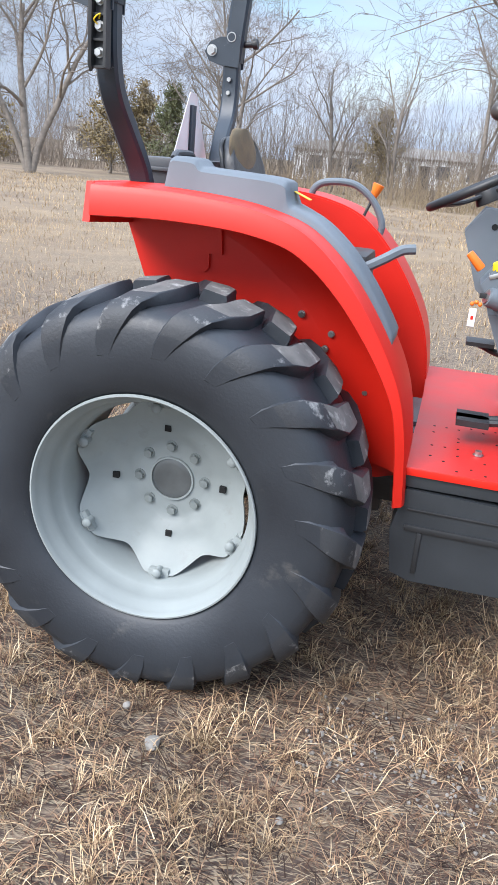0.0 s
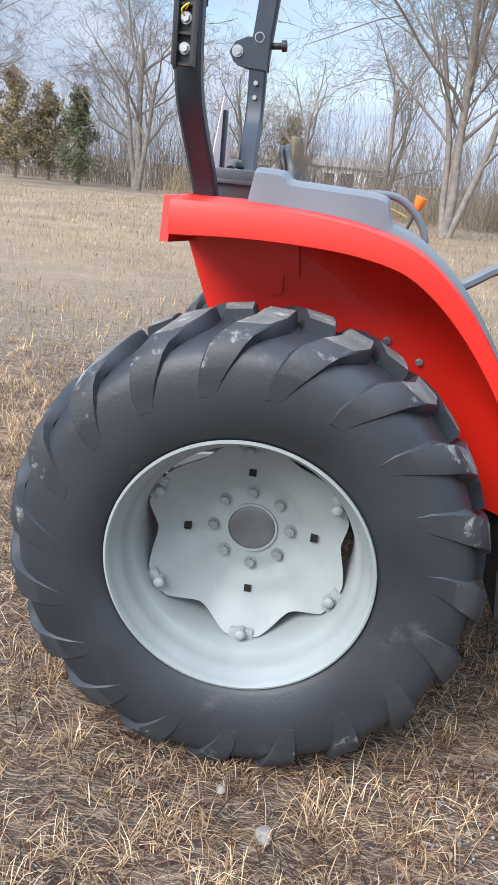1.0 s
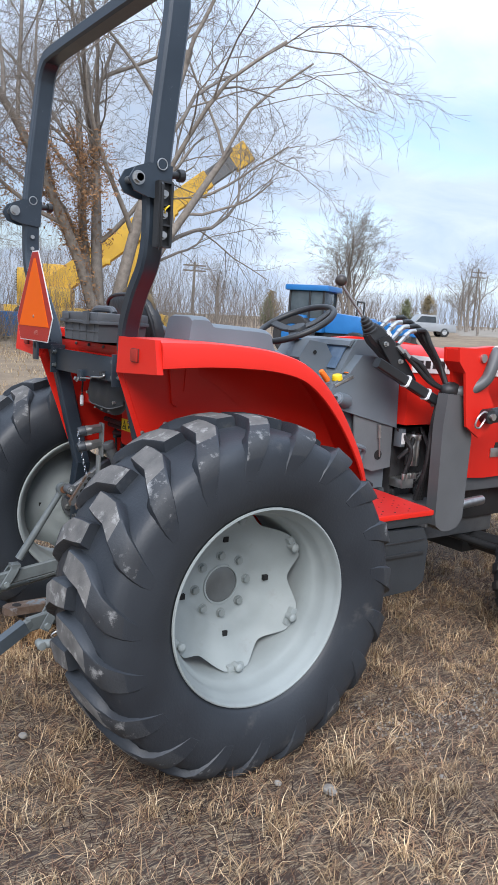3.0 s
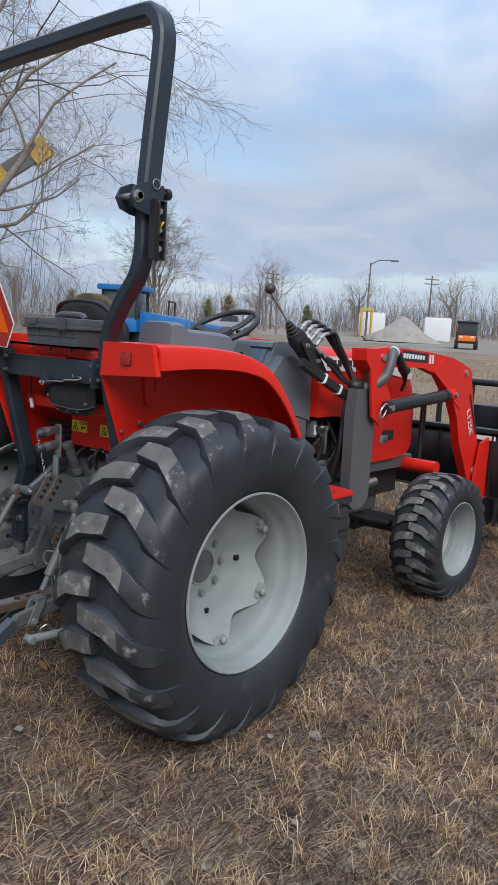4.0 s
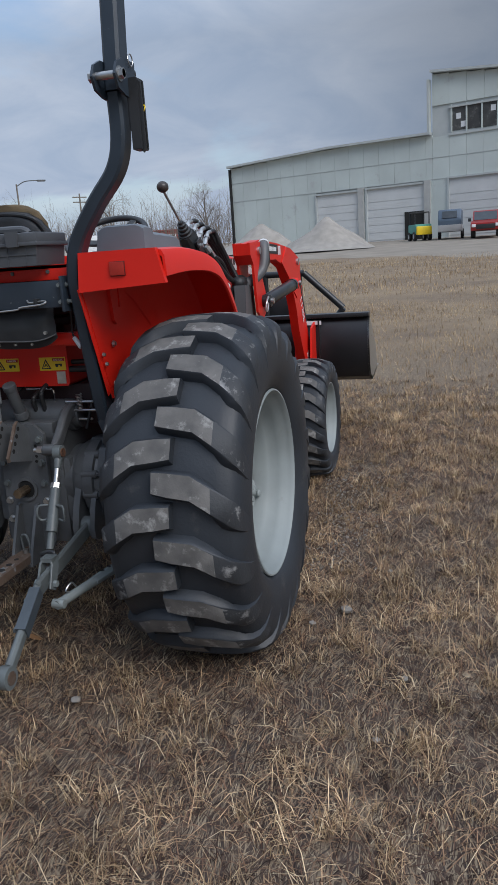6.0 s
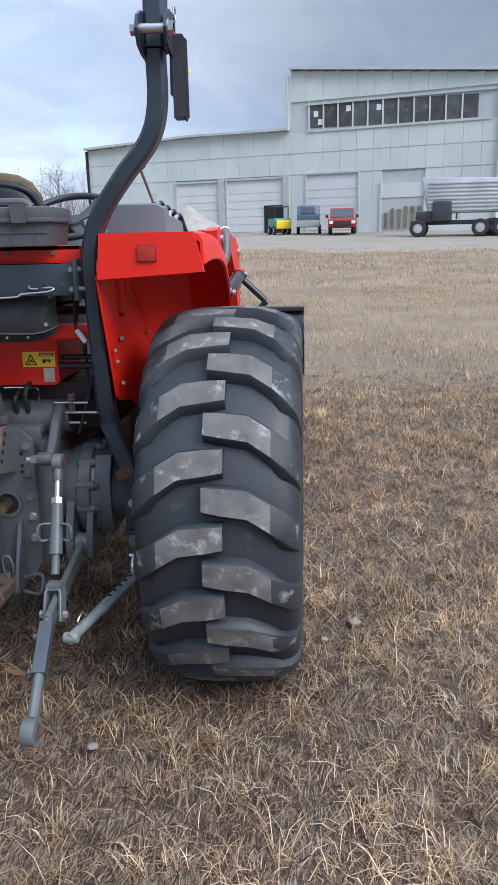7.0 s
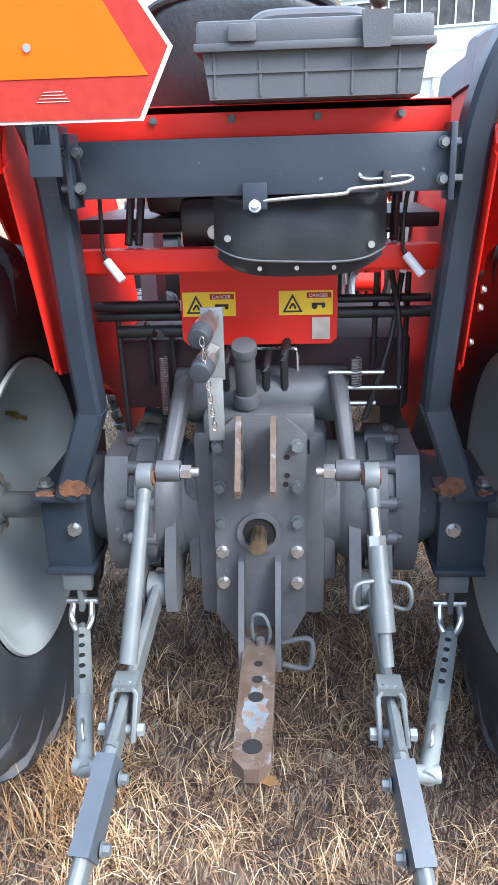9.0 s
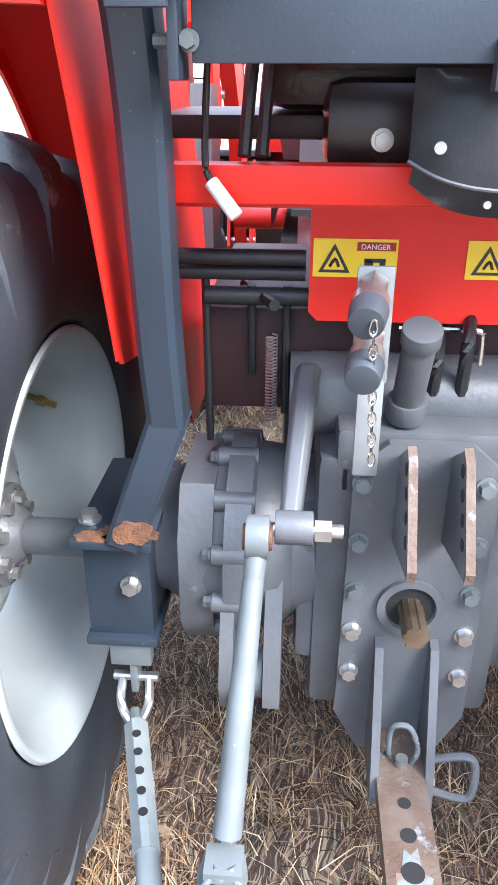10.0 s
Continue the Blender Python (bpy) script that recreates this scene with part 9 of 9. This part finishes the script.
pole((66.0, 39.4), 7.6, "lamp")
pole((83.6, 66.2), 8.2, "utility")
pole((104.0, 52.0), 8.6, "utility")
pole((112.0, 30.0), 8.6, "utility")
pole((36.7, 62.0), 6.2, "utility")
k = Kit("yellow_hoist", "yellow steel hoist frame at the lamp post", "machine", (65.3, 39.0), 30)
for y in (-0.5, 0.5):
    k.rod("leg", (0, y, 0), (0, y, 2.8), 0.12, CRANE)
k.box("beam", -0.15, 0.15, -0.6, 0.6, 2.7, 2.95, CRANE)
k = Kit("red_shed", "low red shed with a white door beyond the yard", "building", (124.0, 46.0), 20)
k.box("wall", -2, 2, -2.5, 2.5, 0, 2.6, mat("shed_red", (0.35, 0.05, 0.05), (0.28, 0.04, 0.04), 0.6, 0.6))
k.box("roof", -2.2, 2.2, -2.7, 2.7, 2.6, 2.85, mat("shed_roof", (0.30, 0.08, 0.08), (0.24, 0.06, 0.06), 0.6, 0.6))
k.box("door", -2.06, -1.99, -1.1, 0.3, 0, 2.1, WHITE)
for a, b, t in ((-10.0, 71.5, 4), (-2.0, 74.0, -5), (-30.0, 66.0, 12)):
    k = Kit("white_house", "low white house behind the trees", "house", (a, b), t, "houses behind the trees")
    k.box("wall", -5, 5, -3, 3, 0, 2.6, WHITE, bevel=0)
    k.side("roof", [(-5.4, 2.6), (-3.0, 3.4), (3.0, 3.4), (5.4, 2.6)], -3.4, 3.4, mat("house_roof", (0.42, 0.42, 0.42), (0.34, 0.34, 0.34), 1, 0.85), bevel=0)
    for x in (-3.0, 0.5, 3.2):
        k.box("window", x - 0.6, x + 0.6, -3.06, -2.98, 1.0, 2.1, GLASS, bevel=0)
    k.box("front_door", -1.6, -0.7, -3.06, -2.98, 0, 2.0, DARK, bevel=0)
# black implement standing past the bucket
k = Kit("black_attachment", "black steel attachment frame standing past the bucket", "implement", (3.98, -0.02), 0)
k.rod("top_bar", (0.0, -0.29, 1.19), (0.0, 0.35, 1.19), 0.028, BUCKET_BLACK)
k.rod("slope_bar", (0.0, -0.29, 1.19), (0.0, -0.62, 0.88), 0.028, BUCKET_BLACK)
k.rod("foot_bar", (0.0, -0.62, 0.88), (0.05, -0.33, 0.5), 0.028, BUCKET_BLACK)
for y in (-0.25, 0.05, 0.33):
    k.rod("upright", (0.0, y, 0.0), (0.0, y, 1.18), 0.024, BUCKET_BLACK)
k.box("base", 0.02, 0.3, -0.35, 0.5, 0.0, 0.6, BUCKET_BLACK)
k.box("motor", 0.05, 0.25, -0.2, 0.1, 0.75, 1.0, BUCKET_BLACK)
